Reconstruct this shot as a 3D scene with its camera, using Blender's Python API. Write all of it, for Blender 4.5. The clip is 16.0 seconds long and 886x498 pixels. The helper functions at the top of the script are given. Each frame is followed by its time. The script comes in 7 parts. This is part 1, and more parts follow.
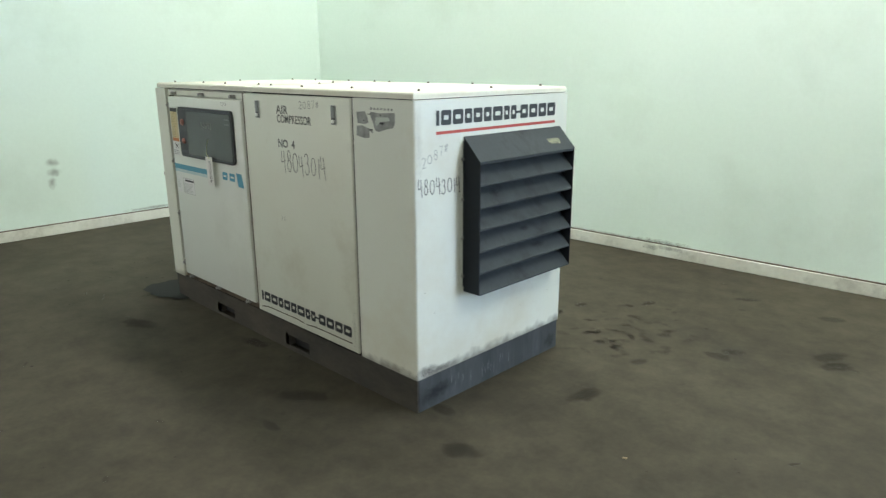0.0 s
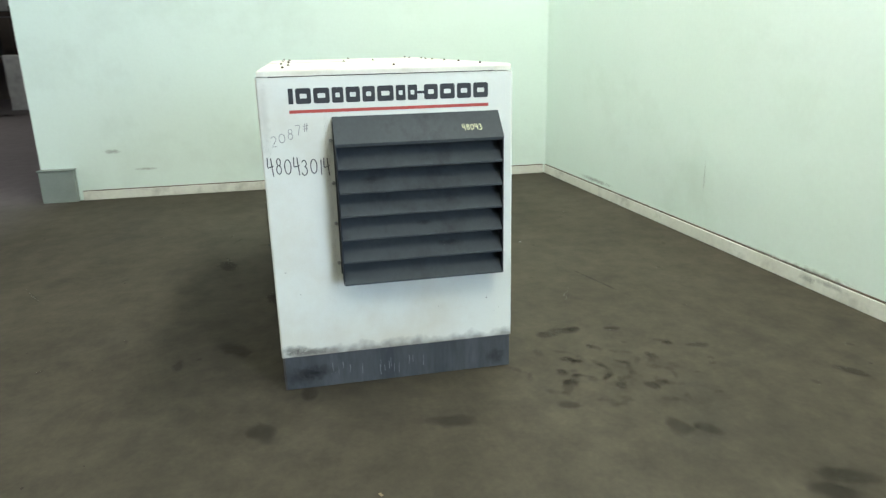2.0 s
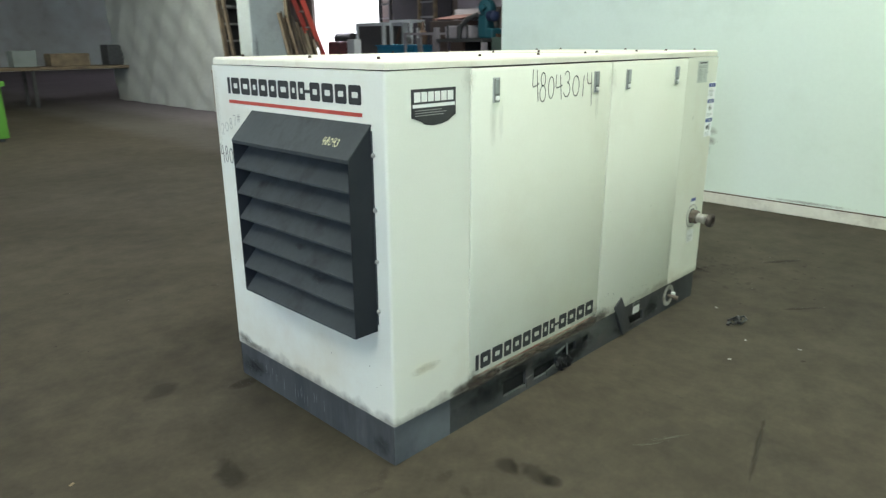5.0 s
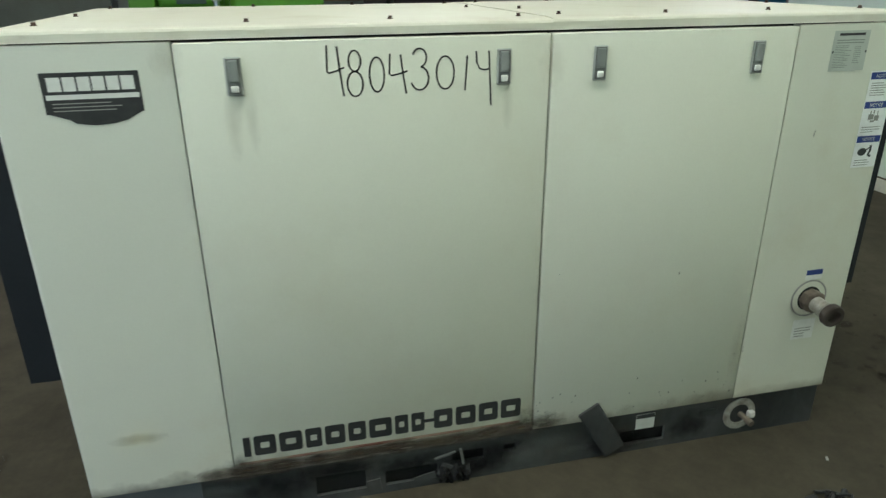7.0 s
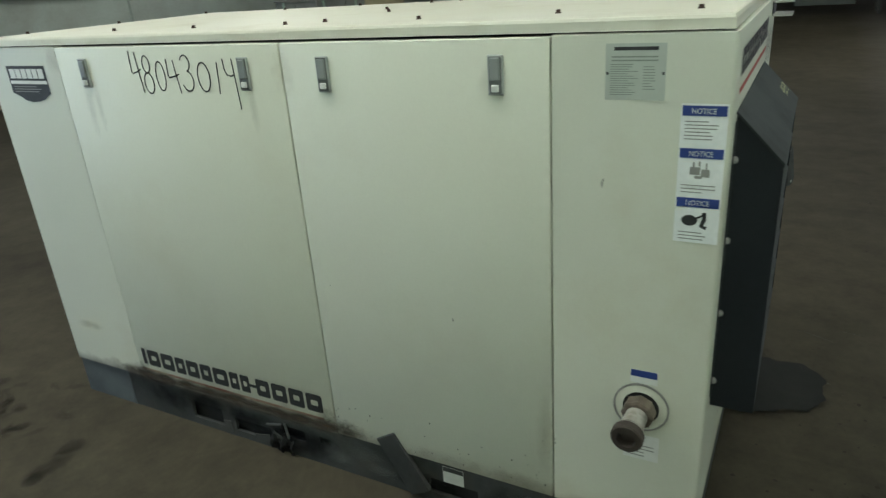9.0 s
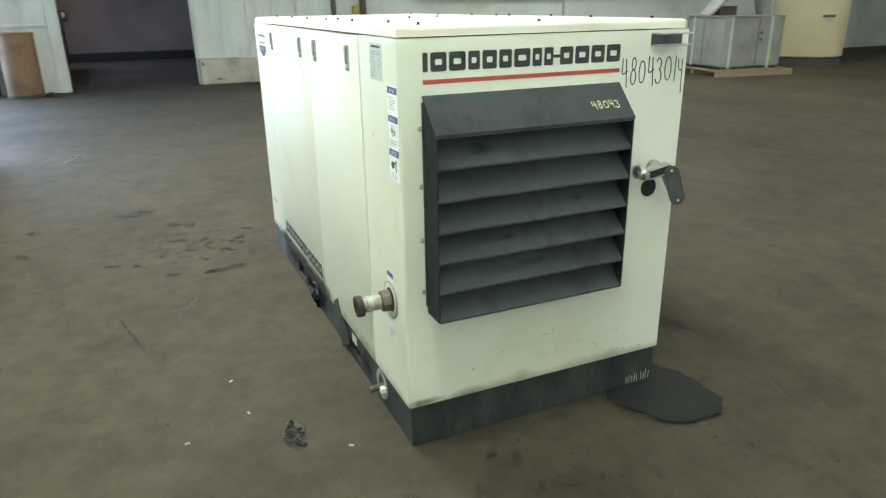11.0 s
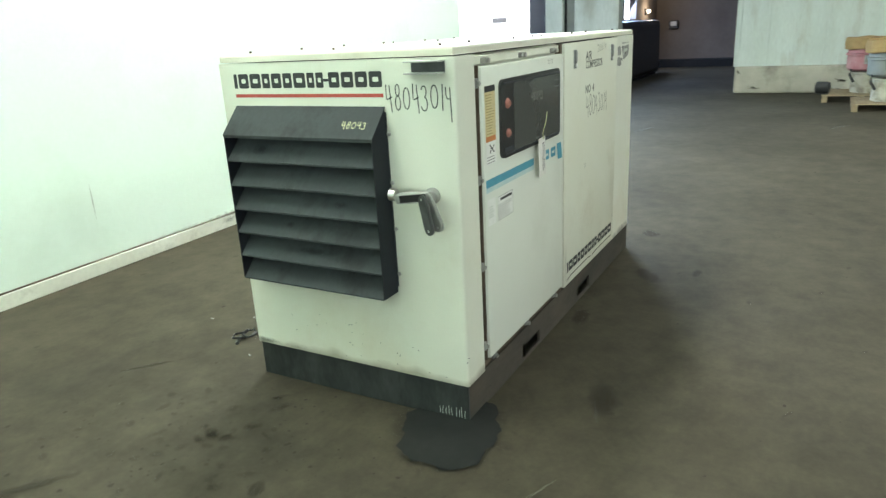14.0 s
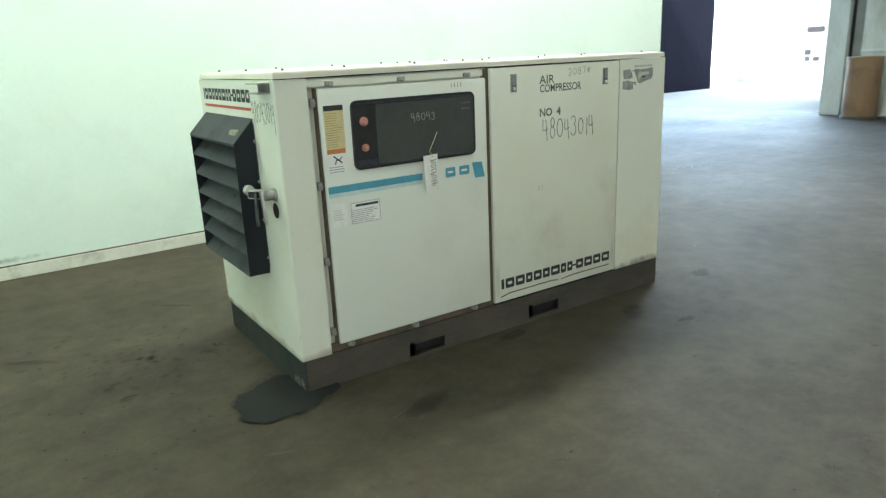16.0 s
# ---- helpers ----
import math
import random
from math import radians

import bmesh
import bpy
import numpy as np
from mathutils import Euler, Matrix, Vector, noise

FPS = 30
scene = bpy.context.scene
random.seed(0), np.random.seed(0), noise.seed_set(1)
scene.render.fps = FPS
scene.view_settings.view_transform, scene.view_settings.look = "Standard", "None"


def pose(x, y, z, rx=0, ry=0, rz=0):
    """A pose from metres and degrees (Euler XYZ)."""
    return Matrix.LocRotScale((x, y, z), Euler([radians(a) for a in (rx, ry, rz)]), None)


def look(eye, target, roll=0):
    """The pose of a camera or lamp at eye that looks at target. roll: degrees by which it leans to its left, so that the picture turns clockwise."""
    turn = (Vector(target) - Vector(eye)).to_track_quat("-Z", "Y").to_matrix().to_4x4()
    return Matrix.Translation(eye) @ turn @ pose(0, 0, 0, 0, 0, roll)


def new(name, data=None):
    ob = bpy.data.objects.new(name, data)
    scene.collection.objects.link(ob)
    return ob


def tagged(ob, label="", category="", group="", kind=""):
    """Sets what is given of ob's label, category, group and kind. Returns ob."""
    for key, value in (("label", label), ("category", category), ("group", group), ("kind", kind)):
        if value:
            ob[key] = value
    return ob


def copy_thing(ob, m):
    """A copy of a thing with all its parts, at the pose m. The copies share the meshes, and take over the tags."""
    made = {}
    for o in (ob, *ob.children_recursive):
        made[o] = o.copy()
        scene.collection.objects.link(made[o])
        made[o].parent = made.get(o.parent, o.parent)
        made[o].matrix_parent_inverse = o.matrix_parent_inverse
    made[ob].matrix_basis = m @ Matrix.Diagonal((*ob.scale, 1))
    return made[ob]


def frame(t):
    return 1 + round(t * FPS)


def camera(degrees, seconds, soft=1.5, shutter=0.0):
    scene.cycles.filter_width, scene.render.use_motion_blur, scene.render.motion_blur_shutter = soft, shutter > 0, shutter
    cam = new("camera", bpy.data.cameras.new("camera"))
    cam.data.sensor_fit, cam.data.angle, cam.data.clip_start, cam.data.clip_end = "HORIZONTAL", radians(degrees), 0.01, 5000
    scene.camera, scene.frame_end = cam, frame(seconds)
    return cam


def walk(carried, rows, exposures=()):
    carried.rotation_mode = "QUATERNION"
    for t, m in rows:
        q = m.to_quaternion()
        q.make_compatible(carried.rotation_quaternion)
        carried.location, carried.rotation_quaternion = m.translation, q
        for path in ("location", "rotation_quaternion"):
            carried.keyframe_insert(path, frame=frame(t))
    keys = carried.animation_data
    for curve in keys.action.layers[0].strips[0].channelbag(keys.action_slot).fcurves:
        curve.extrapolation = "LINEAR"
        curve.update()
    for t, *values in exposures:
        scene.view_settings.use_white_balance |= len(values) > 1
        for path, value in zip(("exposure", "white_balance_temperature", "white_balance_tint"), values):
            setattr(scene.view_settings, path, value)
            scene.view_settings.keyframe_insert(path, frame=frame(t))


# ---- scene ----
cam = camera(66.3, 16.0, 1.35, 0.25)
PATH = [
    (0, (3.009, -2.404, 1.517), (1.655, -1.029, 0.99), -0.2),
    (0.5, (3.319, -1.952, 1.481), (1.847, -0.706, 0.952), 0.3),
    (1, (3.553, -1.442, 1.456), (1.923, -0.428, 0.895), -0.1),
    (1.5, (3.712, -0.908, 1.468), (1.956, -0.153, 0.879), -0.4),
    (2, (3.861, -0.377, 1.479), (1.984, 0.011, 0.908), -1.3),
    (2.5, (3.807, 0.177, 1.472), (1.892, 0.251, 0.901), -1.6),
    (3, (3.718, 0.709, 1.459), (1.824, 0.405, 0.893), -1.7),
    (3.5, (3.497, 1.162, 1.451), (1.687, 0.521, 0.891), -1.2),
    (4, (3.208, 1.563, 1.455), (1.488, 0.704, 0.902), -0.3),
    (4.2, (3.072, 1.722, 1.452), (1.4, 0.776, 0.894), -0.2),
    (6.3, (1.074, 2.263, 1.504), (0.362, 0.522, 0.826), -1.0),
    (6.5, (0.884, 2.246, 1.511), (0.242, 0.496, 0.786), -0.9),
    (7, (0.385, 2.212, 1.517), (-0.038, 0.409, 0.761), -0.4),
    (7.5, (-0.101, 2.106, 1.489), (-0.235, 0.261, 0.728), -0.3),
    (8, (-0.575, 2.024, 1.496), (-0.4, 0.193, 0.712), -1.1),
    (8.5, (-1.042, 1.985, 1.525), (-0.509, 0.225, 0.738), -3.0),
    (9, (-1.507, 1.932, 1.515), (-0.609, 0.314, 0.757), -4.2),
    (9.2, (-1.691, 1.935, 1.516), (-0.691, 0.372, 0.768), -3.9),
    (11.3, (-3.388, 0.989, 1.469), (-1.603, 0.396, 0.789), -0.5),
    (11.5, (-3.431, 0.812, 1.47), (-1.614, 0.327, 0.79), -0.3),
    (12, (-3.519, 0.342, 1.476), (-1.651, 0.119, 0.794), -0.3),
    (12.5, (-3.574, -0.11, 1.479), (-1.688, -0.05, 0.816), -1.1),
    (13, (-3.563, -0.584, 1.485), (-1.705, -0.219, 0.841), -2.2),
    (13.5, (-3.548, -1.108, 1.487), (-1.77, -0.439, 0.862), -2.8),
    (14, (-3.417, -1.613, 1.457), (-1.762, -0.671, 0.846), -3.1),
    (14.5, (-3.28, -2.102, 1.453), (-1.759, -0.947, 0.86), -3.1),
    (15, (-3.074, -2.532, 1.479), (-1.71, -1.186, 0.905), -3.2),
    (15.5, (-2.744, -2.874, 1.471), (-1.506, -1.405, 0.914), -3.0),
    (16, (-2.372, -3.195, 1.443), (-1.311, -1.591, 0.894), -2.6),
]
EXPOSURE = [(0.0, 0.15, 6500, 9.5), (1.0, 0.14, 6500, 9.5), (1.5, 0.2, 6500, 9.5), (2.2, 0.31, 6500, 10), (3.5, 0.40, 6500, 10), (4.2, 0.34, 6500, 10), (6.3, -0.44, 6500, 10), (7.0, -0.65, 6500, 10), (8.0, -0.8, 6500, 10), (9.2, -0.74, 6500, 10), (11.3, 0.77, 6650, 11.5), (12.0, 0.97, 6680, 11.5), (12.5, 1.03, 6680, 11), (13.2, 0.97, 6600, 8), (14.0, 0.83, 6500, 4), (14.5, 0.77, 6480, 3), (15.0, 0.70, 6460, 3.5), (16.0, 0.53, 6450, 3.5)]
walk(cam, [(t, look(eye, target, roll)) for t, eye, target, roll in PATH], EXPOSURE)

# ---- world, sun and lamps ----
world = bpy.data.worlds.new("sky")
scene.world = world
world.use_nodes = True
wn = world.node_tree.nodes
sky = wn.new("ShaderNodeTexSky")
sky.sky_type, sky.sun_disc = "NISHITA", False
sky.sun_elevation, sky.sun_rotation = radians(39), radians(-107)
world.node_tree.links.new(sky.outputs[0], wn["Background"].inputs[0])
wn["Background"].inputs[1].default_value = 0.15

sun = new("sun", bpy.data.lights.new("sun", "SUN"))
sun.data.energy, sun.data.angle, sun.data.color = 5.0, radians(0.5), (1, 0.96, 0.9)
sun.matrix_basis = look((-40, -12, 34), (0, 0, 0))


XE, TOP = 11.45, 5.3


def area(name, eye, target, w, h, watts, color):
    lamp = new(name, bpy.data.lights.new(name, "AREA"))
    lamp.data.shape, lamp.data.size, lamp.data.size_y = "RECTANGLE", w, h
    lamp.data.energy, lamp.data.color = watts, color
    lamp.matrix_basis = look(eye, target)
    return lamp


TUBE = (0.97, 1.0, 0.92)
area("dock_daylight", (XE + 0.3, 7.4, 2.5), (0, 7.4, 2.5), 6.85, 4.9, 1450, (0.50, 0.70, 1.0))
area("far_daylight", (-23.8, -31.5, 2.6), (-8, -12, 1.0), 6.0, 4.4, 1700, (0.86, 0.84, 1.0))
# assumed overhead lamps, none in view; watts set to brighten each bay
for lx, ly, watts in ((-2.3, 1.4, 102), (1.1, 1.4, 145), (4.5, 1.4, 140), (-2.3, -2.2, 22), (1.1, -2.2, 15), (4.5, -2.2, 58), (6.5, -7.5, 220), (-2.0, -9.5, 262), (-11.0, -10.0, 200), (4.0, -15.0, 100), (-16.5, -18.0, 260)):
    area("assumed_tube_light", (lx, ly, 5.2), (lx, ly + 0.001, 0), 2.4, 0.6, watts, TUBE)


bulb = new("passage_bulb", bpy.data.lights.new("passage_bulb", "POINT"))
bulb.data.energy, bulb.data.color, bulb.data.shadow_soft_size = 14, (1.0, 0.8, 0.6), 0.05
bulb.location = (18.4, 3.12, 1.72)
area("passage_window_daylight", (16.7, 3.38, 2.2), (16.2, 0, 0.2), 1.2, 1.3, 110, (0.45, 0.6, 1.0))


# ---- small builders ----
def add_box(bm, x0, x1, y0, y1, z0, z1, bevel=0.0, m=None, segments=2):
    r = bmesh.ops.create_cube(bm, size=1.0)
    vs = r["verts"]
    bmesh.ops.scale(bm, vec=(x1 - x0, y1 - y0, z1 - z0), verts=vs)
    bmesh.ops.translate(bm, vec=((x0 + x1) / 2, (y0 + y1) / 2, (z0 + z1) / 2), verts=vs)
    if bevel:
        es = list({e for v in vs for e in v.link_edges})
        out = bmesh.ops.bevel(bm, geom=es, offset=bevel, segments=segments, affect="EDGES", profile=0.5)
        vs = list({v for f in out["faces"] for v in f.verts} | {v for v in vs if v.is_valid})
    if m is not None:
        bmesh.ops.transform(bm, matrix=m, verts=vs)
    return vs


def add_cyl(bm, p0, p1, r0, r1=None, seg=20, caps=True):
    p0, p1 = Vector(p0), Vector(p1)
    d = p1 - p0
    r = bmesh.ops.create_cone(bm, cap_ends=caps, segments=seg, radius1=r0, radius2=r0 if r1 is None else r1, depth=d.length)
    m = Matrix.Translation((p0 + p1) / 2) @ d.to_track_quat("Z", "Y").to_matrix().to_4x4()
    bmesh.ops.transform(bm, matrix=m, verts=r["verts"])
    return r["verts"]


def add_lathe(bm, profile, centre, seg=24, axis=None, ring=False):
    """A turned shape: (radius, height) pairs from the foot up; a ring joins its last pair to the first."""
    m = Matrix.Translation(centre) @ (Vector(axis).to_track_quat("Z", "Y").to_matrix().to_4x4() if axis else Matrix())
    rings = []
    for r, h in profile:
        rings.append([bm.verts.new(m @ Vector((r * math.cos(a), r * math.sin(a), h))) for a in (2 * math.pi * k / seg for k in range(seg))])
    for a, b in zip(rings, rings[1:] + rings[:1] if ring else rings[1:]):
        for k in range(seg):
            bm.faces.new((a[k], a[(k + 1) % seg], b[(k + 1) % seg], b[k]))
    for loop, flip in ((rings[0], True), (rings[-1], False)):
        if not ring and profile[0 if flip else -1][0] > 1e-4:
            bm.faces.new(loop[::-1] if flip else loop)
    return rings


def add_tube(bm, points, radius, seg=8):
    pts = [Vector(p) for p in points]
    rings = []
    for k, p in enumerate(pts):
        d = (pts[min(k + 1, len(pts) - 1)] - pts[max(k - 1, 0)]).normalized()
        q = d.to_track_quat("Z", "Y").to_matrix()
        rings.append([bm.verts.new(p + q @ Vector((radius * math.cos(a), radius * math.sin(a), 0))) for a in (2 * math.pi * n / seg for n in range(seg))])
    for a, b in zip(rings, rings[1:]):
        for n in range(seg):
            bm.faces.new((a[n], a[(n + 1) % seg], b[(n + 1) % seg], b[n]))
    bm.faces.new(rings[0][::-1])
    bm.faces.new(rings[-1])


def add_poly(bm, pts, depth):
    """A flat polygon thickened along the vector depth."""
    a = [bm.verts.new(p) for p in pts]
    b = [bm.verts.new(Vector(p) + Vector(depth)) for p in pts]
    bm.faces.new(a)
    bm.faces.new(b[::-1])
    n = len(a)
    for k in range(n):
        bm.faces.new((a[k], b[k], b[(k + 1) % n], a[(k + 1) % n]))


def mesh_of(name, bm, material, smooth=False):
    bmesh.ops.recalc_face_normals(bm, faces=bm.faces)
    me = bpy.data.meshes.new(name)
    bm.to_mesh(me)
    bm.free()
    if material:
        me.materials.append(material)
    if smooth:
        for p in me.polygons:
            p.use_smooth = True
        me.set_sharp_from_angle(angle=radians(35))
    return me


def thing(name, place, label, category, group="", kind=""):
    ob = new(name)
    ob.matrix_basis = Matrix.Translation(place)
    ob.empty_display_size = 0.1
    return tagged(ob, label, category, group, kind)


def part(name, bm, material, parent, label="", smooth=False):
    """One mesh, given in world places, under its thing or part."""
    ob = new(name, mesh_of(name, bm, material, smooth))
    ob.parent = parent
    if parent.data is None:
        ob.matrix_parent_inverse = parent.matrix_basis.inverted()
    return tagged(ob, label)


def adopt(ob, parent):
    ob.parent = parent
    if parent.data is None:
        ob.matrix_parent_inverse = parent.matrix_basis.inverted()
    return ob


def solo(name, bm, material, label, category, kind="", smooth=False, group=""):
    return tagged(new(name, mesh_of(name, bm, material, smooth)), label, category, group, kind)


def boxed(*boxes, bevel=0.0, m=None):
    bm = bmesh.new()
    for b in boxes:
        add_box(bm, *b, bevel=bevel, m=m)
    return bm


# ---- materials ----
def mat(name, color, rough=0.6, metal=0.0, color2=None, scale=4.0, amount=0.5, fine=60.0, bump=0.1, dist=0.002, dirt=None, dirt_amount=0.0, dirt_scale=1.5, stretch=(1, 1, 1), rough2=None, specular=0.5, speck=0.25):
    """Paint, metal, wood and so on: two scales of colour change, stains with edges, fine relief."""
    m = bpy.data.materials.new(name)
    m.use_nodes = True
    nt = m.node_tree
    n, l = nt.nodes, nt.links
    b = n["Principled BSDF"]
    b.inputs["Metallic"].default_value = metal
    b.inputs["Specular IOR Level"].default_value = specular
    tc = n.new("ShaderNodeTexCoord")
    mp = n.new("ShaderNodeMapping")
    mp.inputs["Scale"].default_value = stretch
    l.new(tc.outputs["Object"], mp.inputs["Vector"])
    big = n.new("ShaderNodeTexNoise")
    big.inputs["Scale"].default_value, big.inputs["Detail"].default_value = scale, 5
    small = n.new("ShaderNodeTexNoise")
    small.inputs["Scale"].default_value, small.inputs["Detail"].default_value = fine, 4
    for t in (big, small):
        l.new(mp.outputs[0], t.inputs["Vector"])
    c2 = color2 or tuple(c * 0.75 for c in color)
    mix = n.new("ShaderNodeMix")
    mix.data_type = "RGBA"
    mix.inputs["A"].default_value, mix.inputs["B"].default_value = (*color, 1), (*c2, 1)
    ramp = n.new("ShaderNodeMapRange")
    ramp.inputs["From Min"].default_value, ramp.inputs["From Max"].default_value = 0.35, 0.7
    ramp.inputs["To Max"].default_value = amount
    l.new(big.outputs["Fac"], ramp.inputs["Value"])
    l.new(ramp.outputs[0], mix.inputs["Factor"])
    out = mix.outputs["Result"]
    grain = n.new("ShaderNodeMix")
    grain.data_type, grain.blend_type = "RGBA", "MULTIPLY"
    grain.inputs["Factor"].default_value = speck
    l.new(out, grain.inputs["A"])
    gr = n.new("ShaderNodeMapRange")
    gr.inputs["From Min"].default_value, gr.inputs["From Max"].default_value = 0.3, 0.7
    gr.inputs["To Min"].default_value, gr.inputs["To Max"].default_value = 0.75, 1.1
    l.new(small.outputs["Fac"], gr.inputs["Value"])
    l.new(gr.outputs[0], grain.inputs["B"])
    out = grain.outputs["Result"]
    if dirt:
        dn = n.new("ShaderNodeTexNoise")
        dn.inputs["Scale"].default_value, dn.inputs["Detail"].default_value, dn.inputs["Roughness"].default_value = dirt_scale, 8, 0.65
        l.new(mp.outputs[0], dn.inputs["Vector"])
        dr = n.new("ShaderNodeMapRange")
        dr.inputs["From Min"].default_value, dr.inputs["From Max"].default_value = 0.52, 0.72
        dr.inputs["To Max"].default_value = dirt_amount
        l.new(dn.outputs["Fac"], dr.inputs["Value"])
        dm = n.new("ShaderNodeMix")
        dm.data_type = "RGBA"
        dm.inputs["B"].default_value = (*dirt, 1)
        l.new(dr.outputs[0], dm.inputs["Factor"])
        l.new(out, dm.inputs["A"])
        out = dm.outputs["Result"]
    l.new(out, b.inputs["Base Color"])
    rr = n.new("ShaderNodeMapRange")
    rr.inputs["To Min"].default_value, rr.inputs["To Max"].default_value = rough, rough2 if rough2 is not None else min(1, rough + 0.2)
    l.new(big.outputs["Fac"], rr.inputs["Value"])
    l.new(rr.outputs[0], b.inputs["Roughness"])
    bp = n.new("ShaderNodeBump")
    bp.inputs["Strength"].default_value, bp.inputs["Distance"].default_value = bump, dist
    l.new(small.outputs["Fac"], bp.inputs["Height"])
    l.new(bp.outputs[0], b.inputs["Normal"])
    return m


def band_dirt(m, axis, low, high, color, strength=0.8, scale=9.0):
    """Adds a belt of grime with a ragged edge between two heights."""
    nt = m.node_tree
    n, l = nt.nodes, nt.links
    b = n["Principled BSDF"]
    src = b.inputs["Base Color"].links[0].from_socket
    tc = n.new("ShaderNodeTexCoord")
    sep = n.new("ShaderNodeSeparateXYZ")
    l.new(tc.outputs["Object"], sep.inputs[0])
    nz = n.new("ShaderNodeTexNoise")
    nz.inputs["Scale"].default_value, nz.inputs["Detail"].default_value = scale, 7
    l.new(tc.outputs["Object"], nz.inputs["Vector"])
    add = n.new("ShaderNodeMath")
    add.operation = "MULTIPLY_ADD"
    l.new(nz.outputs["Fac"], add.inputs[0])
    add.inputs[1].default_value = (high - low) * -2.4
    l.new(sep.outputs[axis], add.inputs[2])
    rg = n.new("ShaderNodeMapRange")
    rg.inputs["From Min"].default_value, rg.inputs["From Max"].default_value = low - (high - low) * 1.0, high - (high - low) * 1.1
    rg.inputs["To Min"].default_value, rg.inputs["To Max"].default_value = strength, 0.0
    l.new(add.outputs[0], rg.inputs["Value"])
    mx = n.new("ShaderNodeMix")
    mx.data_type = "RGBA"
    mx.inputs["B"].default_value = (*color, 1)
    l.new(rg.outputs[0], mx.inputs["Factor"])
    l.new(src, mx.inputs["A"])
    l.new(mx.outputs["Result"], b.inputs["Base Color"])
    return m


CREAM = (0.685, 0.70, 0.61)
paint = mat("cream_paint", CREAM, 0.38, color2=(0.62, 0.60, 0.49), scale=2.2, amount=0.45, speck=0.07, fine=140, bump=0.02, dirt=(0.42, 0.38, 0.27), dirt_amount=0.35, dirt_scale=3.0)
# cooler than CREAM: blue daylight on this end is put into the colour
paint_end = band_dirt(mat("scuffed_cream_daylit", (0.69, 0.706, 0.635), 0.4, color2=(0.645, 0.645, 0.56), scale=2.0, amount=0.5, speck=0.07, fine=140, bump=0.04, dirt=(0.5, 0.42, 0.28), dirt_amount=0.4, dirt_scale=1.6), 2, 0.155, 0.20, (0.14, 0.125, 0.11), 0.75, 13)
paint_end_b = band_dirt(mat("cream_paint_end", CREAM, 0.4, color2=(0.64, 0.62, 0.51), scale=2.0, amount=0.4, speck=0.07, fine=140, bump=0.04, dirt=(0.5, 0.44, 0.3), dirt_amount=0.35, dirt_scale=1.8), 2, 0.15, 0.19, (0.2, 0.16, 0.1), 0.6, 6)
paint_back = band_dirt(mat("cream_paint_rusty", CREAM, 0.4, color2=(0.65, 0.645, 0.54), scale=2.4, amount=0.35, speck=0.07, fine=140, bump=0.03, dirt=(0.54, 0.50, 0.39), dirt_amount=0.25, dirt_scale=2.0), 2, 0.14, 0.2, (0.2, 0.15, 0.1), 0.55, 14)
lid_paint = mat("lid_paint", (0.665, 0.66, 0.57), 0.4, color2=(0.6, 0.57, 0.45), scale=1.6, amount=0.5, speck=0.07, fine=120, bump=0.04, dirt=(0.4, 0.34, 0.22), dirt_amount=0.3, dirt_scale=5)
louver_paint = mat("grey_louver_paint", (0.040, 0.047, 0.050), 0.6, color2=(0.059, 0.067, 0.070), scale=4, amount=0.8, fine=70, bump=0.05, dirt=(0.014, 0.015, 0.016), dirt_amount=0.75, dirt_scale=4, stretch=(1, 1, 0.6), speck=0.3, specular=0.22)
base_paint = mat("grey_base_paint", (0.036, 0.039, 0.040), 0.6, color2=(0.10, 0.105, 0.104), scale=2.2, amount=0.8, fine=40, bump=0.3, dirt=(0.072, 0.058, 0.044), dirt_amount=0.9, dirt_scale=1.8, stretch=(1, 1, 0.8), speck=0.6, specular=0.25)
base_streaked = mat("streaked_base_paint", (0.023, 0.027, 0.027), 0.5, color2=(0.062, 0.067, 0.065), scale=5, amount=0.75, fine=26, bump=0.35, dirt=(0.011, 0.012, 0.012), dirt_amount=0.8, dirt_scale=3.0, stretch=(2.0, 2.0, 0.9), speck=0.8, specular=0.3)
# paler and bluer than the other base parts: dock daylight is in the tone
base_end_blue = mat("blue_grey_base_paint", (0.050, 0.055, 0.058), 0.55, color2=(0.088, 0.094, 0.097), scale=3, amount=0.9, fine=26, bump=0.3, dirt=(0.022, 0.027, 0.038), dirt_amount=0.8, dirt_scale=2.2, stretch=(1.6, 2.6, 0.5), speck=0.6, specular=0.25)
base_rub = mat("rubbed_base_paint", (0.16, 0.17, 0.175), 0.6, color2=(0.09, 0.097, 0.105), scale=40, amount=0.9)
# paler copy of the end's blue-grey, brightened where little light falls
base_wrap = mat("pale_blue_base_paint", (0.115, 0.13, 0.142), 0.55, color2=(0.065, 0.075, 0.088), scale=5, amount=0.9, fine=26, bump=0.3, dirt=(0.04, 0.042, 0.045), dirt_amount=0.7, dirt_scale=4, specular=0.25)
# hood sides: darker than the grey louver paint
hood_dark = mat("hood_side_paint", (0.013, 0.016, 0.021), 0.5, color2=(0.022, 0.026, 0.031), scale=4, amount=0.7, fine=60, bump=0.05, specular=0.25)
cover_grey = mat("dark_cast_cover", (0.075, 0.078, 0.078), 0.5, 0.3, color2=(0.045, 0.047, 0.047), scale=25, amount=0.8, bump=0.15)
bent_metal = mat("bent_dark_steel", (0.006, 0.007, 0.008), 0.6, 0.0, color2=(0.016, 0.016, 0.016), specular=0.2, scale=12, amount=0.8, bump=0.2)
sticker_dark = mat("sticker_remains", (0.20, 0.205, 0.20), 0.6, color2=(0.38, 0.385, 0.365), scale=25, amount=0.9)
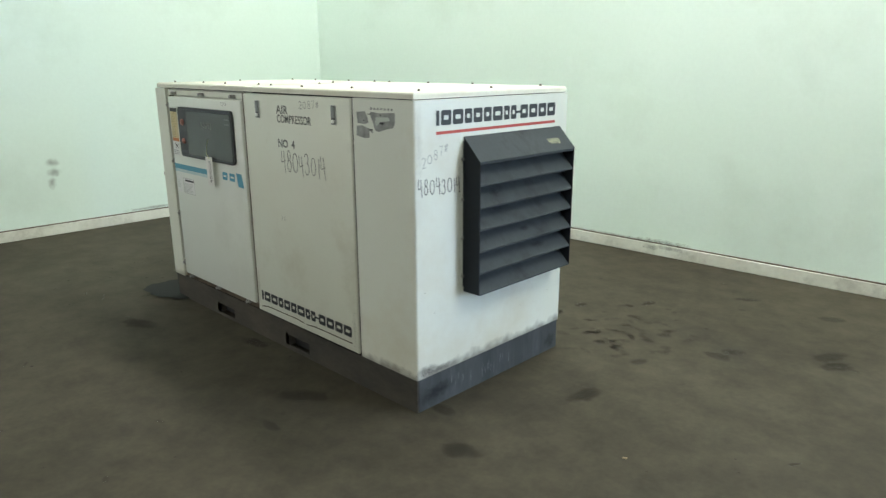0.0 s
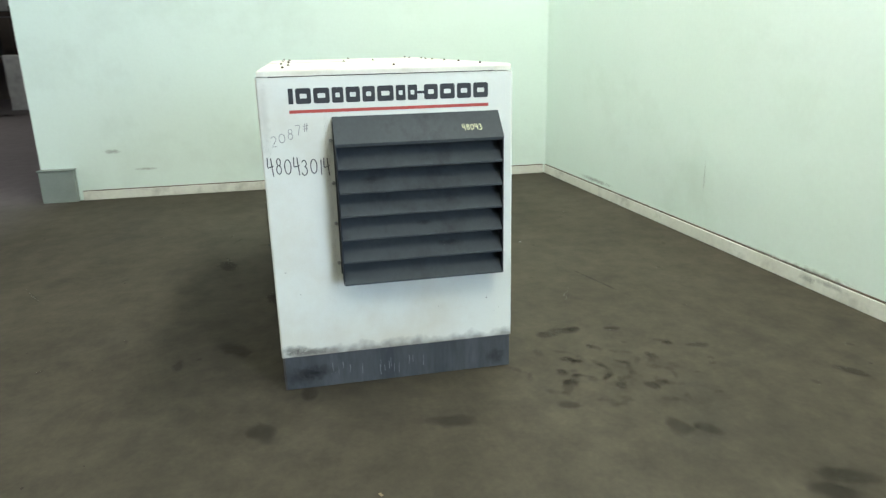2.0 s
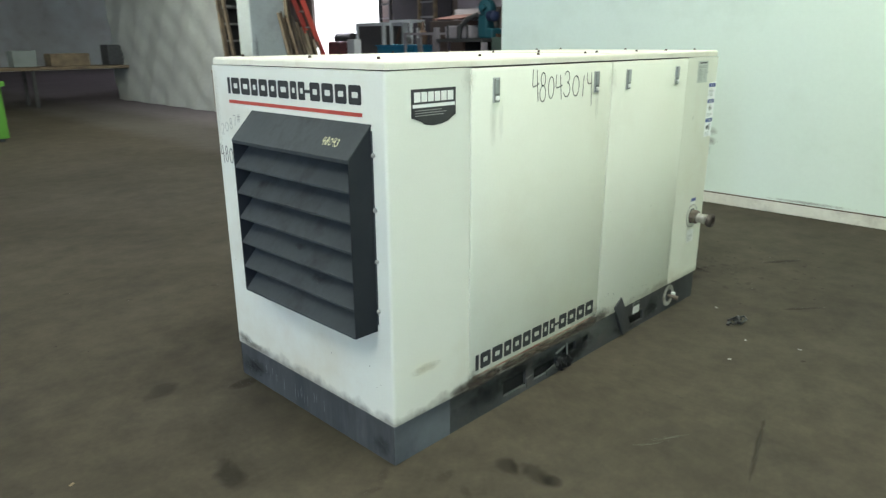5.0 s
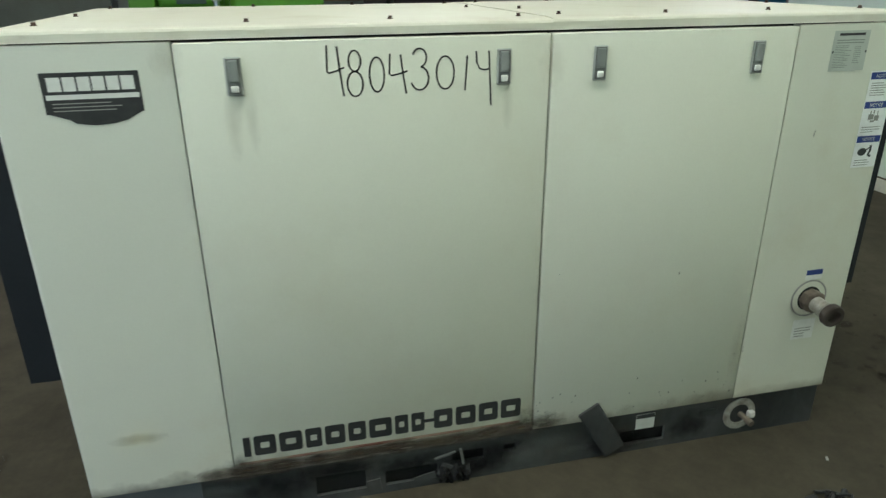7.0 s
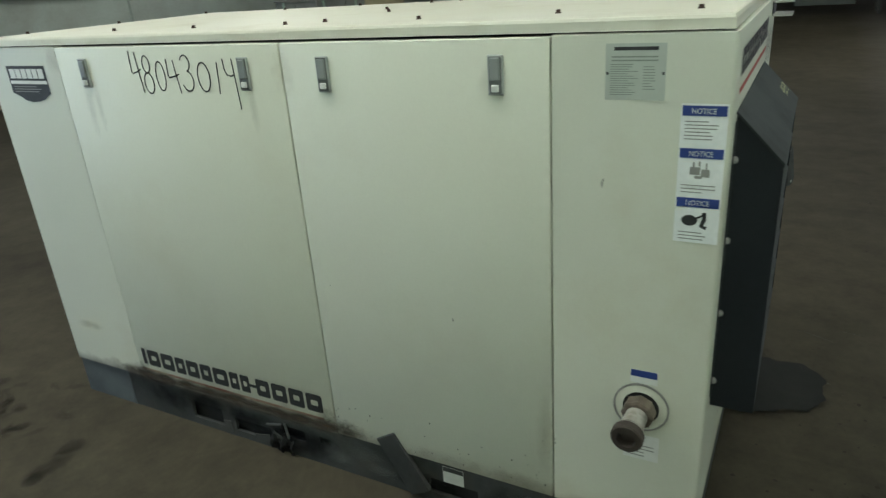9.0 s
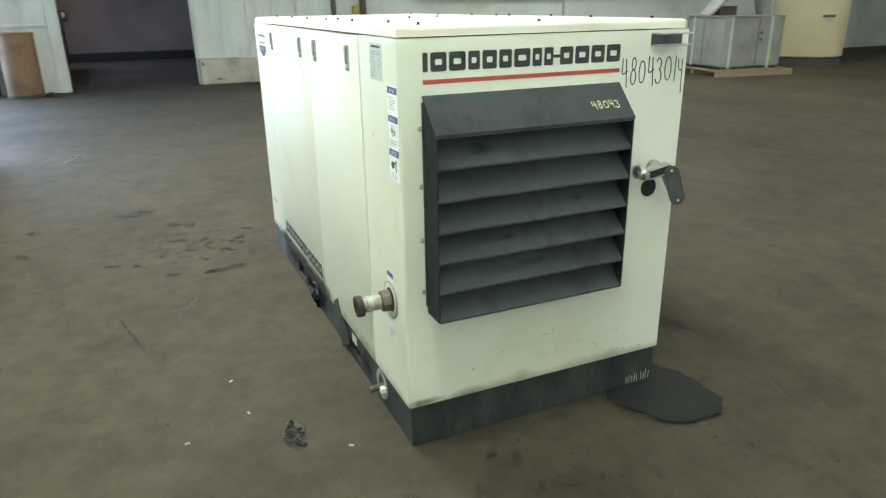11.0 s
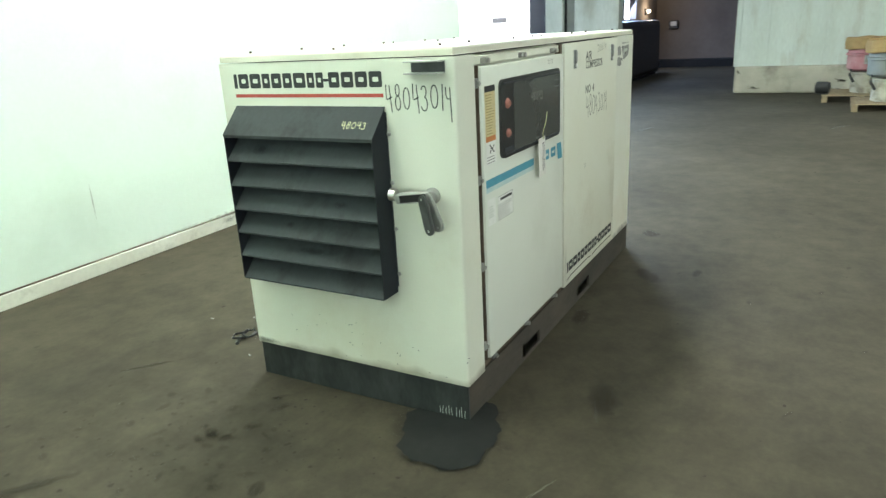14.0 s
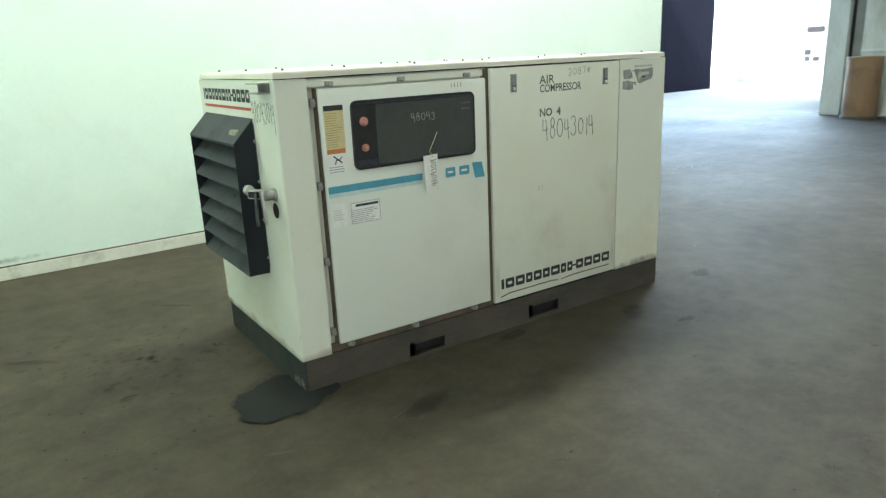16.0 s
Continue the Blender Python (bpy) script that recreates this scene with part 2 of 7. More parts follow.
base_dusty = mat("dusty_base_paint", (0.085, 0.074, 0.060), 0.8, color2=(0.045, 0.044, 0.042), scale=4, amount=0.9, fine=50, bump=0.25, dirt=(0.03, 0.03, 0.03), dirt_amount=0.7, dirt_scale=3, stretch=(0.5, 1, 1.2), speck=0.4, specular=0.15)
latch_rim = mat("latch_rim", (0.17, 0.18, 0.175), 0.45, 0.3, color2=(0.11, 0.115, 0.11), scale=30, amount=0.6)
latch_paddle = mat("latch_paddle", (0.30, 0.32, 0.315), 0.4, 0.3, color2=(0.22, 0.235, 0.23), scale=30, amount=0.6)
latch_silver = mat("latch_plate", (0.44, 0.46, 0.44), 0.4, 0.3, color2=(0.28, 0.3, 0.29), scale=30, amount=0.6)
pipe_brown = mat("grimy_pipe_iron", (0.17, 0.14, 0.11), 0.6, 0.3, color2=(0.08, 0.065, 0.05), scale=30, amount=0.9, bump=0.3)
pipe_grey = mat("stained_galvanised", (0.42, 0.41, 0.37), 0.55, 0.3, color2=(0.2, 0.18, 0.15), scale=40, amount=0.9, bump=0.2)
pipe_dark = mat("dark_pipe_collar", (0.04, 0.03, 0.025), 0.7, 0.1, color2=(0.07, 0.055, 0.045), scale=30, amount=0.8, bump=0.3)
door_paint = mat("door_paint", (0.71, 0.735, 0.67), 0.36, color2=(0.66, 0.68, 0.60), scale=2.2, amount=0.4, speck=0.06, fine=140, bump=0.02, dirt=(0.5, 0.5, 0.42), dirt_amount=0.25, dirt_scale=3.0)
pale_blue_ink = mat("faded_blue_paint", (0.42, 0.58, 0.60), 0.45, color2=(0.6, 0.68, 0.64), scale=20, amount=0.8)
scuff = mat("scraped_metal", (0.3, 0.29, 0.26), 0.5, 0.3, color2=(0.1, 0.1, 0.1), scale=30, amount=1.0, fine=80, bump=0.3)
# near-black for hollows, holes and gaps; their inner shade is the colour itself
dark_in = mat("dark_interior", (0.012, 0.012, 0.012), 0.8)
gasket = mat("brown_gasket", (0.12, 0.09, 0.06), 0.8, color2=(0.05, 0.04, 0.03), scale=20, amount=0.8)
black_ink = mat("black_ink", (0.02, 0.022, 0.024), 0.5, color2=(0.05, 0.05, 0.05), scale=30, amount=0.5)
ink_faint = mat("faint_marker_ink", (0.22, 0.22, 0.2), 0.6, color2=(0.4, 0.4, 0.36), scale=40, amount=0.8)
red_ink = mat("red_stripe_paint", (0.42, 0.055, 0.04), 0.5, color2=(0.5, 0.1, 0.07), scale=14, amount=0.6)
red_worn = mat("worn_red_stripe", (0.30, 0.12, 0.085), 0.6, color2=(0.42, 0.36, 0.28), scale=14, amount=1.0)
chalk = mat("yellow_chalk", (0.7, 0.7, 0.42), 0.8)
chalk_dim = mat("pale_marker", (0.25, 0.25, 0.22), 0.7)
blue_ink = mat("blue_stripe_paint", (0.075, 0.29, 0.40), 0.45, color2=(0.1, 0.34, 0.43), scale=20, amount=0.6)
navy = mat("navy_label_ink", (0.02, 0.05, 0.24), 0.4)
white_label = mat("white_label_film", (0.78, 0.79, 0.76), 0.4, color2=(0.7, 0.7, 0.66), scale=20, amount=0.5)
notice_film = mat("bright_notice_film", (0.88, 0.90, 0.89), 0.35, color2=(0.84, 0.86, 0.85), scale=20, amount=0.5)
yellow_label = mat("yellow_label_film", (0.64, 0.53, 0.27), 0.5, color2=(0.56, 0.49, 0.30), scale=25, amount=0.8)
orange_label = mat("orange_label_film", (0.55, 0.2, 0.06), 0.5)
plate_ink = mat("faint_plate_print", (0.27, 0.30, 0.27), 0.6)
grey_ink = mat("grey_print", (0.3, 0.3, 0.28), 0.6)
silver_label = mat("silver_nameplate", (0.50, 0.54, 0.49), 0.45, 0.0, color2=(0.44, 0.48, 0.43), scale=30, amount=0.6)
chrome = mat("chromed_metal", (0.7, 0.7, 0.68), 0.22, 1.0, color2=(0.55, 0.55, 0.53), scale=20, amount=0.5)
zinc = mat("dull_zinc", (0.42, 0.42, 0.40), 0.45, 0.7, color2=(0.3, 0.29, 0.27), scale=30, amount=0.6)
steel_dark = mat("dark_steel", (0.1, 0.105, 0.105), 0.45, 0.5, color2=(0.05, 0.05, 0.05), scale=20, amount=0.6)
rusty = mat("rusted_iron", (0.14, 0.09, 0.06), 0.8, 0.2, color2=(0.05, 0.04, 0.035), scale=18, amount=0.8, bump=0.4)
black_plastic = mat("black_plastic", (0.014, 0.015, 0.017), 0.35, color2=(0.03, 0.03, 0.03), scale=20, amount=0.5)
# smoked grey raised to paint in the daylight reflected by the window
screen_mat = mat("smoked_panel_sheen", (0.068, 0.073, 0.071), 0.12, color2=(0.058, 0.062, 0.061), scale=4, amount=0.8, bump=0.015, rough2=0.2, specular=0.6)
bezel_blue = mat("bezel_edge", (0.026, 0.031, 0.046), 0.3, color2=(0.03, 0.034, 0.042), scale=20, amount=0.5)
red_plastic = mat("red_button_plastic", (0.40, 0.15, 0.12), 0.5, color2=(0.48, 0.26, 0.21), scale=50, amount=0.8)
paper = mat("tag_paper", (0.8, 0.79, 0.74), 0.8)
yellow_tie = mat("yellow_string", (0.6, 0.6, 0.32), 0.7)
stencil_ink = mat("stencil_paint", (0.055, 0.057, 0.055), 0.6, color2=(0.30, 0.31, 0.28), scale=55, amount=0.75)
label_brown = mat("worn_label_print", (0.40, 0.33, 0.15), 0.6)
wall_mat = mat("white_wall_paint", (0.77, 0.89, 0.825), 0.6, color2=(0.73, 0.85, 0.78), scale=0.7, amount=0.6, speck=0.07, fine=35, bump=0.06, dirt=(0.5, 0.58, 0.5), dirt_amount=0.25, dirt_scale=1.1)
board_mat = mat("scuffed_baseboard_paint", (0.76, 0.77, 0.70), 0.55, color2=(0.62, 0.6, 0.52), scale=3, amount=0.6, fine=30, bump=0.2, dirt=(0.16, 0.14, 0.11), dirt_amount=0.55, dirt_scale=3.5)
pale_wall = mat("pale_green_wall", (0.58, 0.67, 0.63), 0.7, color2=(0.46, 0.5, 0.46), scale=0.8, amount=0.8, fine=20, bump=0.1, dirt=(0.3, 0.3, 0.26), dirt_amount=0.4, dirt_scale=0.9)
brown_wall = mat("brown_far_wall", (0.13, 0.105, 0.085), 0.85, color2=(0.2, 0.17, 0.15), scale=0.6, amount=0.9, fine=8, bump=0.3)
ceiling_mat = mat("ceiling_board", (0.5, 0.5, 0.46), 0.9, color2=(0.4, 0.4, 0.37), scale=0.5, amount=0.6)
oak = mat("pallet_wood", (0.32, 0.25, 0.16), 0.8, color2=(0.25, 0.19, 0.12), scale=3, amount=0.9, fine=30, bump=0.4, stretch=(1, 6, 6))
old_wood = mat("weathered_wood", (0.27, 0.21, 0.13), 0.85, color2=(0.13, 0.10, 0.07), scale=4, amount=1.0, fine=25, bump=0.4)
dark_wood = mat("dark_plank_wood", (0.12, 0.088, 0.052), 0.85, color2=(0.06, 0.046, 0.032), scale=5, amount=1.0, fine=25, bump=0.4)
fibre_dark = mat("dark_drum_board", (0.19, 0.115, 0.06), 0.75, color2=(0.15, 0.088, 0.045), scale=3, amount=0.8, fine=20, dirt=(0.08, 0.055, 0.035), dirt_amount=0.5, dirt_scale=3)
ladder_red = mat("red_ladder_fibreglass", (0.48, 0.05, 0.03), 0.5, color2=(0.5, 0.09, 0.04), scale=2, amount=0.6)
fibre = mat("fibre_drum_board", (0.25, 0.16, 0.09), 0.7, color2=(0.21, 0.125, 0.07), scale=3, amount=0.8, fine=20, dirt=(0.1, 0.07, 0.05), dirt_amount=0.5, dirt_scale=3)
tarp_mat = mat("grey_tarp", (0.48, 0.50, 0.45), 0.6, color2=(0.42, 0.43, 0.4), scale=1.5, amount=0.8, fine=15, bump=0.3)
teal_paint = mat("teal_machine_paint", (0.012, 0.10, 0.13), 0.5, color2=(0.02, 0.09, 0.11), scale=4, amount=0.8)
cart_blue = mat("blue_cart_paint", (0.02, 0.24, 0.42), 0.45, color2=(0.02, 0.18, 0.32), scale=3, amount=0.7)
green_paint = mat("green_machine_paint", (0.12, 0.36, 0.035), 0.45, color2=(0.09, 0.28, 0.03), scale=3, amount=0.7, dirt=(0.05, 0.12, 0.02), dirt_amount=0.35, dirt_scale=5)
dkgreen = mat("dark_green_paint", (0.075, 0.12, 0.10), 0.6, color2=(0.05, 0.07, 0.06), scale=3, amount=0.8)
brown_paint = mat("brown_sheet_metal", (0.055, 0.034, 0.028), 0.6, color2=(0.03, 0.02, 0.018), scale=3, amount=0.8, dirt=(0.1, 0.07, 0.055), dirt_amount=0.4, dirt_scale=3)
belt_mat = mat("tan_belt", (0.115, 0.088, 0.06), 0.8, stretch=(1, 8, 1))
galv = mat("galvanised_sheet", (0.42, 0.42, 0.42), 0.5, 0.5, color2=(0.3, 0.3, 0.3), scale=6, amount=0.8)
white_frame = mat("white_frame_paint", (0.6, 0.66, 0.68), 0.5)
beige_tank = mat("cream_tank_paint", (0.52, 0.47, 0.30), 0.5, color2=(0.45, 0.4, 0.26), scale=2, amount=0.7)
grey_cab = mat("grey_cabinet_paint", (0.25, 0.29, 0.27), 0.5, color2=(0.2, 0.23, 0.21), scale=3, amount=0.7)
terracotta = mat("brown_tank_paint", (0.21, 0.10, 0.055), 0.65, color2=(0.10, 0.055, 0.035), scale=6, amount=0.9, dirt=(0.05, 0.035, 0.03), dirt_amount=0.6, dirt_scale=6, bump=0.3)
door_dark = mat("dark_door_boards", (0.013, 0.014, 0.027), 0.8, color2=(0.026, 0.027, 0.045), scale=6, amount=0.8, stretch=(6, 6, 0.4), specular=0.1)
white_out = mat("sunlit_white_sheet", (0.85, 0.86, 0.87), 0.5, color2=(0.8, 0.81, 0.82))
sign_grey = mat("grey_sign", (0.10, 0.10, 0.11), 0.5)


column_mat = mat("column_paint", (0.60, 0.66, 0.62), 0.65, color2=(0.50, 0.55, 0.51), scale=1.2, amount=0.8, fine=25, bump=0.1, dirt=(0.25, 0.26, 0.24), dirt_amount=0.5, dirt_scale=1.6)
fresh_wood = mat("pale_lumber", (0.29, 0.21, 0.125), 0.8, color2=(0.15, 0.105, 0.065), scale=4, amount=0.9, fine=25, bump=0.3)
galv_dull = mat("dull_wall_sheet", (0.34, 0.32, 0.34), 0.8, color2=(0.22, 0.2, 0.21), scale=0.7, amount=0.9, fine=8, bump=0.2, dirt=(0.12, 0.09, 0.08), dirt_amount=0.6, dirt_scale=0.8)
white_board = mat("worn_white_boards", (0.70, 0.73, 0.70), 0.6, color2=(0.5, 0.53, 0.48), scale=2, amount=0.8, fine=20, bump=0.15, dirt=(0.3, 0.27, 0.2), dirt_amount=0.5, dirt_scale=1.5, stretch=(1, 1, 0.4))
door_white = mat("worn_door_paint", (0.60, 0.66, 0.63), 0.6, color2=(0.52, 0.57, 0.53), scale=1.5, amount=0.7, fine=20, bump=0.1, dirt=(0.3, 0.25, 0.18), dirt_amount=0.55, dirt_scale=1.4, stretch=(1, 2.0, 0.5))
kerb_mat = mat("scuffed_kerb", (0.52, 0.50, 0.42), 0.7, color2=(0.36, 0.34, 0.28), scale=2.5, amount=0.9, fine=20, bump=0.3, dirt=(0.12, 0.11, 0.09), dirt_amount=0.6, dirt_scale=2.2)
grey_steel = mat("grey_sheet_steel", (0.30, 0.31, 0.29), 0.5, 0.2, color2=(0.2, 0.21, 0.2), scale=2, amount=0.8, fine=20, dirt=(0.12, 0.12, 0.11), dirt_amount=0.5, dirt_scale=2.5)
strap_green = mat("pale_strap", (0.45, 0.58, 0.50), 0.5)
tan_ring = mat("tan_cloth", (0.40, 0.27, 0.12), 0.85, color2=(0.28, 0.18, 0.08), scale=8, amount=0.8, bump=0.3)
dirty_white = mat("dirty_cream_drum", (0.52, 0.50, 0.42), 0.6, color2=(0.32, 0.29, 0.22), scale=5, amount=0.9, dirt=(0.1, 0.08, 0.06), dirt_amount=0.7, dirt_scale=5)
pink_drum = mat("faded_red_drum", (0.42, 0.15, 0.17), 0.5, color2=(0.5, 0.3, 0.3), scale=6, amount=0.8)
dark_rust = mat("dark_rust", (0.085, 0.05, 0.038), 0.85, 0.1, color2=(0.03, 0.027, 0.025), scale=9, amount=1.0, bump=0.5, dist=0.01)
yellow_green = mat("yellow_green_paint", (0.28, 0.27, 0.04), 0.5, color2=(0.08, 0.08, 0.03), scale=9, amount=0.8)


def floor_material():
    """Sealed brown concrete: cloudy tone, fine dirt, worn pale streaks, slight polish."""
    m = mat("sealed_concrete", (0.063, 0.0545, 0.038), 0.62, color2=(0.043, 0.037, 0.026), scale=0.55, amount=0.9, fine=45, bump=0.12, dirt=(0.026, 0.023, 0.019), dirt_amount=0.5, dirt_scale=1.3, rough2=0.85, specular=0.15)
    nt = m.node_tree
    n, l = nt.nodes, nt.links
    b = n["Principled BSDF"]
    src = b.inputs["Base Color"].links[0].from_socket
    tc = n.new("ShaderNodeTexCoord")
    mp = n.new("ShaderNodeMapping")
    mp.inputs["Rotation"].default_value = (0, 0, 0.5)
    mp.inputs["Scale"].default_value = (0.7, 1.2, 1)
    l.new(tc.outputs["Object"], mp.inputs["Vector"])
    nz = n.new("ShaderNodeTexNoise")
    nz.inputs["Scale"].default_value, nz.inputs["Detail"].default_value, nz.inputs["Distortion"].default_value = 1.6, 9, 0.8
    l.new(mp.outputs[0], nz.inputs["Vector"])
    rg = n.new("ShaderNodeMapRange")
    rg.inputs["From Min"].default_value, rg.inputs["From Max"].default_value, rg.inputs["To Max"].default_value = 0.5, 0.8, 0.4
    l.new(nz.outputs["Fac"], rg.inputs["Value"])
    mx = n.new("ShaderNodeMix")
    mx.data_type = "RGBA"
    mx.inputs["B"].default_value = (0.082, 0.073, 0.054, 1)
    l.new(rg.outputs[0], mx.inputs["Factor"])
    l.new(src, mx.inputs["A"])
    # blotches of hand size
    bl = n.new("ShaderNodeTexNoise")
    bl.inputs["Scale"].default_value, bl.inputs["Detail"].default_value, bl.inputs["Roughness"].default_value = 5.5, 9, 0.72
    l.new(tc.outputs["Object"], bl.inputs["Vector"])
    br = n.new("ShaderNodeMapRange")
    br.inputs["From Min"].default_value, br.inputs["From Max"].default_value = 0.33, 0.68
    br.inputs["To Min"].default_value, br.inputs["To Max"].default_value = 0.74, 1.22
    l.new(bl.outputs["Fac"], br.inputs["Value"])
    bmul = n.new("ShaderNodeMix")
    bmul.data_type, bmul.blend_type = "RGBA", "MULTIPLY"
    bmul.inputs["Factor"].default_value = 1.0
    l.new(mx.outputs["Result"], bmul.inputs["A"])
    l.new(br.outputs[0], bmul.inputs["B"])
    mx = bmul
    # beyond the painted bay two tone steps, far daylight painted in as paler grey
    sep = n.new("ShaderNodeSeparateXYZ")
    l.new(tc.outputs["Object"], sep.inputs[0])
    wob = n.new("ShaderNodeTexNoise")
    wob.inputs["Scale"].default_value, wob.inputs["Detail"].default_value = 0.8, 3
    l.new(tc.outputs["Object"], wob.inputs["Vector"])
    shift = n.new("ShaderNodeMath")
    shift.operation = "MULTIPLY_ADD"
    shift.inputs[1].default_value = 0.5
    l.new(wob.outputs["Fac"], shift.inputs[0])
    l.new(sep.outputs[0], shift.inputs[2])
    south = n.new("ShaderNodeMapRange")
    south.inputs["From Min"].default_value, south.inputs["From Max"].default_value = -2.7, -3.3
    l.new(sep.outputs[1], south.inputs["Value"])
    src = mx.outputs["Result"]
    for edge_x, soft, tone in ((-2.05, 0.25, (0.088, 0.080, 0.070, 1)), (-3.45, 0.35, (0.150, 0.132, 0.139, 1))):
        er = n.new("ShaderNodeMapRange")
        er.inputs["From Min"].default_value, er.inputs["From Max"].default_value = edge_x + soft, edge_x - soft
        l.new(shift.outputs[0], er.inputs["Value"])
        both = n.new("ShaderNodeMath")
        both.operation = "MULTIPLY"
        l.new(er.outputs[0], both.inputs[0])
        l.new(south.outputs[0], both.inputs[1])
        mottle = n.new("ShaderNodeMix")
        mottle.data_type, mottle.blend_type = "RGBA", "MULTIPLY"
        mottle.inputs["Factor"].default_value = 0.6
        mottle.inputs["A"].default_value = tone
        l.new(br.outputs[0], mottle.inputs["B"])
        daylit_slab = n.new("ShaderNodeMix")
        daylit_slab.data_type = "RGBA"
        l.new(both.outputs[0], daylit_slab.inputs["Factor"])
        l.new(src, daylit_slab.inputs["A"])
        l.new(mottle.outputs["Result"], daylit_slab.inputs["B"])
        src = daylit_slab.outputs["Result"]
    l.new(daylit_slab.outputs["Result"], b.inputs["Base Color"])
    return m


def stain_material(name, color, rough, edge=0.2, alpha=0.6, grain=7.0, specular=0.5, ragged=1.3):
    """A stain with a ragged soft outline."""
    m = bpy.data.materials.new(name)
    m.use_nodes = True
    n, l = m.node_tree.nodes, m.node_tree.links
    b = n["Principled BSDF"]
    b.inputs["Base Color"].default_value, b.inputs["Roughness"].default_value = (*color, 1), rough
    b.inputs["Specular IOR Level"].default_value = specular
    tc = n.new("ShaderNodeTexCoord")
    gm = n.new("ShaderNodeMapping")
    gm.inputs["Location"].default_value = (-1, -1, 0)
    gm.inputs["Scale"].default_value = (2, 2, 0)
    l.new(tc.outputs["Generated"], gm.inputs["Vector"])
    ln = n.new("ShaderNodeVectorMath")
    ln.operation = "LENGTH"
    l.new(gm.outputs[0], ln.inputs[0])
    geo = n.new("ShaderNodeNewGeometry")
    nz = n.new("ShaderNodeTexNoise")
    nz.inputs["Scale"].default_value, nz.inputs["Detail"].default_value = grain, 6
    l.new(geo.outputs["Position"], nz.inputs["Vector"])
    ad = n.new("ShaderNodeMath")
    ad.operation = "MULTIPLY_ADD"
    l.new(nz.outputs["Fac"], ad.inputs[0])
    ad.inputs[1].default_value = ragged
    l.new(ln.outputs["Value"], ad.inputs[2])
    rg = n.new("ShaderNodeMapRange")
    rg.inputs["From Min"].default_value, rg.inputs["From Max"].default_value = 0.57 + 0.5 * ragged - edge, 0.57 + 0.5 * ragged + edge
    rg.inputs["To Min"].default_value, rg.inputs["To Max"].default_value = alpha, 0.0
    l.new(ad.outputs[0], rg.inputs["Value"])
    l.new(rg.outputs[0], b.inputs["Alpha"])
    return m


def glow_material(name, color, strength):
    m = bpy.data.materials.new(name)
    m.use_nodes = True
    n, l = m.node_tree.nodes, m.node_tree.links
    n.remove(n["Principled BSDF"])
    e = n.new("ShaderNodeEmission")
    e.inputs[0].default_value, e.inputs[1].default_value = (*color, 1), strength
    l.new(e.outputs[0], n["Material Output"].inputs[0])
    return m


floor_mat = floor_material()
oil_mat = stain_material("oil_stain", (0.020, 0.019, 0.017), 0.8, edge=0.16, alpha=0.37, grain=14, specular=0.08, ragged=0.9)
soot_mat = stain_material("soot_smudge", (0.10, 0.085, 0.07), 0.7, edge=0.4, alpha=0.5, grain=45)
rust_shade_mat = stain_material("rust_shade_smudge", (0.38, 0.29, 0.17), 0.7, edge=0.5, alpha=0.14, grain=40)
brown_grime = stain_material("brown_grime", (0.115, 0.09, 0.068), 0.8, edge=0.5, alpha=0.8, grain=11, specular=0.1)
yellow_smear = stain_material("yellow_smear", (0.6, 0.45, 0.12), 0.7, edge=0.5, alpha=0.3, grain=30)
rail_soot = stain_material("rail_soot", (0.010, 0.010, 0.010), 0.8, edge=0.4, alpha=0.6, grain=26, specular=0.1)
rail_scuff = stain_material("rail_scuff", (0.19, 0.20, 0.19), 0.7, edge=0.45, alpha=0.55, grain=34, specular=0.2)
wall_smudge = stain_material("grey_wall_smudge", (0.34, 0.36, 0.32), 0.7, edge=0.4, alpha=0.4, grain=30)
slat_soot = stain_material("slat_soot", (0.012, 0.012, 0.012), 0.8, edge=0.45, alpha=0.36, grain=45, specular=0.1)
drip_mat = stain_material("dried_drip", (0.022, 0.020, 0.017), 0.85, edge=0.22, alpha=0.18, grain=22, specular=0.05, ragged=1.1)
puddle_mat = mat("oil_puddle", (0.019, 0.0205, 0.020), 0.55, color2=(0.028, 0.029, 0.028), scale=6, amount=0.8, fine=30, bump=0.03, rough2=0.75, specular=0.07)

def smudge(name, x, y, z, w, h, normal, material, parent, turn=0.0):
    """A flat patch of dirt on an upright face; w and h are half sizes."""
    bm = bmesh.new()
    c = bm.verts.new((0, 0, 0))
    ring = [bm.verts.new((w * 1.35 * math.cos(2 * math.pi * k / 20), h * 1.35 * math.sin(2 * math.pi * k / 20), 0)) for k in range(20)]
    for k in range(20):
        bm.faces.new((c, ring[k], ring[(k + 1) % 20]))
    ob = new(name, mesh_of(name, bm, material))
    ob.matrix_basis = Matrix.Translation((x, y, z)) @ Vector(normal).to_track_quat("Z", "Y").to_matrix().to_4x4() @ Matrix.Rotation(radians(turn), 4, "Z")
    ob.parent = parent
    if parent.data is None:
        ob.matrix_parent_inverse = parent.matrix_basis.inverted()
    return ob


# ---- the building ----
def structure(name, boxes, material, label, category, bevel=0.0, m=None):
    return solo(name, boxed(*boxes, bevel=bevel, m=m), material, label, category, "structure")


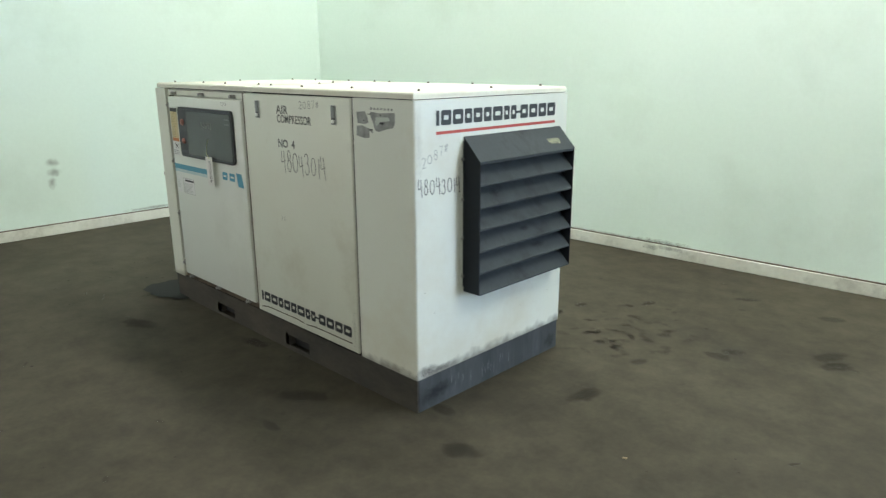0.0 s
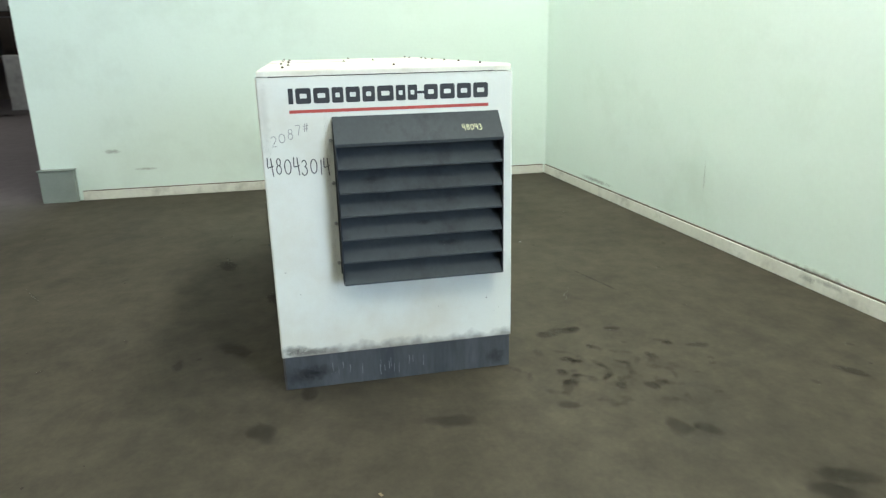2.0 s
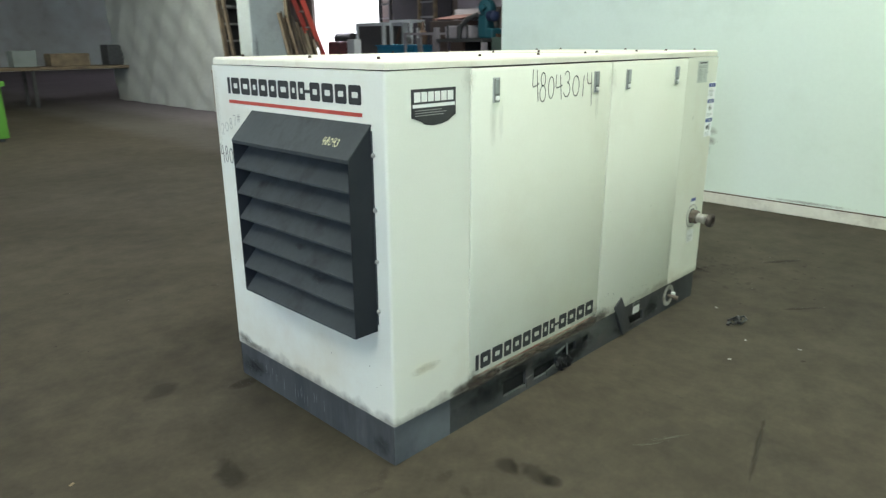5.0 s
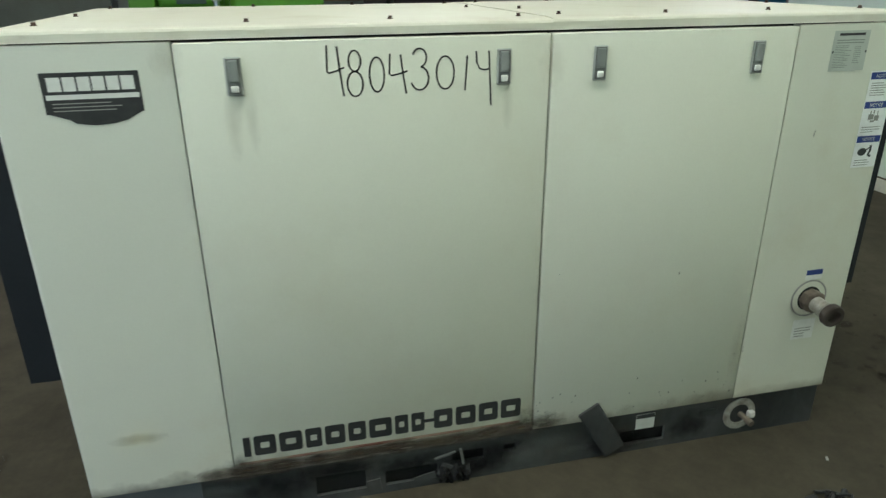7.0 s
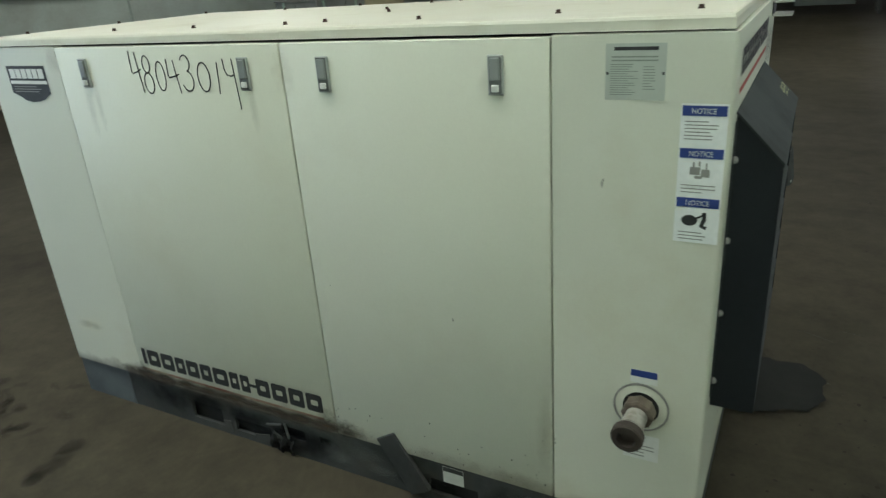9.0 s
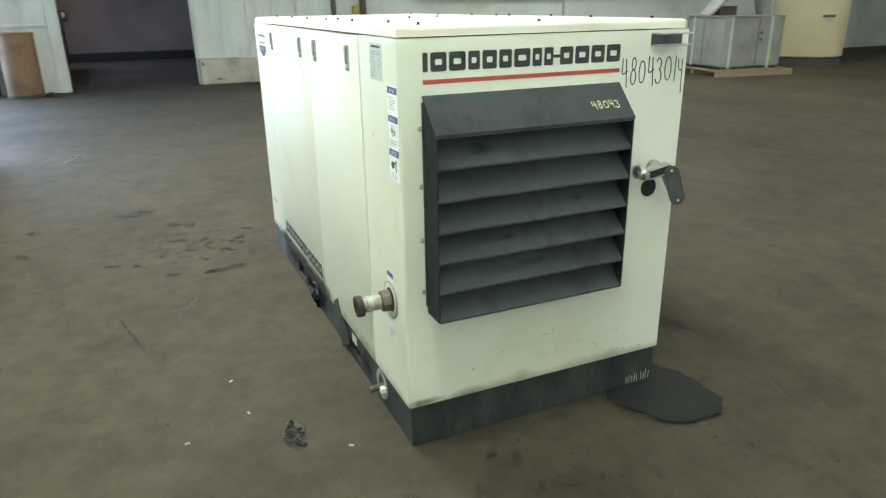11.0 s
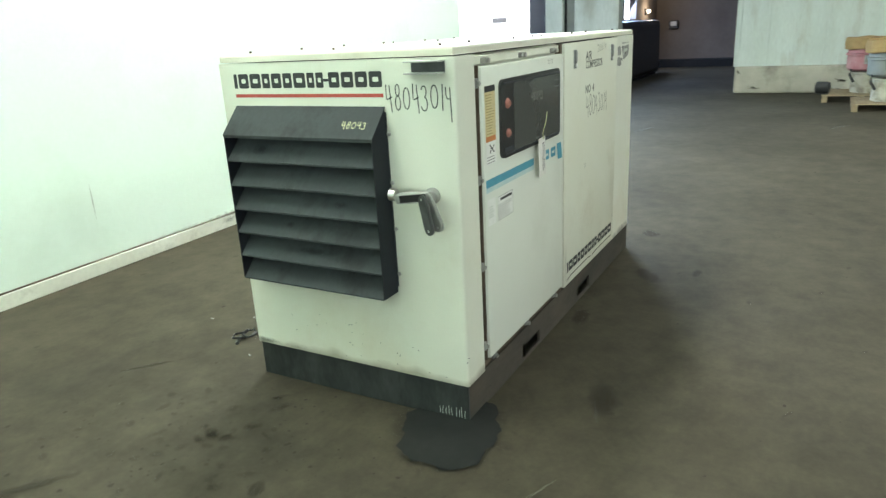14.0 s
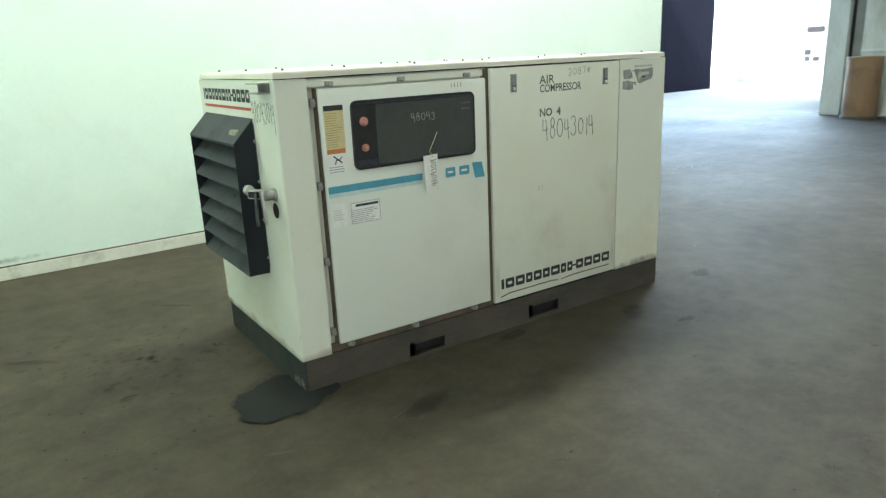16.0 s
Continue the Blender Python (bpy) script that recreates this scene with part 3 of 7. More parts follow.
floor = structure("floor", [(-60, 80, -60, 60, -0.3, 0.0)], floor_mat, "brown sealed concrete warehouse floor with stains and tyre marks", "floor")
SKEW = Matrix.Translation((-3.85, 2.50, 0)) @ Matrix.Rotation(radians(1.9), 4, "Z")
wall_north = structure("wall_north", [(0, 8.955, 0, 0.15, 0, TOP)], wall_mat, "long white painted partition wall", "wall", m=SKEW)
wall_west = structure("wall_west", [(-4.0, -3.85, -3.03, 2.6, 0, TOP)], wall_mat, "white painted partition wall with a free end", "wall")
structure("baseboard_north", [(0.02, 8.96, -0.022, 0, 0, 0.092)], board_mat, "scuffed white baseboard with a dirty top edge", "baseboard", 0.004, SKEW)
structure("baseboard_west", [(-3.85, -3.828, -2.66, 2.47, 0, 0.092)], board_mat, "scuffed white baseboard with a dirty top edge", "baseboard", 0.004)
bm = boxed((0.02, 8.955, -0.012, 0, 0.093, 0.102), m=SKEW)
solo("trim_north", bm, gasket, "dark dirty joint above the baseboard", "trim", "structure")
structure("trim_west", [(-3.85, -3.838, -2.66, 2.47, 0.093, 0.102)], gasket, "dark dirty joint above the baseboard", "trim")
structure("ceiling", [(-24.2, 12, -42.2, 14, TOP, TOP + 0.2)], ceiling_mat, "plain grey warehouse ceiling", "ceiling")
structure("wall_east", [(XE, XE + 0.25, 10.85, 14, 0, TOP), (XE, XE + 0.25, 2.32, 3.88, 0, TOP), (XE, XE + 0.25, -42, 0.02, 0, TOP), (XE, XE + 0.25, 0.02, 2.32, 3.2, TOP), (XE, XE + 0.25, 3.88, 10.85, 5.0, TOP)], pale_wall, "pale green painted warehouse wall with openings", "wall")
structure("wall_south", [(-24, XE, -42.2, -42, 0, TOP)], pale_wall, "pale painted far warehouse wall", "wall")
structure("wall_far_west", [(-24.2, -24, -28.5, 14, 0, TOP), (-24.2, -24, -42, -35.0, 0, TOP), (-24.2, -24, -35.0, -28.5, 4.9, TOP)], brown_wall, "dark brown far warehouse wall with an open doorway", "wall")
structure("wall_far_north", [(-24, XE, 13.8, 14, 0, TOP)], pale_wall, "plain warehouse wall behind the partition", "wall")
structure("pilaster", [(XE - 0.08, XE - 0.002, -8.95, -8.5, 0, TOP)], pale_wall, "shallow painted pier of the warehouse wall", "pier", 0.01)
# dark passage behind the east wall
structure("passage_wall", [(20, 20.2, -1.4, 3.6, 0, 3.4), (XE + 0.25, 20, -1.4, -1.2, 0, 3.4), (XE + 0.25, 16.05, 3.4, 3.6, 0, 3.4), (17.3, 20, 3.4, 3.6, 0, 3.4), (16.05, 17.3, 3.4, 3.6, 0, 1.5), (16.05, 17.3, 3.4, 3.6, 2.9, 3.4)], brown_wall, "dark brown boarded passage walls with a window gap", "wall")
structure("passage_ceiling", [(XE + 0.25, 20.2, -1.4, 3.6, 3.4, 3.6)], ceiling_mat, "dark passage ceiling", "ceiling")
structure("door_1", [(XE, 17.75, 10.86, 10.98, 0, 4.9)], door_dark, "dark boarded dock door standing open", "door")
leaf = thing("door_3", (XE + 0.3, 3.98, 0), "navy dock door leaf swung open outdoors", "door", kind="structure")
LEAF = Matrix.Translation((XE + 0.3, 4.0, 0)) @ Matrix.Rotation(radians(28), 4, "Z")
part("leaf", boxed((0, 3.5, -0.03, 0.03, 0.09, 4.8), bevel=0.005, m=LEAF), door_dark, leaf)
part("leaf_foot", boxed((0.02, 0.1, -0.025, 0.025, 0.004, 0.089), m=LEAF), steel_dark, leaf)
part("hinge_post", boxed((-0.05, -0.002, -0.05, 0.05, 0.004, 4.9), m=LEAF), steel_dark, leaf)
for z in (1.15, 2.6):
    part("rail", boxed((0.05, 3.45, 0.031, 0.05, z, z + 0.06), (0.05, 3.45, -0.05, -0.031, z, z + 0.06), m=LEAF), sign_grey, leaf)
jamb = structure("trim_jamb", [(XE - 0.14, XE - 0.003, 3.52, 3.90, 0, TOP)], white_board, "pale painted steel jamb column of the dock door", "trim", 0.01)

# white batten door beside the passage
door = thing("door_2", (XE - 0.1, -1.3, 0), "white painted batten sliding door on a beige lower panel", "door", kind="structure")
part("door_leaf", boxed((XE - 0.08, XE - 0.03, -2.55, 0.04, 0.5, 4.0)), door_white, door)
for k in range(6):
    yb = 0.0 - k * 0.5
    part("batten", boxed((XE - 0.11, XE - 0.082, yb - 0.06, yb, 0.5, 4.0), bevel=0.005), door_white, door)
part("lower_panel", boxed((XE - 0.2, XE - 0.003, -2.2, 0.0, 0, 0.5), bevel=0.03), kerb_mat, door, "beige scuffed concrete lower panel")
gouges = random.Random(12)
for dy, dz, w, h in ((-0.25, 0.09, 0.22, 0.035), (-0.05, 0.36, 0.05, 0.07), (-1.75, 0.2, 0.25, 0.05), (-1.95, 0.32, 0.12, 0.08), (-1.6, 0.06, 0.2, 0.03)):
    for _ in range(5):
        smudge("gouge", XE - 0.2025, dy - w * gouges.uniform(0.1, 0.9), dz + h * gouges.random(), w * gouges.uniform(0.12, 0.3), h * gouges.uniform(0.2, 0.5), (-1, 0, 0), rail_soot, door, gouges.uniform(-25, 25))

# ---- the compressor ----
XA, XB, YF, YK, ZB, ZT = 1.005, -1.385, -0.532, 0.535, 0.158, 1.376
comp = thing("air_compressor", (-0.19, 0, 0), "cream and dark grey packaged rotary air compressor on a forklift base", "air compressor")


def sheet(us, vs, holes, place, thick):
    """A plate of cells with rectangular holes; place(u, v) gives its points, thick a vector."""
    bm = bmesh.new()
    front = {(i, j): bm.verts.new(place(u, v)) for i, u in enumerate(us) for j, v in enumerate(vs)}
    fs = []
    for i in range(len(us) - 1):
        for j in range(len(vs) - 1):
            cu, cv = (us[i] + us[i + 1]) / 2, (vs[j] + vs[j + 1]) / 2
            if any(a < cu < b and c < cv < d for a, b, c, d in holes):
                continue
            fs.append(bm.faces.new((front[i, j], front[i + 1, j], front[i + 1, j + 1], front[i, j + 1])))
    bm.normal_update()
    r = bmesh.ops.extrude_face_region(bm, geom=fs)
    bmesh.ops.translate(bm, vec=thick, verts=[g for g in r["geom"] if isinstance(g, bmesh.types.BMVert)])
    bmesh.ops.delete(bm, geom=[v for v in bm.verts if not v.link_faces], context="VERTS")
    return bm


part("inner_body", boxed((XB + 0.03, XA - 0.03, YF + 0.045, YK - 0.03, 0.02, ZT - 0.004)), dark_in, comp)

# base frame with fork pockets
F_POCKETS = [(-0.80, -0.62, 0.018, 0.078), (-0.03, 0.165, 0.022, 0.086)]
K_POCKETS = [(0.238, 0.390, 0.03, 0.102), (0.01, 0.178, 0.028, 0.083), (-0.783, -0.617, 0.03, 0.084), (-0.142, -0.037, 0.072, 0.114), (-0.247, -0.207, 0.085, 0.112)]


def breaks(lo, hi, holes):
    return sorted({lo, hi, *[h[0] for h in holes], *[h[1] for h in holes]})


def zbreaks(holes):
    return sorted({0.0, ZB, *[h[2] for h in holes], *[h[3] for h in holes]})


part("base_rail", sheet(breaks(XB + 0.012, XA - 0.006, F_POCKETS), zbreaks(F_POCKETS), F_POCKETS, lambda u, v: (u, YF + 0.004, v), (0, 0.012, 0)), base_dusty, comp)
part("base_rail", sheet(breaks(XB + 0.012, XA - 0.006, K_POCKETS), zbreaks(K_POCKETS), K_POCKETS, lambda u, v: (u, YK - 0.01, v), (0, -0.012, 0)), base_paint, comp)
for x0, x1 in ((XA - 0.018, XA - 0.004), (XB + 0.008, XB + 0.022)):
    part("base_end", boxed((x0, x1, YF + (0.012 if x0 > 0 else 0.003), YK - 0.014, 0, ZB), bevel=0.003), base_end_blue if x0 > 0 else base_streaked, comp)
for x0, x1, z0, z1 in F_POCKETS:
    part("fork_pocket", boxed((x0 - 0.03, x0, YF + 0.004, YF + 0.2, z0, z1 + 0.01), (x0 - 0.01, x1 + 0.01, YF + 0.021, YF + 0.3, z1, z1 + 0.012)), base_dusty, comp)

# panels of the four sides
def panel(name, x0, x1, y0, y1, z0, z1, material=paint, bevel=0.007, label=""):
    return part(name, boxed((x0, x1, y0, y1, z0, z1), bevel=bevel), material, comp, label, True)


def end_shell(side, x, yf, r, xf, xk, material, label=""):
    """An end panel folded round both corners as far as xf on the front and xk on the back."""
    t, n = 0.03, 6
    out, inn = [(xf, yf)], [(xf, yf + t)]
    for cy, a0, sy in ((yf + r, -90, -1), (YK - r, 0, 1)):
        for k in range(n + 1):
            a = radians(a0 + 90 * k / n)
            out.append((x - side * r + side * r * math.cos(a), cy + r * math.sin(a)))
        inn.append((x - side * t, cy - sy * (t - r)))
    out.append((xk, YK))
    inn.append((xk, YK - t))
    bm = bmesh.new()
    add_poly(bm, [(px, py, ZB + 0.003) for px, py in out + inn[::-1]], (0, 0, ZT - ZB - 0.003))
    return part("end_panel", bm, material, comp, label, True)


end_shell(1, XA, YF, 0.011, 0.6155, 0.6175, paint_end, "cream end panel with soot above the base")
end_shell(-1, XB, YF - 0.006, 0.009, -1.243, -1.0235, paint_end_b, "cream end panel folded round the corners")
panel("access_panel", -0.300, 0.605, YF - 0.008, YF + 0.03, 0.170, ZT - 0.004, bevel=0.005)
part("panel_seam", boxed((0.6054, 0.6152, YF + 0.003, YF + 0.02, 0.172, ZT - 0.006)), dark_in, comp, "dark joint between the panels")
panel("access_panel", -0.293, 0.6135, YK - 0.035, YK + 0.003, 0.175, ZT - 0.003, paint_back, bevel=0.004)
panel("access_panel", -1.0195, -0.298, YK - 0.035, YK + 0.003, ZB + 0.004, ZT - 0.003, paint_back, bevel=0.004)

# lid in two halves with a raised middle
def lid_half(x0, x1, cut0, cut1, lift):
    bm = bmesh.new()
    o, i = -0.006, 0.06
    z0, z1, z2 = ZT + 0.004, ZT + 0.031 + lift, ZT + 0.033 + lift
    rings = []
    for z, d in ((z0, 0), (z1 - 0.009, 0), (z1 - 0.003, 0.003), (z1, 0.009), (z2, i)):
        rings.append([bm.verts.new(p) for p in ((x0 + (d if cut0 else 0), YF - o + d, z), (x1 - (d if cut1 else 0), YF - o + d, z), (x1 - (d if cut1 else 0), YK + o - d, z), (x0 + (d if cut0 else 0), YK + o - d, z))])
    for a, b in zip(rings, rings[1:]):
        for k in range(4):
            bm.faces.new((a[k], a[(k + 1) % 4], b[(k + 1) % 4], b[k]))
    bm.faces.new(rings[-1])
    bm.faces.new(rings[0][::-1])
    return part("lid", bm, lid_paint, comp, "cream sheet metal lid with screws")


lids = [lid_half(XB + 0.009, -0.2995, True, False, 0.002), lid_half(-0.2992, XA - 0.008, False, True, 0.0)]
bm0 = bmesh.new()
add_lathe(bm0, [(0.007, 0), (0.007, 0.002), (0.005, 0.003), (0.005, 0.008), (0.0001, 0.0085)], (0, 0, 0), 8)
screw_mesh = mesh_of("lid_screw", bm0, dark_rust)
for x, y in [(x, y) for x in (-1.30, -1.0, -0.66, -0.36, -0.24, 0.1, 0.45, 0.92) for y in (-0.42, 0.43)] + [(-1.3, 0.0), (0.92, 0.02), (-0.36, 0.1), (-0.24, -0.08)]:
    s = new("lid_screw", screw_mesh)
    s.parent = lids[0] if x < -0.3 else lids[1]
    s.location = (x, y + 0.02 * math.sin(9 * x + 5 * y), ZT + (0.0348 if x < -0.3 else 0.0328))


def louver(side, xp, y0, y1):
    """An intake hood on an end panel: side +1 faces +x, -1 faces -x."""
    out = 0.097
    z0, z1, z2 = 0.516, 1.112, 1.214
    X = lambda d: xp + side * d
    root = part("louver_hood", boxed((min(X(0.0015), X(0.004)), max(X(0.0015), X(0.004)), y0 + 0.004, y1 - 0.004, z0 + 0.004, z2 - 0.01)), dark_in, comp, "dark grey louvered intake hood")
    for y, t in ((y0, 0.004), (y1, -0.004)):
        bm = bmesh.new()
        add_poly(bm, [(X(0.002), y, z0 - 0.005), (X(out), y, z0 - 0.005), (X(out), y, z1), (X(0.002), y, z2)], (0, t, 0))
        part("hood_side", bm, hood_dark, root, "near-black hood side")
        bm = boxed((min(X(0), X(0.004)), max(X(0), X(0.004)), min(y, y - 1.2 * t), max(y, y - 1.2 * t), z0 + 0.02, z2 - 0.02))
        part("hood_flange", bm, louver_paint, root)
    bm = bmesh.new()
    add_poly(bm, [(X(0.002), y0 - 0.002, z2), (X(0.002), y1 + 0.002, z2), (X(out + 0.002), y1 + 0.002, z1), (X(out + 0.002), y0 - 0.002, z1)], (-side * 0.003, 0, -0.003))
    add_poly(bm, [(X(out + 0.002), y0 - 0.002, z1), (X(out + 0.002), y1 + 0.002, z1), (X(out), y1, z1 - 0.012), (X(out), y0, z1 - 0.012)], (-side * 0.003, 0, 0))
    part("hood_top", bm, louver_paint, root)
    step = (z1 - z0) / 6
    for k in range(6):
        zb = z0 + k * step
        bm = bmesh.new()
        add_poly(bm, [(X(out - 0.001), y0 + 0.005, zb), (X(out - 0.001), y1 - 0.005, zb), (X(0.022), y1 - 0.005, zb + 0.078), (X(0.022), y0 + 0.005, zb + 0.078)], (-side * 0.002, 0, -0.002))
        add_poly(bm, [(X(out), y0 + 0.005, zb), (X(out), y1 - 0.005, zb), (X(out), y1 - 0.005, zb - 0.007), (X(out), y0 + 0.005, zb - 0.007)], (-side * 0.002, 0, 0))
        part("slat", bm, louver_paint, root)
    for y in (y0 - 0.013, y1 + 0.013):
        for z in (1.118, 0.940, 0.765, 0.588):
            bm = bmesh.new()
            add_lathe(bm, [(0.008, 0), (0.008, 0.004), (0.005, 0.008), (0.0005, 0.009)], (X(0.004), y, z), 8, (side, 0, 0))
            part("hood_screw", bm, zinc, root)
    return root


louver_a = louver(1, XA, -0.238, 0.466)
louver_b = louver(-1, XB, -0.250, 0.459)

# ---- control door ----
frame_back = part("door_frame", boxed((-1.243, -0.302, YF + 0.03, YF + 0.05, ZB, ZT - 0.002)), paint, comp, "dusty cream door frame recess")
part("door_seal", boxed((-1.208, -1.199, YF + 0.0, YF + 0.029, 0.19, 1.335)), gasket, comp, "brown rubber door seal")
part("door_seal", boxed((-0.331, -0.302, YF + 0.006, YF + 0.029, 0.16, 1.372)), gasket, comp, "brown rubber door seal")
part("sill_gap", boxed((-1.242, -0.302, YF + 0.012, YF + 0.029, 0.159, 0.197)), gasket, comp)
part("frame_strip", boxed((-1.238, -0.312, YF + 0.012, YF + 0.029, 1.338, ZT - 0.006), bevel=0.003), paint, comp)
cdoor = part("control_door", boxed((-1.200, -0.330, YF - 0.012, YF + 0.02, 0.196, 1.331), bevel=0.008), door_paint, comp, "cream control door", True)
YD = YF - 0.012


def clip(x, z, vertical):
    bm = bmesh.new()
    if vertical:
        add_box(bm, x - 0.010, x + 0.010, YD + 0.006, YD + 0.03, z - 0.018, z + 0.018, 0.004)
        add_cyl(bm, (x, YD - 0.004, z), (x, YD + 0.004, z), 0.008, seg=10)
    else:
        add_box(bm, x - 0.017, x + 0.017, YD + 0.006, YD + 0.03, z - 0.010, z + 0.010, 0.004)
        add_cyl(bm, (x, YD - 0.004, z), (x, YD + 0.006, z), 0.009, seg=10)
    part("door_clip", bm, zinc, frame_back, "zinc door clip")


for x in (-1.139, -0.789, -0.43):
    clip(x, 1.350, False)
    clip(x, 0.182, False)
for z in (1.276, 0.928, 0.591, 0.26):
    clip(-1.222, z, True)


def rounded(bm, x0, x1, z0, z1, r, y, depth, seg=5):
    pts = []
    for cx, cz, a0 in ((x1 - r, z1 - r, 0), (x0 + r, z1 - r, 90), (x0 + r, z0 + r, 180), (x1 - r, z0 + r, 270)):
        for k in range(seg + 1):
            a = radians(a0 + 90 * k / seg)
            pts.append((cx + r * math.cos(a), y, cz + r * math.sin(a)))
    add_poly(bm, pts, (0, depth, 0))


bm = bmesh.new()
rounded(bm, -1.060, -0.410, 0.978, 1.274, 0.028, YD + 0.002, -0.014)
display = part("display", bm, black_plastic, cdoor, "black plastic instrument bezel")
bm = bmesh.new()
rounded(bm, -0.945, -0.425, 0.990, 1.252, 0.012, YD - 0.0118, -0.0025)
part("screen", bm, screen_mat, display, "smoked grey instrument window")
bm = bmesh.new()
for z0, z1, x0, x1 in ((1.256, 1.262, -1.04, -0.43), (0.988, 0.994, -1.04, -0.43)):
    add_box(bm, x0, x1, YD - 0.0155, YD - 0.0119, z0, z1, 0.001)
add_box(bm, -1.042, -0.950, YD - 0.0135, YD - 0.0119, 1.000, 1.018, 0.001)
part("bezel_rim", bm, bezel_blue, display, "raised blue-black bezel rim")
for k in range(6):
    bm = boxed((-0.487 + 0.018 * (k % 3), -0.479 + 0.018 * (k % 3), YD - 0.0148, YD - 0.0142, 1.196 + 0.026 * (k // 3), 1.202 + 0.026 * (k // 3)))
    part("keypad_mark", bm, latch_rim, display)
for z, r, rim in ((1.184, 0.014, 0.020), (1.072, 0.012, 0.017)):
    bm = bmesh.new()
    add_lathe(bm, [(rim, 0), (rim, 0.004), (r, 0.005), (r, 0.008), (r * 0.8, 0.011), (0.0005, 0.012)], (-1.005, YD - 0.0122, z), 18, (0, -1, 0))
    part("button", bm, red_plastic, display, "faded red push button", True)


def ribbon(bm, pts, pen, to3d):
    """A pen line of even width through 2D points."""
    pts = [Vector(p) for p in pts]
    left, right = [], []
    for k, p in enumerate(pts):
        d = (pts[min(k + 1, len(pts) - 1)] - pts[max(k - 1, 0)]).normalized()
        s = Vector((-d.y, d.x)) * pen / 2
        left.append(bm.verts.new(to3d(*(p + s))))
        right.append(bm.verts.new(to3d(*(p - s))))
    for k in range(len(pts) - 1):
        bm.faces.new((left[k], right[k], right[k + 1], left[k + 1]))


def arc(cx, cy, rx, ry, a0, a1, n=14):
    return [(cx + rx * math.cos(radians(a0 + (a1 - a0) * k / n)), cy + ry * math.sin(radians(a0 + (a1 - a0) * k / n))) for k in range(n + 1)]


GLYPHS = {
    "4": [[(0.06, 1.0), (0.04, 0.7), (0.03, 0.46), (0.10, 0.42), (0.35, 0.46), (0.62, 0.53)], [(0.40, 0.97), (0.46, 0.5), (0.56, -0.08)]],
    "t": [[(0.06, 0.90), (0.08, 0.62), (0.18, 0.46), (0.36, 0.42), (0.54, 0.46)], [(0.50, 0.90), (0.54, 0.4), (0.60, -0.50)]],
    "8": [arc(0.34, 0.76, 0.2, 0.22, 60, 270, 12) + arc(0.33, 0.27, 0.26, 0.27, 90, -270, 18) + arc(0.34, 0.76, 0.2, 0.22, 270, 420, 9)],
    "0": [arc(0.38, 0.46, 0.34, 0.44, 110, 480, 22)],
    "3": [arc(0.25, 0.76, 0.26, 0.22, 160, -80, 12) + arc(0.25, 0.27, 0.33, 0.28, 80, -160, 14)],
    "1": [[(0.2, 0.95), (0.18, 0.4), (0.16, -0.05)]],
    "2": [arc(0.3, 0.72, 0.25, 0.25, 160, -30, 10) + [(0.3, 0.25), (0.05, 0.02), (0.6, 0.05)]],
    "7": [[(0.05, 0.92), (0.55, 0.95), (0.4, 0.5), (0.3, 0.0)]],
    "#": [[(0.25, 0.95), (0.15, 0.1)], [(0.5, 0.98), (0.4, 0.12)], [(0.02, 0.68), (0.65, 0.74)], [(0.0, 0.38), (0.6, 0.44)]],
}
WIDE = {"1": 0.42, "0": 0.95}


def handwriting(name, text, u0, v0, width, height, pen, to3d, material, parent, label, slope=0.0, seed=1):
    rnd = random.Random(seed)
    total = sum(WIDE.get(c, 0.85) for c in text)
    bm = bmesh.new()
    u = 0.0
    for c in text:
        k = width / total
        dv, sc = rnd.uniform(-0.05, 0.05), rnd.uniform(0.92, 1.08)
        for line in GLYPHS[c]:
            pts = [(u0 + u + x * k * 0.95 * sc, v0 + slope * u + (y * sc + dv) * height) for x, y in line]
            ribbon(bm, pts, pen, to3d)
        u += WIDE.get(c, 0.85) * k
    return tagged(adopt(new(name, mesh_of(name, bm, material)), parent), label)


def glyph_in_box(bm, c, u0, u1, v0, v1, pen, to3d):
    """One hand-drawn figure stretched to its own width and height."""
    xs = [x for line in GLYPHS[c] for x, y in line]
    ys = [y for line in GLYPHS[c] for x, y in line]
    for line in GLYPHS[c]:
        ribbon(bm, [(u0 + (x - min(xs)) / (max(xs) - min(xs)) * (u1 - u0), v0 + (y - min(ys)) / (max(ys) - min(ys)) * (v1 - v0)) for x, y in line], pen, to3d)


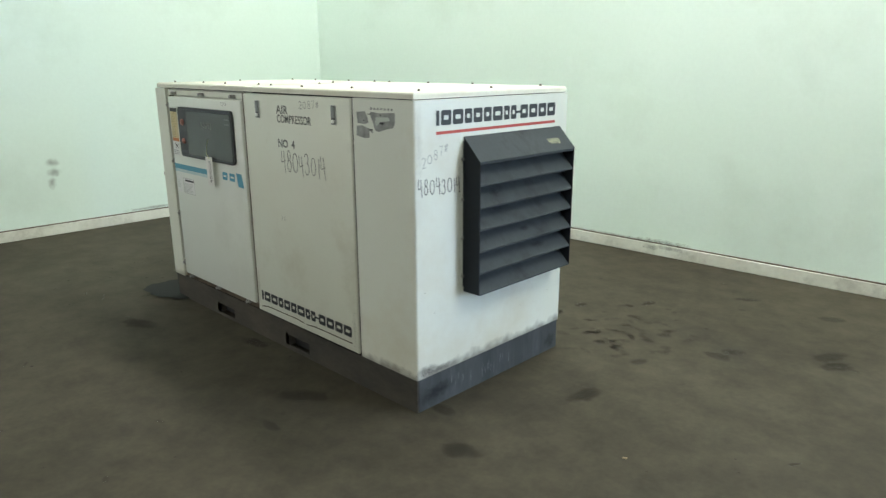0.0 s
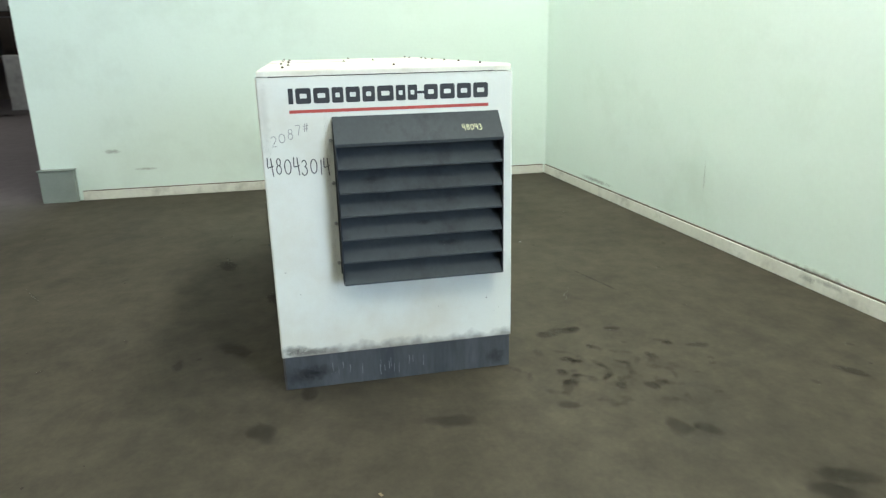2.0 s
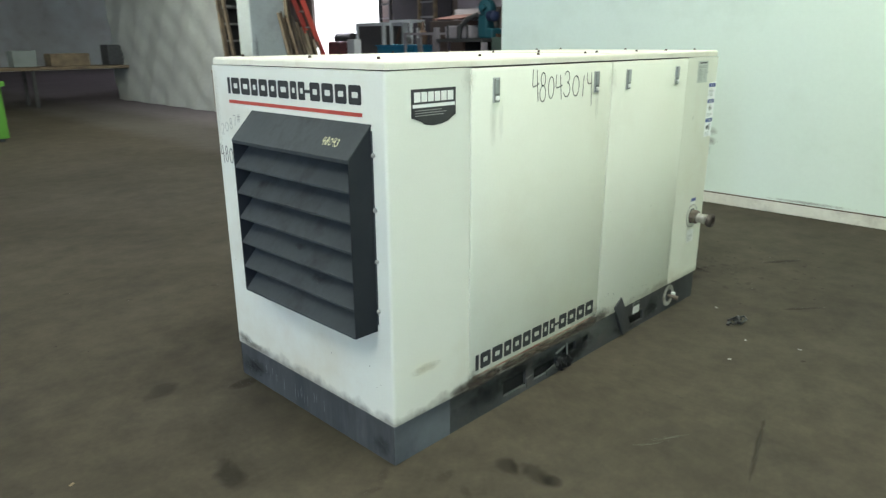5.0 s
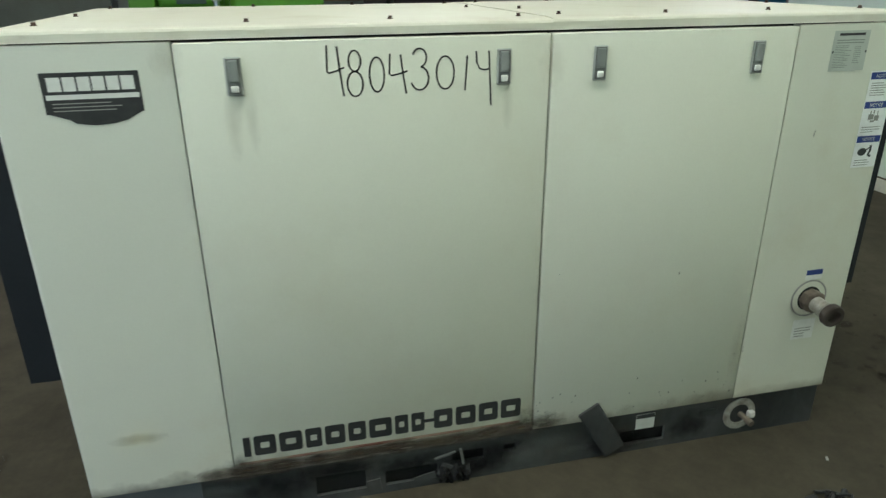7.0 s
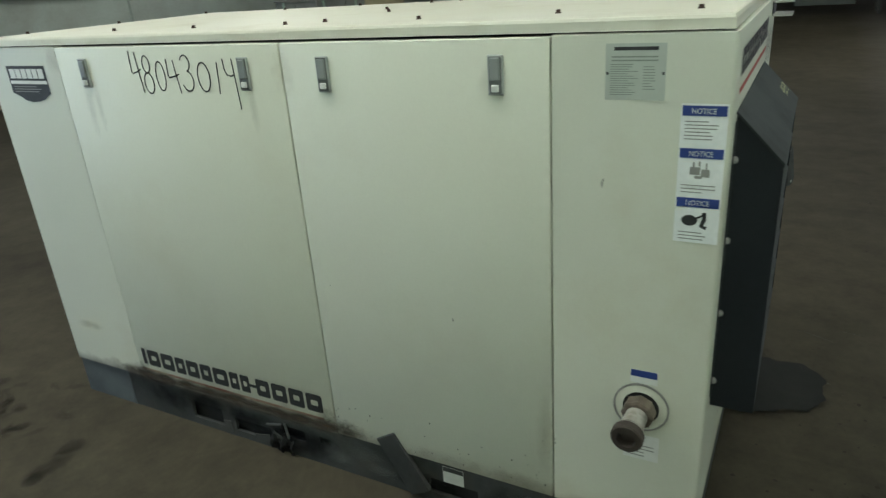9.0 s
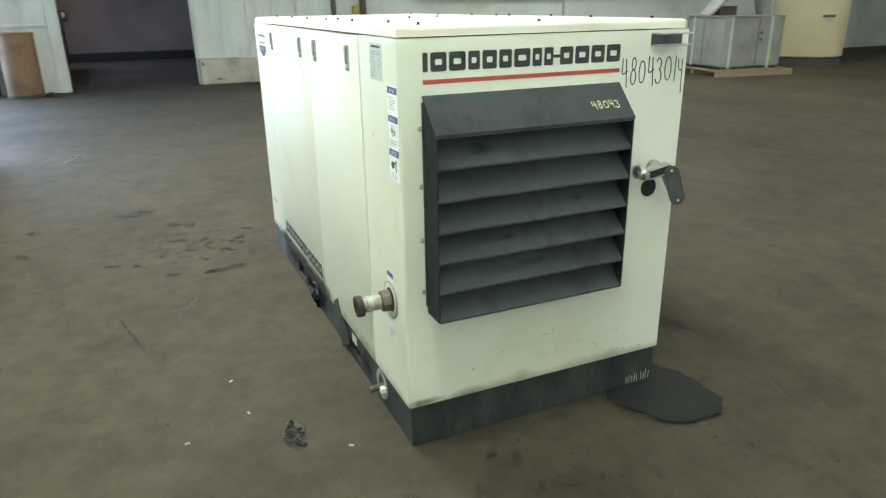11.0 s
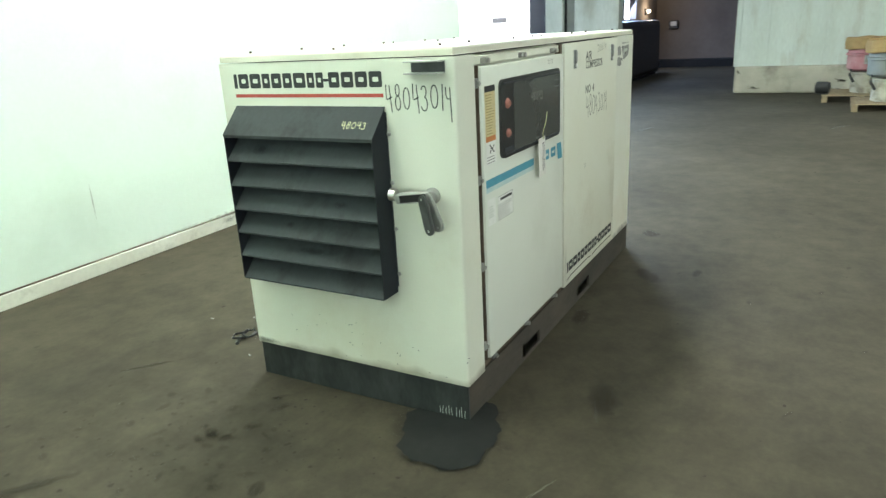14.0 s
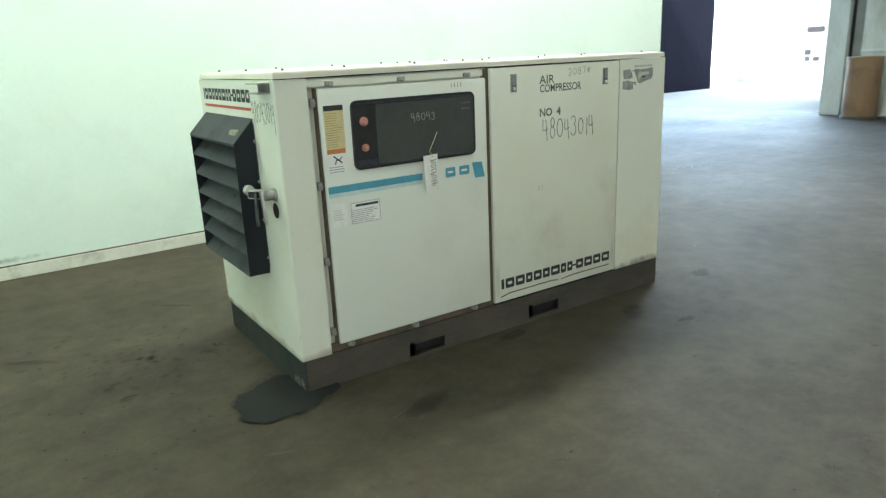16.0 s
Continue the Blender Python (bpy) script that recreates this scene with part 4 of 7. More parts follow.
def lettering(name, body, u0, v0, width, height, to3d, material, parent, label, bold=0.0):
    """Printed words in the built-in typeface, fitted to a width and height."""
    cu = bpy.data.curves.new(name, "FONT")
    cu.body, cu.size, cu.resolution_u, cu.offset = body, 1.0, 3, bold
    tmp = new("text_tmp", cu)
    me = bpy.data.meshes.new_from_object(tmp.evaluated_get(bpy.context.evaluated_depsgraph_get()))
    bpy.data.objects.remove(tmp)
    xs, ys = [v.co.x for v in me.vertices], [v.co.y for v in me.vertices]
    for v in me.vertices:
        v.co = to3d(u0 + (v.co.x - min(xs)) / (max(xs) - min(xs)) * width, v0 + (v.co.y - min(ys)) / (max(ys) - min(ys)) * height)
    bm = bmesh.new()
    bm.from_mesh(me)
    bpy.data.meshes.remove(me)
    bm.verts.ensure_lookup_table()
    left, root = set(bm.verts), None
    while left:
        stack, island = [next(v for v in bm.verts if v in left)], set()
        while stack:
            v = stack.pop()
            if v not in island:
                island.add(v)
                stack.extend(e.other_vert(v) for e in v.link_edges)
        left -= island
        order = [v for v in bm.verts if v in island]
        index = {v: k for k, v in enumerate(order)}
        piece = bpy.data.meshes.new(name if root is None else "letter")
        piece.from_pydata([v.co[:] for v in order], [], [[index[v] for v in f.verts] for f in bm.faces if f.verts[0] in island])
        piece.materials.append(material)
        if root is None:
            root = tagged(adopt(new(name, piece), parent), label)
        else:
            adopt(new("letter", piece), root)
    bm.free()
    return root


def on_front(y):
    return lambda u, v: Vector((u, y, v))


def on_back(y):
    return lambda u, v: Vector((-u, y, v))


def on_a(x):
    return lambda u, v: Vector((x, u, v))


def on_b(x):
    return lambda u, v: Vector((x, -u, v))


def flat(name, u0, u1, v0, v1, to3d, material, parent, label="", n=1):
    bm = bmesh.new()
    bm.faces.new([bm.verts.new(to3d(*p)) for p in ((u0, v0), (u1, v0), (u1, v1), (u0, v1))])
    return tagged(adopt(new(name, mesh_of(name, bm, material)), parent), label)


def block(bm, a, b, p, q, stroke, to3d):
    """A plain rounded block; with a stroke, slotted inside it."""
    def loop(x0, x1, y0, y1, r):
        pts = []
        for cx, cy, a0 in ((x1 - r, y1 - r, 0), (x0 + r, y1 - r, 90), (x0 + r, y0 + r, 180), (x1 - r, y0 + r, 270)):
            pts += [bm.verts.new(to3d(cx + r * math.cos(radians(a0 + 30 * k)), cy + r * math.sin(radians(a0 + 30 * k)))) for k in range(4)]
        return pts
    outer = loop(a, b, p, q, min(b - a, q - p) * 0.13)
    if not stroke:
        bm.faces.new(outer)
        return
    w, d = min(stroke, 0.3 * (b - a)), 1.3 * stroke
    inner = loop(a + w, b - w, p + d, q - d, min(b - a - 2 * w, q - p - 2 * d) * 0.2)
    for k in range(16):
        bm.faces.new((outer[k], outer[(k + 1) % 16], inner[(k + 1) % 16], inner[k]))


def name_bars(name, u0, u1, v0, v1, to3d, material, parent, label):
    """The maker's name as plain rounded blocks: ten, a dash, four."""
    widths = [0.3, 0.95, 1.0, 0.72, 0.9, 0.8, 1.05, 0.62, 0.62, 0.0, 0.45, 0.9, 0.98, 0.95, 1.0]
    gaps = [0.0 if 8 <= k <= 10 else 0.15 for k in range(len(widths))]
    pitch = (u1 - u0) / (sum(widths) + sum(gaps[:-1]))
    u, h, root, spans = u0, v1 - v0, None, []
    for w, gap in zip(widths, gaps):
        spans.append((u, u + w * pitch))
        u += (w + gap) * pitch
    for k in [10, *range(9), *range(11, 15)]:
        a, b = spans[k]
        p, q = (v0 + 0.40 * h, v0 + 0.58 * h) if k == 10 else (v0, v1)
        if b - a < 1e-6:
            continue
        bm = bmesh.new()
        block(bm, a, b, p, q, 0.27 * h if k not in (0, 10) else 0.0, to3d)
        if root is None:
            root = tagged(adopt(new(name, mesh_of(name, bm, material)), parent), label)
        else:
            adopt(new("name_block", mesh_of("name_block", bm, material)), root)
    return root


def print_lines(bm, u0, u1, v0, v1, rows, to3d, seed, fill=0.45):
    rnd = random.Random(seed)
    pitch = (v1 - v0) / rows
    for k in range(rows):
        va = v1 - (k + 1) * pitch + pitch * 0.25
        ub = u0 + (u1 - u0) * rnd.uniform(0.6, 1.0)
        bm.faces.new([bm.verts.new(to3d(*p)) for p in ((u0, va), (ub, va), (ub, va + pitch * fill), (u0, va + pitch * fill))])


def print_block(name, u0, u1, v0, v1, rows, to3d, material, parent, seed=1, fill=0.45):
    bm = bmesh.new()
    print_lines(bm, u0, u1, v0, v1, rows, to3d, seed, fill)
    return adopt(new(name, mesh_of(name, bm, material)), parent)


# ends: maker's name, red stripe, marker numbers
for to, u0, u1, face in ((on_a(XA + 0.001), -0.408, 0.424, "a"), (on_b(XB - 0.001), -0.457, 0.248, "b")):
    v0, v1, vs = (1.270, 1.332, 1.233) if face == "a" else (1.281, 1.336, 1.246)
    name_bars("maker_name", u0, u1, v0, v1, to, black_ink, comp, "black maker's name on the end panel")
    flat("red_stripe", u0, u1 + 0.002, vs, vs + 0.013, to, red_ink, comp, "red painted stripe")
handwriting("marker_number", "48043014", -0.515, 0.990, 0.262, 0.068, 0.0042, on_a(XA + 0.001), black_ink, comp, "black marker lot number", -0.05)
handwriting("weight_note", "2087#", -0.492, 1.103, 0.165, 0.042, 0.003, on_a(XA + 0.001), ink_faint, comp, "faint pencilled weight", 0.4)
handwriting("marker_number", "4804301t", 0.260, 1.203, 0.272, 0.088, 0.0042, on_b(XB - 0.001), black_ink, comp, "black marker lot number", 0.0, 3)
handwriting("chalk_number", "48043", 0.295, 0.008, 0.09, 0.02, 0.0024, lambda u, v: Vector((XA + 0.1012 - 0.0905 * (v + 0.02) / 0.09, u, 1.1145 + 0.097 * (v + 0.02) / 0.09)), chalk, louver_a, "yellow chalk number")
handwriting("chalk_number", "48043", 0.103, 0.008, 0.112, 0.02, 0.0024, lambda u, v: Vector((XB - 0.1012 + 0.0905 * (v + 0.02) / 0.09, -u, 1.1145 + 0.097 * (v + 0.02) / 0.09)), chalk, louver_b, "yellow chalk number")

# control door prints
fd = on_front(YD - 0.0015)
flat("blue_stripe", -1.192, -0.715, 0.890, 0.921, fd, blue_ink, cdoor, "blue painted stripe")
for a, b in ((-0.585, -0.528), (-0.505, -0.445)):
    bm = bmesh.new()
    block(bm, a, b, 0.884, 0.928, 0.013, fd)
    adopt(new("blue_block", mesh_of("blue_block", bm, blue_ink)), cdoor)
bm = bmesh.new()
bm.faces.new([bm.verts.new(fd(*p)) for p in ((-0.412, 0.860), (-0.352, 0.858), (-0.368, 0.934), (-0.428, 0.936))])
mark = new("blue_mark", mesh_of("blue_mark", bm, blue_ink))
adopt(mark, cdoor)
flat("faded_stripe", -1.192, -0.715, 0.872, 0.889, fd, pale_blue_ink, cdoor, "faded pale blue stripe")
warn = flat("warning_label", -1.184, -1.094, 1.080, 1.262, fd, yellow_label, cdoor, "yellow safety label")
flat("label_header", -1.184, -1.094, 1.240, 1.262, on_front(YD - 0.002), black_ink, warn)
flat("label_band", -1.182, -1.096, 1.060, 1.080, fd, orange_label, warn)
flat("label_foot", -1.182, -1.096, 0.976, 1.060, fd, white_label, warn)
print_block("small_print", -1.178, -1.102, 1.085, 1.235, 15, on_front(YD - 0.002), label_brown, warn, 4, 0.3)
print_block("small_print", -1.178, -1.102, 0.978, 1.010, 3, on_front(YD - 0.002), grey_ink, warn, 5, 0.3)
bm = bmesh.new()
for pts in ([(-1.155, 1.05), (-1.13, 1.03), (-1.115, 1.045)], [(-1.14, 1.035), (-1.15, 1.015)], [(-1.135, 1.035), (-1.115, 1.018)]):
    ribbon(bm, pts, 0.006, on_front(YD - 0.002))
picto = new("pictogram", mesh_of("pictogram", bm, black_ink))
adopt(picto, warn)
inst = flat("instruction_label", -1.095, -0.948, 0.742, 0.838, fd, white_label, cdoor, "white instruction label")
print_block("small_print", -1.07, -0.955, 0.812, 0.834, 1, on_front(YD - 0.002), black_ink, inst, 2, 0.5)
print_block("small_print", -1.09, -0.955, 0.75, 0.808, 7, on_front(YD - 0.002), grey_ink, inst, 6, 0.3)
bm = bmesh.new()
for pts in ([(-1.093, 0.744), (-0.95, 0.744)], [(-1.093, 0.836), (-0.95, 0.836)], [(-1.093, 0.744), (-1.093, 0.836)], [(-0.95, 0.744), (-0.95, 0.836)]):
    ribbon(bm, pts, 0.0025, on_front(YD - 0.0022))
adopt(new("label_border", mesh_of("label_border", bm, grey_ink)), inst)
pale = flat("pale_label", -1.184, -1.112, 0.742, 0.845, fd, white_label, cdoor, "faded white label")
print_block("small_print", -1.18, -1.12, 0.77, 0.82, 5, on_front(YD - 0.002), silver_label, pale, 7, 0.3)
handwriting("marker_number", "48043", -0.767, 1.165, 0.135, 0.035, 0.0035, on_front(YD - 0.0150), chalk_dim, display, "pale marker number")
tag = part("paper_tag", boxed((-0.717, -0.640, YD - 0.028, YD - 0.026, 0.838, 1.005), m=Matrix.Translation((-0.678, 0, 0.92)) @ Matrix.Rotation(radians(-3), 4, "Y") @ Matrix.Translation((0.678, 0, -0.92))), paper, cdoor, "white paper tag on a yellow string")
handwriting("tag_number", "48043014", 0.862, -0.035, 0.125, 0.03, 0.0024, lambda u, v: Vector((-0.685 - v - 0.005, YD - 0.0295, u)), black_ink, tag, "handwritten number")
bm = bmesh.new()
add_tube(bm, [(-0.672, YD - 0.03, 0.995), (-0.69, YD - 0.034, 1.025), (-0.668, YD - 0.04, 1.07), (-0.647, YD - 0.038, 1.108)], 0.0015, 6)
part("string", bm, yellow_tie, cdoor, "yellow string")
for k in range(4):
    flat("pale_mark", -0.535 + k * 0.018, -0.531 + k * 0.018, 1.298, 1.318, fd, ink_faint, cdoor)


def latch(x, y, side, parent_label="grey paddle latch"):
    """A flush paddle latch, 8 cm high."""
    s = side
    root = part("latch", boxed((x - 0.019, x + 0.019, min(y, y + s * 0.006), max(y, y + s * 0.006), 1.252, 1.340), bevel=0.003), latch_silver, comp, parent_label)
    part("latch_recess", boxed((x - 0.0145, x + 0.0145, min(y + s * 0.0055, y + s * 0.0072), max(y + s * 0.0055, y + s * 0.0072), 1.2565, 1.3365), bevel=0.0005), latch_rim, root)
    part("paddle", boxed((x - 0.012, x + 0.012, min(y + s * 0.006, y + s * 0.011), max(y + s * 0.006, y + s * 0.011), 1.284, 1.334), bevel=0.003), latch_paddle, root, "grey paddle")
    part("latch_button", boxed((x - 0.009, x + 0.009, min(y + s * 0.006, y + s * 0.013), max(y + s * 0.006, y + s * 0.013), 1.260, 1.276), bevel=0.003), white_label, root)


for x in (-0.157, 0.490):
    latch(x, YF - 0.008, -1)
for x in (0.487, -0.168, -0.430, -0.898):
    latch(x, YK + 0.003, 1)

# front access panel prints
fa = on_front(YF - 0.009)
lettering("stencil_words", "AIR", 0.014, 1.281, 0.104, 0.042, fa, stencil_ink, comp, "black stencilled words", 0.012)
lettering("stencil_words", "COMPRESSOR", 0.018, 1.238, 0.292, 0.040, fa, stencil_ink, comp, "black stencilled words", 0.012)
lettering("stencil_words", "NO  4", 0.016, 1.116, 0.146, 0.042, fa, stencil_ink, comp, "black stencilled words", 0.03)
handwriting("marker_number", "48043014", 0.035, 0.997, 0.385, 0.10, 0.004, fa, black_ink, comp, "black marker lot number", 0.0, 5)
handwriting("weight_note", "2087#", 0.215, 1.313, 0.17, 0.035, 0.003, fa, ink_faint, comp, "faint pencilled weight", 0.05)
name_bars("maker_name", -0.258, 0.556, 0.240, 0.294, fa, black_ink, comp, "black maker's name low on the panel")
for pts in ([(-0.262, 0.198), (-0.2, 0.210), (0.1, 0.212), (0.15, 0.205)], [(0.17, 0.204), (0.25, 0.212), (0.556, 0.212)], [(0.008, 0.735), (0.010, 0.760)], [(0.030, 0.736), (0.033, 0.762)]):
    bm = bmesh.new()
    ribbon(bm, pts, 0.006 if len(pts) > 2 else 0.0035, fa)
    adopt(new("scraped_line", mesh_of("scraped_line", bm, gasket if len(pts) > 2 else ink_faint)), comp)
fs = on_front(YF - 0.001)
def torn(name, pts, to3d, material, parent, label=""):
    bm = bmesh.new()
    bm.faces.new([bm.verts.new(to3d(*p)) for p in pts])
    return tagged(adopt(new(name, mesh_of(name, bm, material)), parent), label)


stk = torn("torn_sticker", ((0.735, 1.322), (0.80, 1.318), (0.892, 1.324), (0.893, 1.285), (0.882, 1.262), (0.83, 1.252), (0.79, 1.240), (0.765, 1.245), (0.752, 1.275), (0.738, 1.300)), fs, sticker_dark, comp, "torn remains of a dark sticker")
torn("sticker_patch", ((0.770, 1.300), (0.85, 1.304), (0.872, 1.290), (0.80, 1.282), (0.774, 1.262), (0.768, 1.28)), on_front(YF - 0.0015), silver_label, stk)
torn("sticker_remnant", ((0.642, 1.318), (0.70, 1.322), (0.716, 1.300), (0.722, 1.276), (0.70, 1.268), (0.648, 1.270)), fs, sticker_dark, comp)
torn("sticker_remnant", ((0.642, 1.258), (0.68, 1.262), (0.726, 1.250), (0.728, 1.212), (0.69, 1.208), (0.640, 1.216)), fs, sticker_dark, comp)

rnd = random.Random(5)
for k in range(9):
    u, v = rnd.uniform(0.655, 0.875), rnd.uniform(1.225, 1.318)
    w, h = rnd.uniform(0.008, 0.03), rnd.uniform(0.003, 0.009)
    torn("sticker_shred", ((u, v), (u + w * 0.6, v - h * 0.4), (u + w, v + h * 0.2), (u + w * 0.9, v + h), (u + w * 0.3, v + h * 0.7), (u - w * 0.1, v + h * 0.9)), on_front(YF - 0.0019), rnd.choice((black_ink, sticker_dark, silver_label)), stk)
for k in range(7):
    torn("sticker_edge", ((0.735 + 0.022 * k, 1.331), (0.747 + 0.022 * k, 1.330), (0.749 + 0.022 * k, 1.340), (0.737 + 0.022 * k, 1.341)), fs, sticker_dark, stk)

# back prints
kb = on_back(YK + 0.004)
name_bars("maker_name", -0.583, 0.253, 0.226, 0.293, kb, black_ink, comp, "black maker's name low on the panel")
flat("red_stripe", -0.600, 0.252, 0.199, 0.209, kb, red_worn, comp, "worn red stripe")
bm = bmesh.new()
for c, u0, u1, v0, v1 in (("4", -0.273, -0.232, 1.240, 1.360), ("8", -0.226, -0.189, 1.238, 1.346), ("0", -0.172, -0.136, 1.247, 1.329), ("4", -0.123, -0.078, 1.240, 1.336), ("3", -0.069, -0.026, 1.247, 1.346), ("0", -0.006, 0.039, 1.247, 1.326), ("1", 0.067, 0.073, 1.241, 1.326), ("t", 0.096, 0.136, 1.200, 1.336)):
    glyph_in_box(bm, c, u0, u1, v0, v1, 0.0042, kb)
tagged(adopt(new("marker_number", mesh_of("marker_number", bm, black_ink)), comp), "large black marker lot number")
ks = on_back(YK + 0.001)
dealer = flat("dealer_sticker", -0.897, -0.692, 1.227, 1.318, ks, black_ink, comp, "torn black and white dealer sticker")
name_u = -0.884
for w in (0.028, 0.026, 0.026, 0.026, 0.026, 0.028):
    flat("white_block", name_u, name_u + w, 1.277, 1.308, on_back(YK + 0.0015), white_label, dealer)
    name_u += w + 0.004
flat("white_band", -0.891, -0.697, 1.259, 1.270, on_back(YK + 0.0015), white_label, dealer)
print_block("small_print", -0.881, -0.706, 1.231, 1.255, 3, on_back(YK + 0.0015), grey_ink, dealer, 3, 0.3)
bm = bmesh.new()
bm.faces.new([bm.verts.new(ks(*p)) for p in ((-0.889, 1.227), (-0.85, 1.213), (-0.84, 1.205), (-0.80, 1.199), (-0.76, 1.202), (-0.73, 1.209), (-0.697, 1.227))])
torn = new("torn_edge", mesh_of("torn_edge", bm, black_ink))
adopt(torn, dealer)
plate = flat("nameplate", 1.138, 1.257, 1.247, 1.358, ks, silver_label, comp, "silver data nameplate")
print_block("nameplate_header", 1.155, 1.243, 1.342, 1.352, 1, on_back(YK + 0.0015), black_ink, plate, 2, 0.7)
print_block("small_print", 1.150, 1.243, 1.322, 1.336, 2, on_back(YK + 0.0015), plate_ink, plate, 2, 0.4)
print_block("small_print", 1.148, 1.206, 1.256, 1.320, 14, on_back(YK + 0.0015), plate_ink, plate, 9, 0.35)
print_block("small_print", 1.213, 1.238, 1.267, 1.316, 9, on_back(YK + 0.0015), plate_ink, plate, 5, 0.3)
for u in (1.140, 1.250):
    flat("plate_rivet", u, u + 0.005, 1.297, 1.303, on_back(YK + 0.0018), steel_dark, plate)
note = flat("notice_label", 1.290, 1.378, 0.953, 1.243, ks, notice_film, comp, "white and blue notice label strip")
for vt in (1.239, 1.154, 1.051):
    flat("notice_header", 1.2925, 1.3755, vt - 0.020, vt, on_back(YK + 0.0015), navy, note)
    lettering("notice_word", "NOTICE", 1.311, vt - 0.016, 0.045, 0.011, on_back(YK + 0.002), white_label, note, "white printed word")
print_block("small_print", 1.299, 1.366, 1.17, 1.212, 6, on_back(YK + 0.0015), grey_ink, note, 1, 0.3)
print_block("small_print", 1.299, 1.366, 1.06, 1.082, 3, on_back(YK + 0.0015), grey_ink, note, 2, 0.3)
print_block("small_print", 1.299, 1.366, 0.958, 0.98, 3, on_back(YK + 0.0015), grey_ink, note, 3, 0.3)
bm = bmesh.new()
for a, b, c, d in ((1.320, 1.340, 1.096, 1.112), (1.342, 1.358, 1.092, 1.108), (1.325, 1.329, 1.112, 1.122), (1.336, 1.340, 1.114, 1.124), (1.350, 1.353, 1.108, 1.121), (1.330, 1.344, 1.088, 1.094)):
    bm.faces.new([bm.verts.new(on_back(YK + 0.0015)(p[0] - 0.006, p[1] + 0.004)) for p in ((a, c), (b, c), (b, d), (a, d))])
pc = new("pictogram", mesh_of("pictogram", bm, grey_ink))
adopt(pc, note)
bm = bmesh.new()
bm.faces.new([bm.verts.new(on_back(YK + 0.0015)(*p)) for p in arc(1.320, 1.002, 0.016, 0.012, 0, 330, 11)])
ribbon(bm, [(1.329, 1.005), (1.340, 1.011), (1.346, 1.015)], 0.004, on_back(YK + 0.0015))
ribbon(bm, [(1.348, 1.021), (1.349, 1.005), (1.344, 0.991), (1.354, 0.987)], 0.008, on_back(YK + 0.0015))
pc = new("pictogram", mesh_of("pictogram", bm, black_ink))
adopt(pc, note)
small = flat("pipe_notice", 1.214, 1.277, 0.583, 0.619, ks, white_label, comp, "small notice label above the outlet")
flat("notice_header", 1.215, 1.276, 0.600, 0.618, on_back(YK + 0.0015), navy, small)
low = flat("outlet_label", 1.204, 1.289, 0.363, 0.437, ks, white_label, comp, "worn white label below the outlet")
print_block("small_print", 1.214, 1.279, 0.37, 0.41, 4, on_back(YK + 0.0015), grey_ink, low, 2, 0.3)
base_lbl = flat("base_label", 0.670, 0.739, 0.086, 0.145, on_back(YK - 0.009), white_label, comp, "white label on the base")
flat("notice_header", 0.671, 0.738, 0.128, 0.144, on_back(YK - 0.0085), steel_dark, base_lbl)

# outlet pipe on the back
C = Vector((-1.242, YK, 0.516))
bm = bmesh.new()
add_lathe(bm, [(0.043, 0.0), (0.061, 0.0), (0.061, 0.003), (0.043, 0.004)], C, 32, (0, 1, 0), True)
outlet = part("outlet_ring", bm, paint, comp, "cream escutcheon ring", True)
bm = bmesh.new()
add_lathe(bm, [(0.0615, 0.001), (0.066, 0.001), (0.066, 0.004), (0.0615, 0.004)], C, 32, (0, 1, 0), True)
part("ring_edge", bm, zinc, outlet)
# black disc, the shade inside the outlet painted flat
bm = bmesh.new()
add_lathe(bm, [(0.044, 0.002), (0.044, 0.003), (0.001, 0.0035)], C, 24, (0, 1, 0))
part("opening", bm, dark_in, outlet)
bm = bmesh.new()
add_lathe(bm, [(0.037, 0.004), (0.039, 0.008), (0.039, 0.034), (0.034, 0.038), (0.024, 0.04)], C, 8, (0.05, 1, -0.06))
part("pipe_union", bm, pipe_brown, outlet, "hexagonal pipe union")
bm = bmesh.new()
add_lathe(bm, [(0.026, 0.036), (0.026, 0.07), (0.028, 0.072), (0.028, 0.088), (0.024, 0.09), (0.024, 0.1)], C, 20, (0.05, 1, -0.06))
part("pipe_nipple", bm, pipe_grey, outlet, "galvanised nipple", True)
bm = bmesh.new()
add_lathe(bm, [(0.024, 0.098), (0.034, 0.1), (0.037, 0.104), (0.037, 0.122), (0.034, 0.126), (0.022, 0.126), (0.020, 0.108), (0.001, 0.107)], C, 24, (0.05, 1, -0.06))
part("pipe_cap", bm, pipe_dark, outlet, "rusty pipe collar", True)

# damage on the back of the base
bm = boxed((-0.578, -0.500, YK - 0.008, YK + 0.009, 0.012, 0.226), bevel=0.004, m=Matrix.Translation((-0.539, 0, 0.119)) @ Matrix.Rotation(radians(31), 4, "Y") @ Matrix.Translation((0.539, 0, -0.119)))
part("bent_bracket", bm, base_paint, comp, "bent dark steel bracket")
bm = bmesh.new()
add_lathe(bm, [(0.038, 0.0), (0.062, 0.0), (0.062, 0.004), (0.038, 0.005)], (-1.067, YK - 0.01, 0.085), 24, (0, 1, 0), True)
ring = part("drain_ring", bm, pipe_grey, comp, "worn round drain plate", True)
bm = bmesh.new()
add_cyl(bm, (-1.072, YK - 0.02, 0.082), (-1.077, YK + 0.02, 0.079), 0.01)
add_cyl(bm, (-1.077, YK + 0.02, 0.079), (-1.08, YK + 0.045, 0.076), 0.012)
part("drain_pipe", bm, pipe_brown, ring, "short rusty drain pipe")
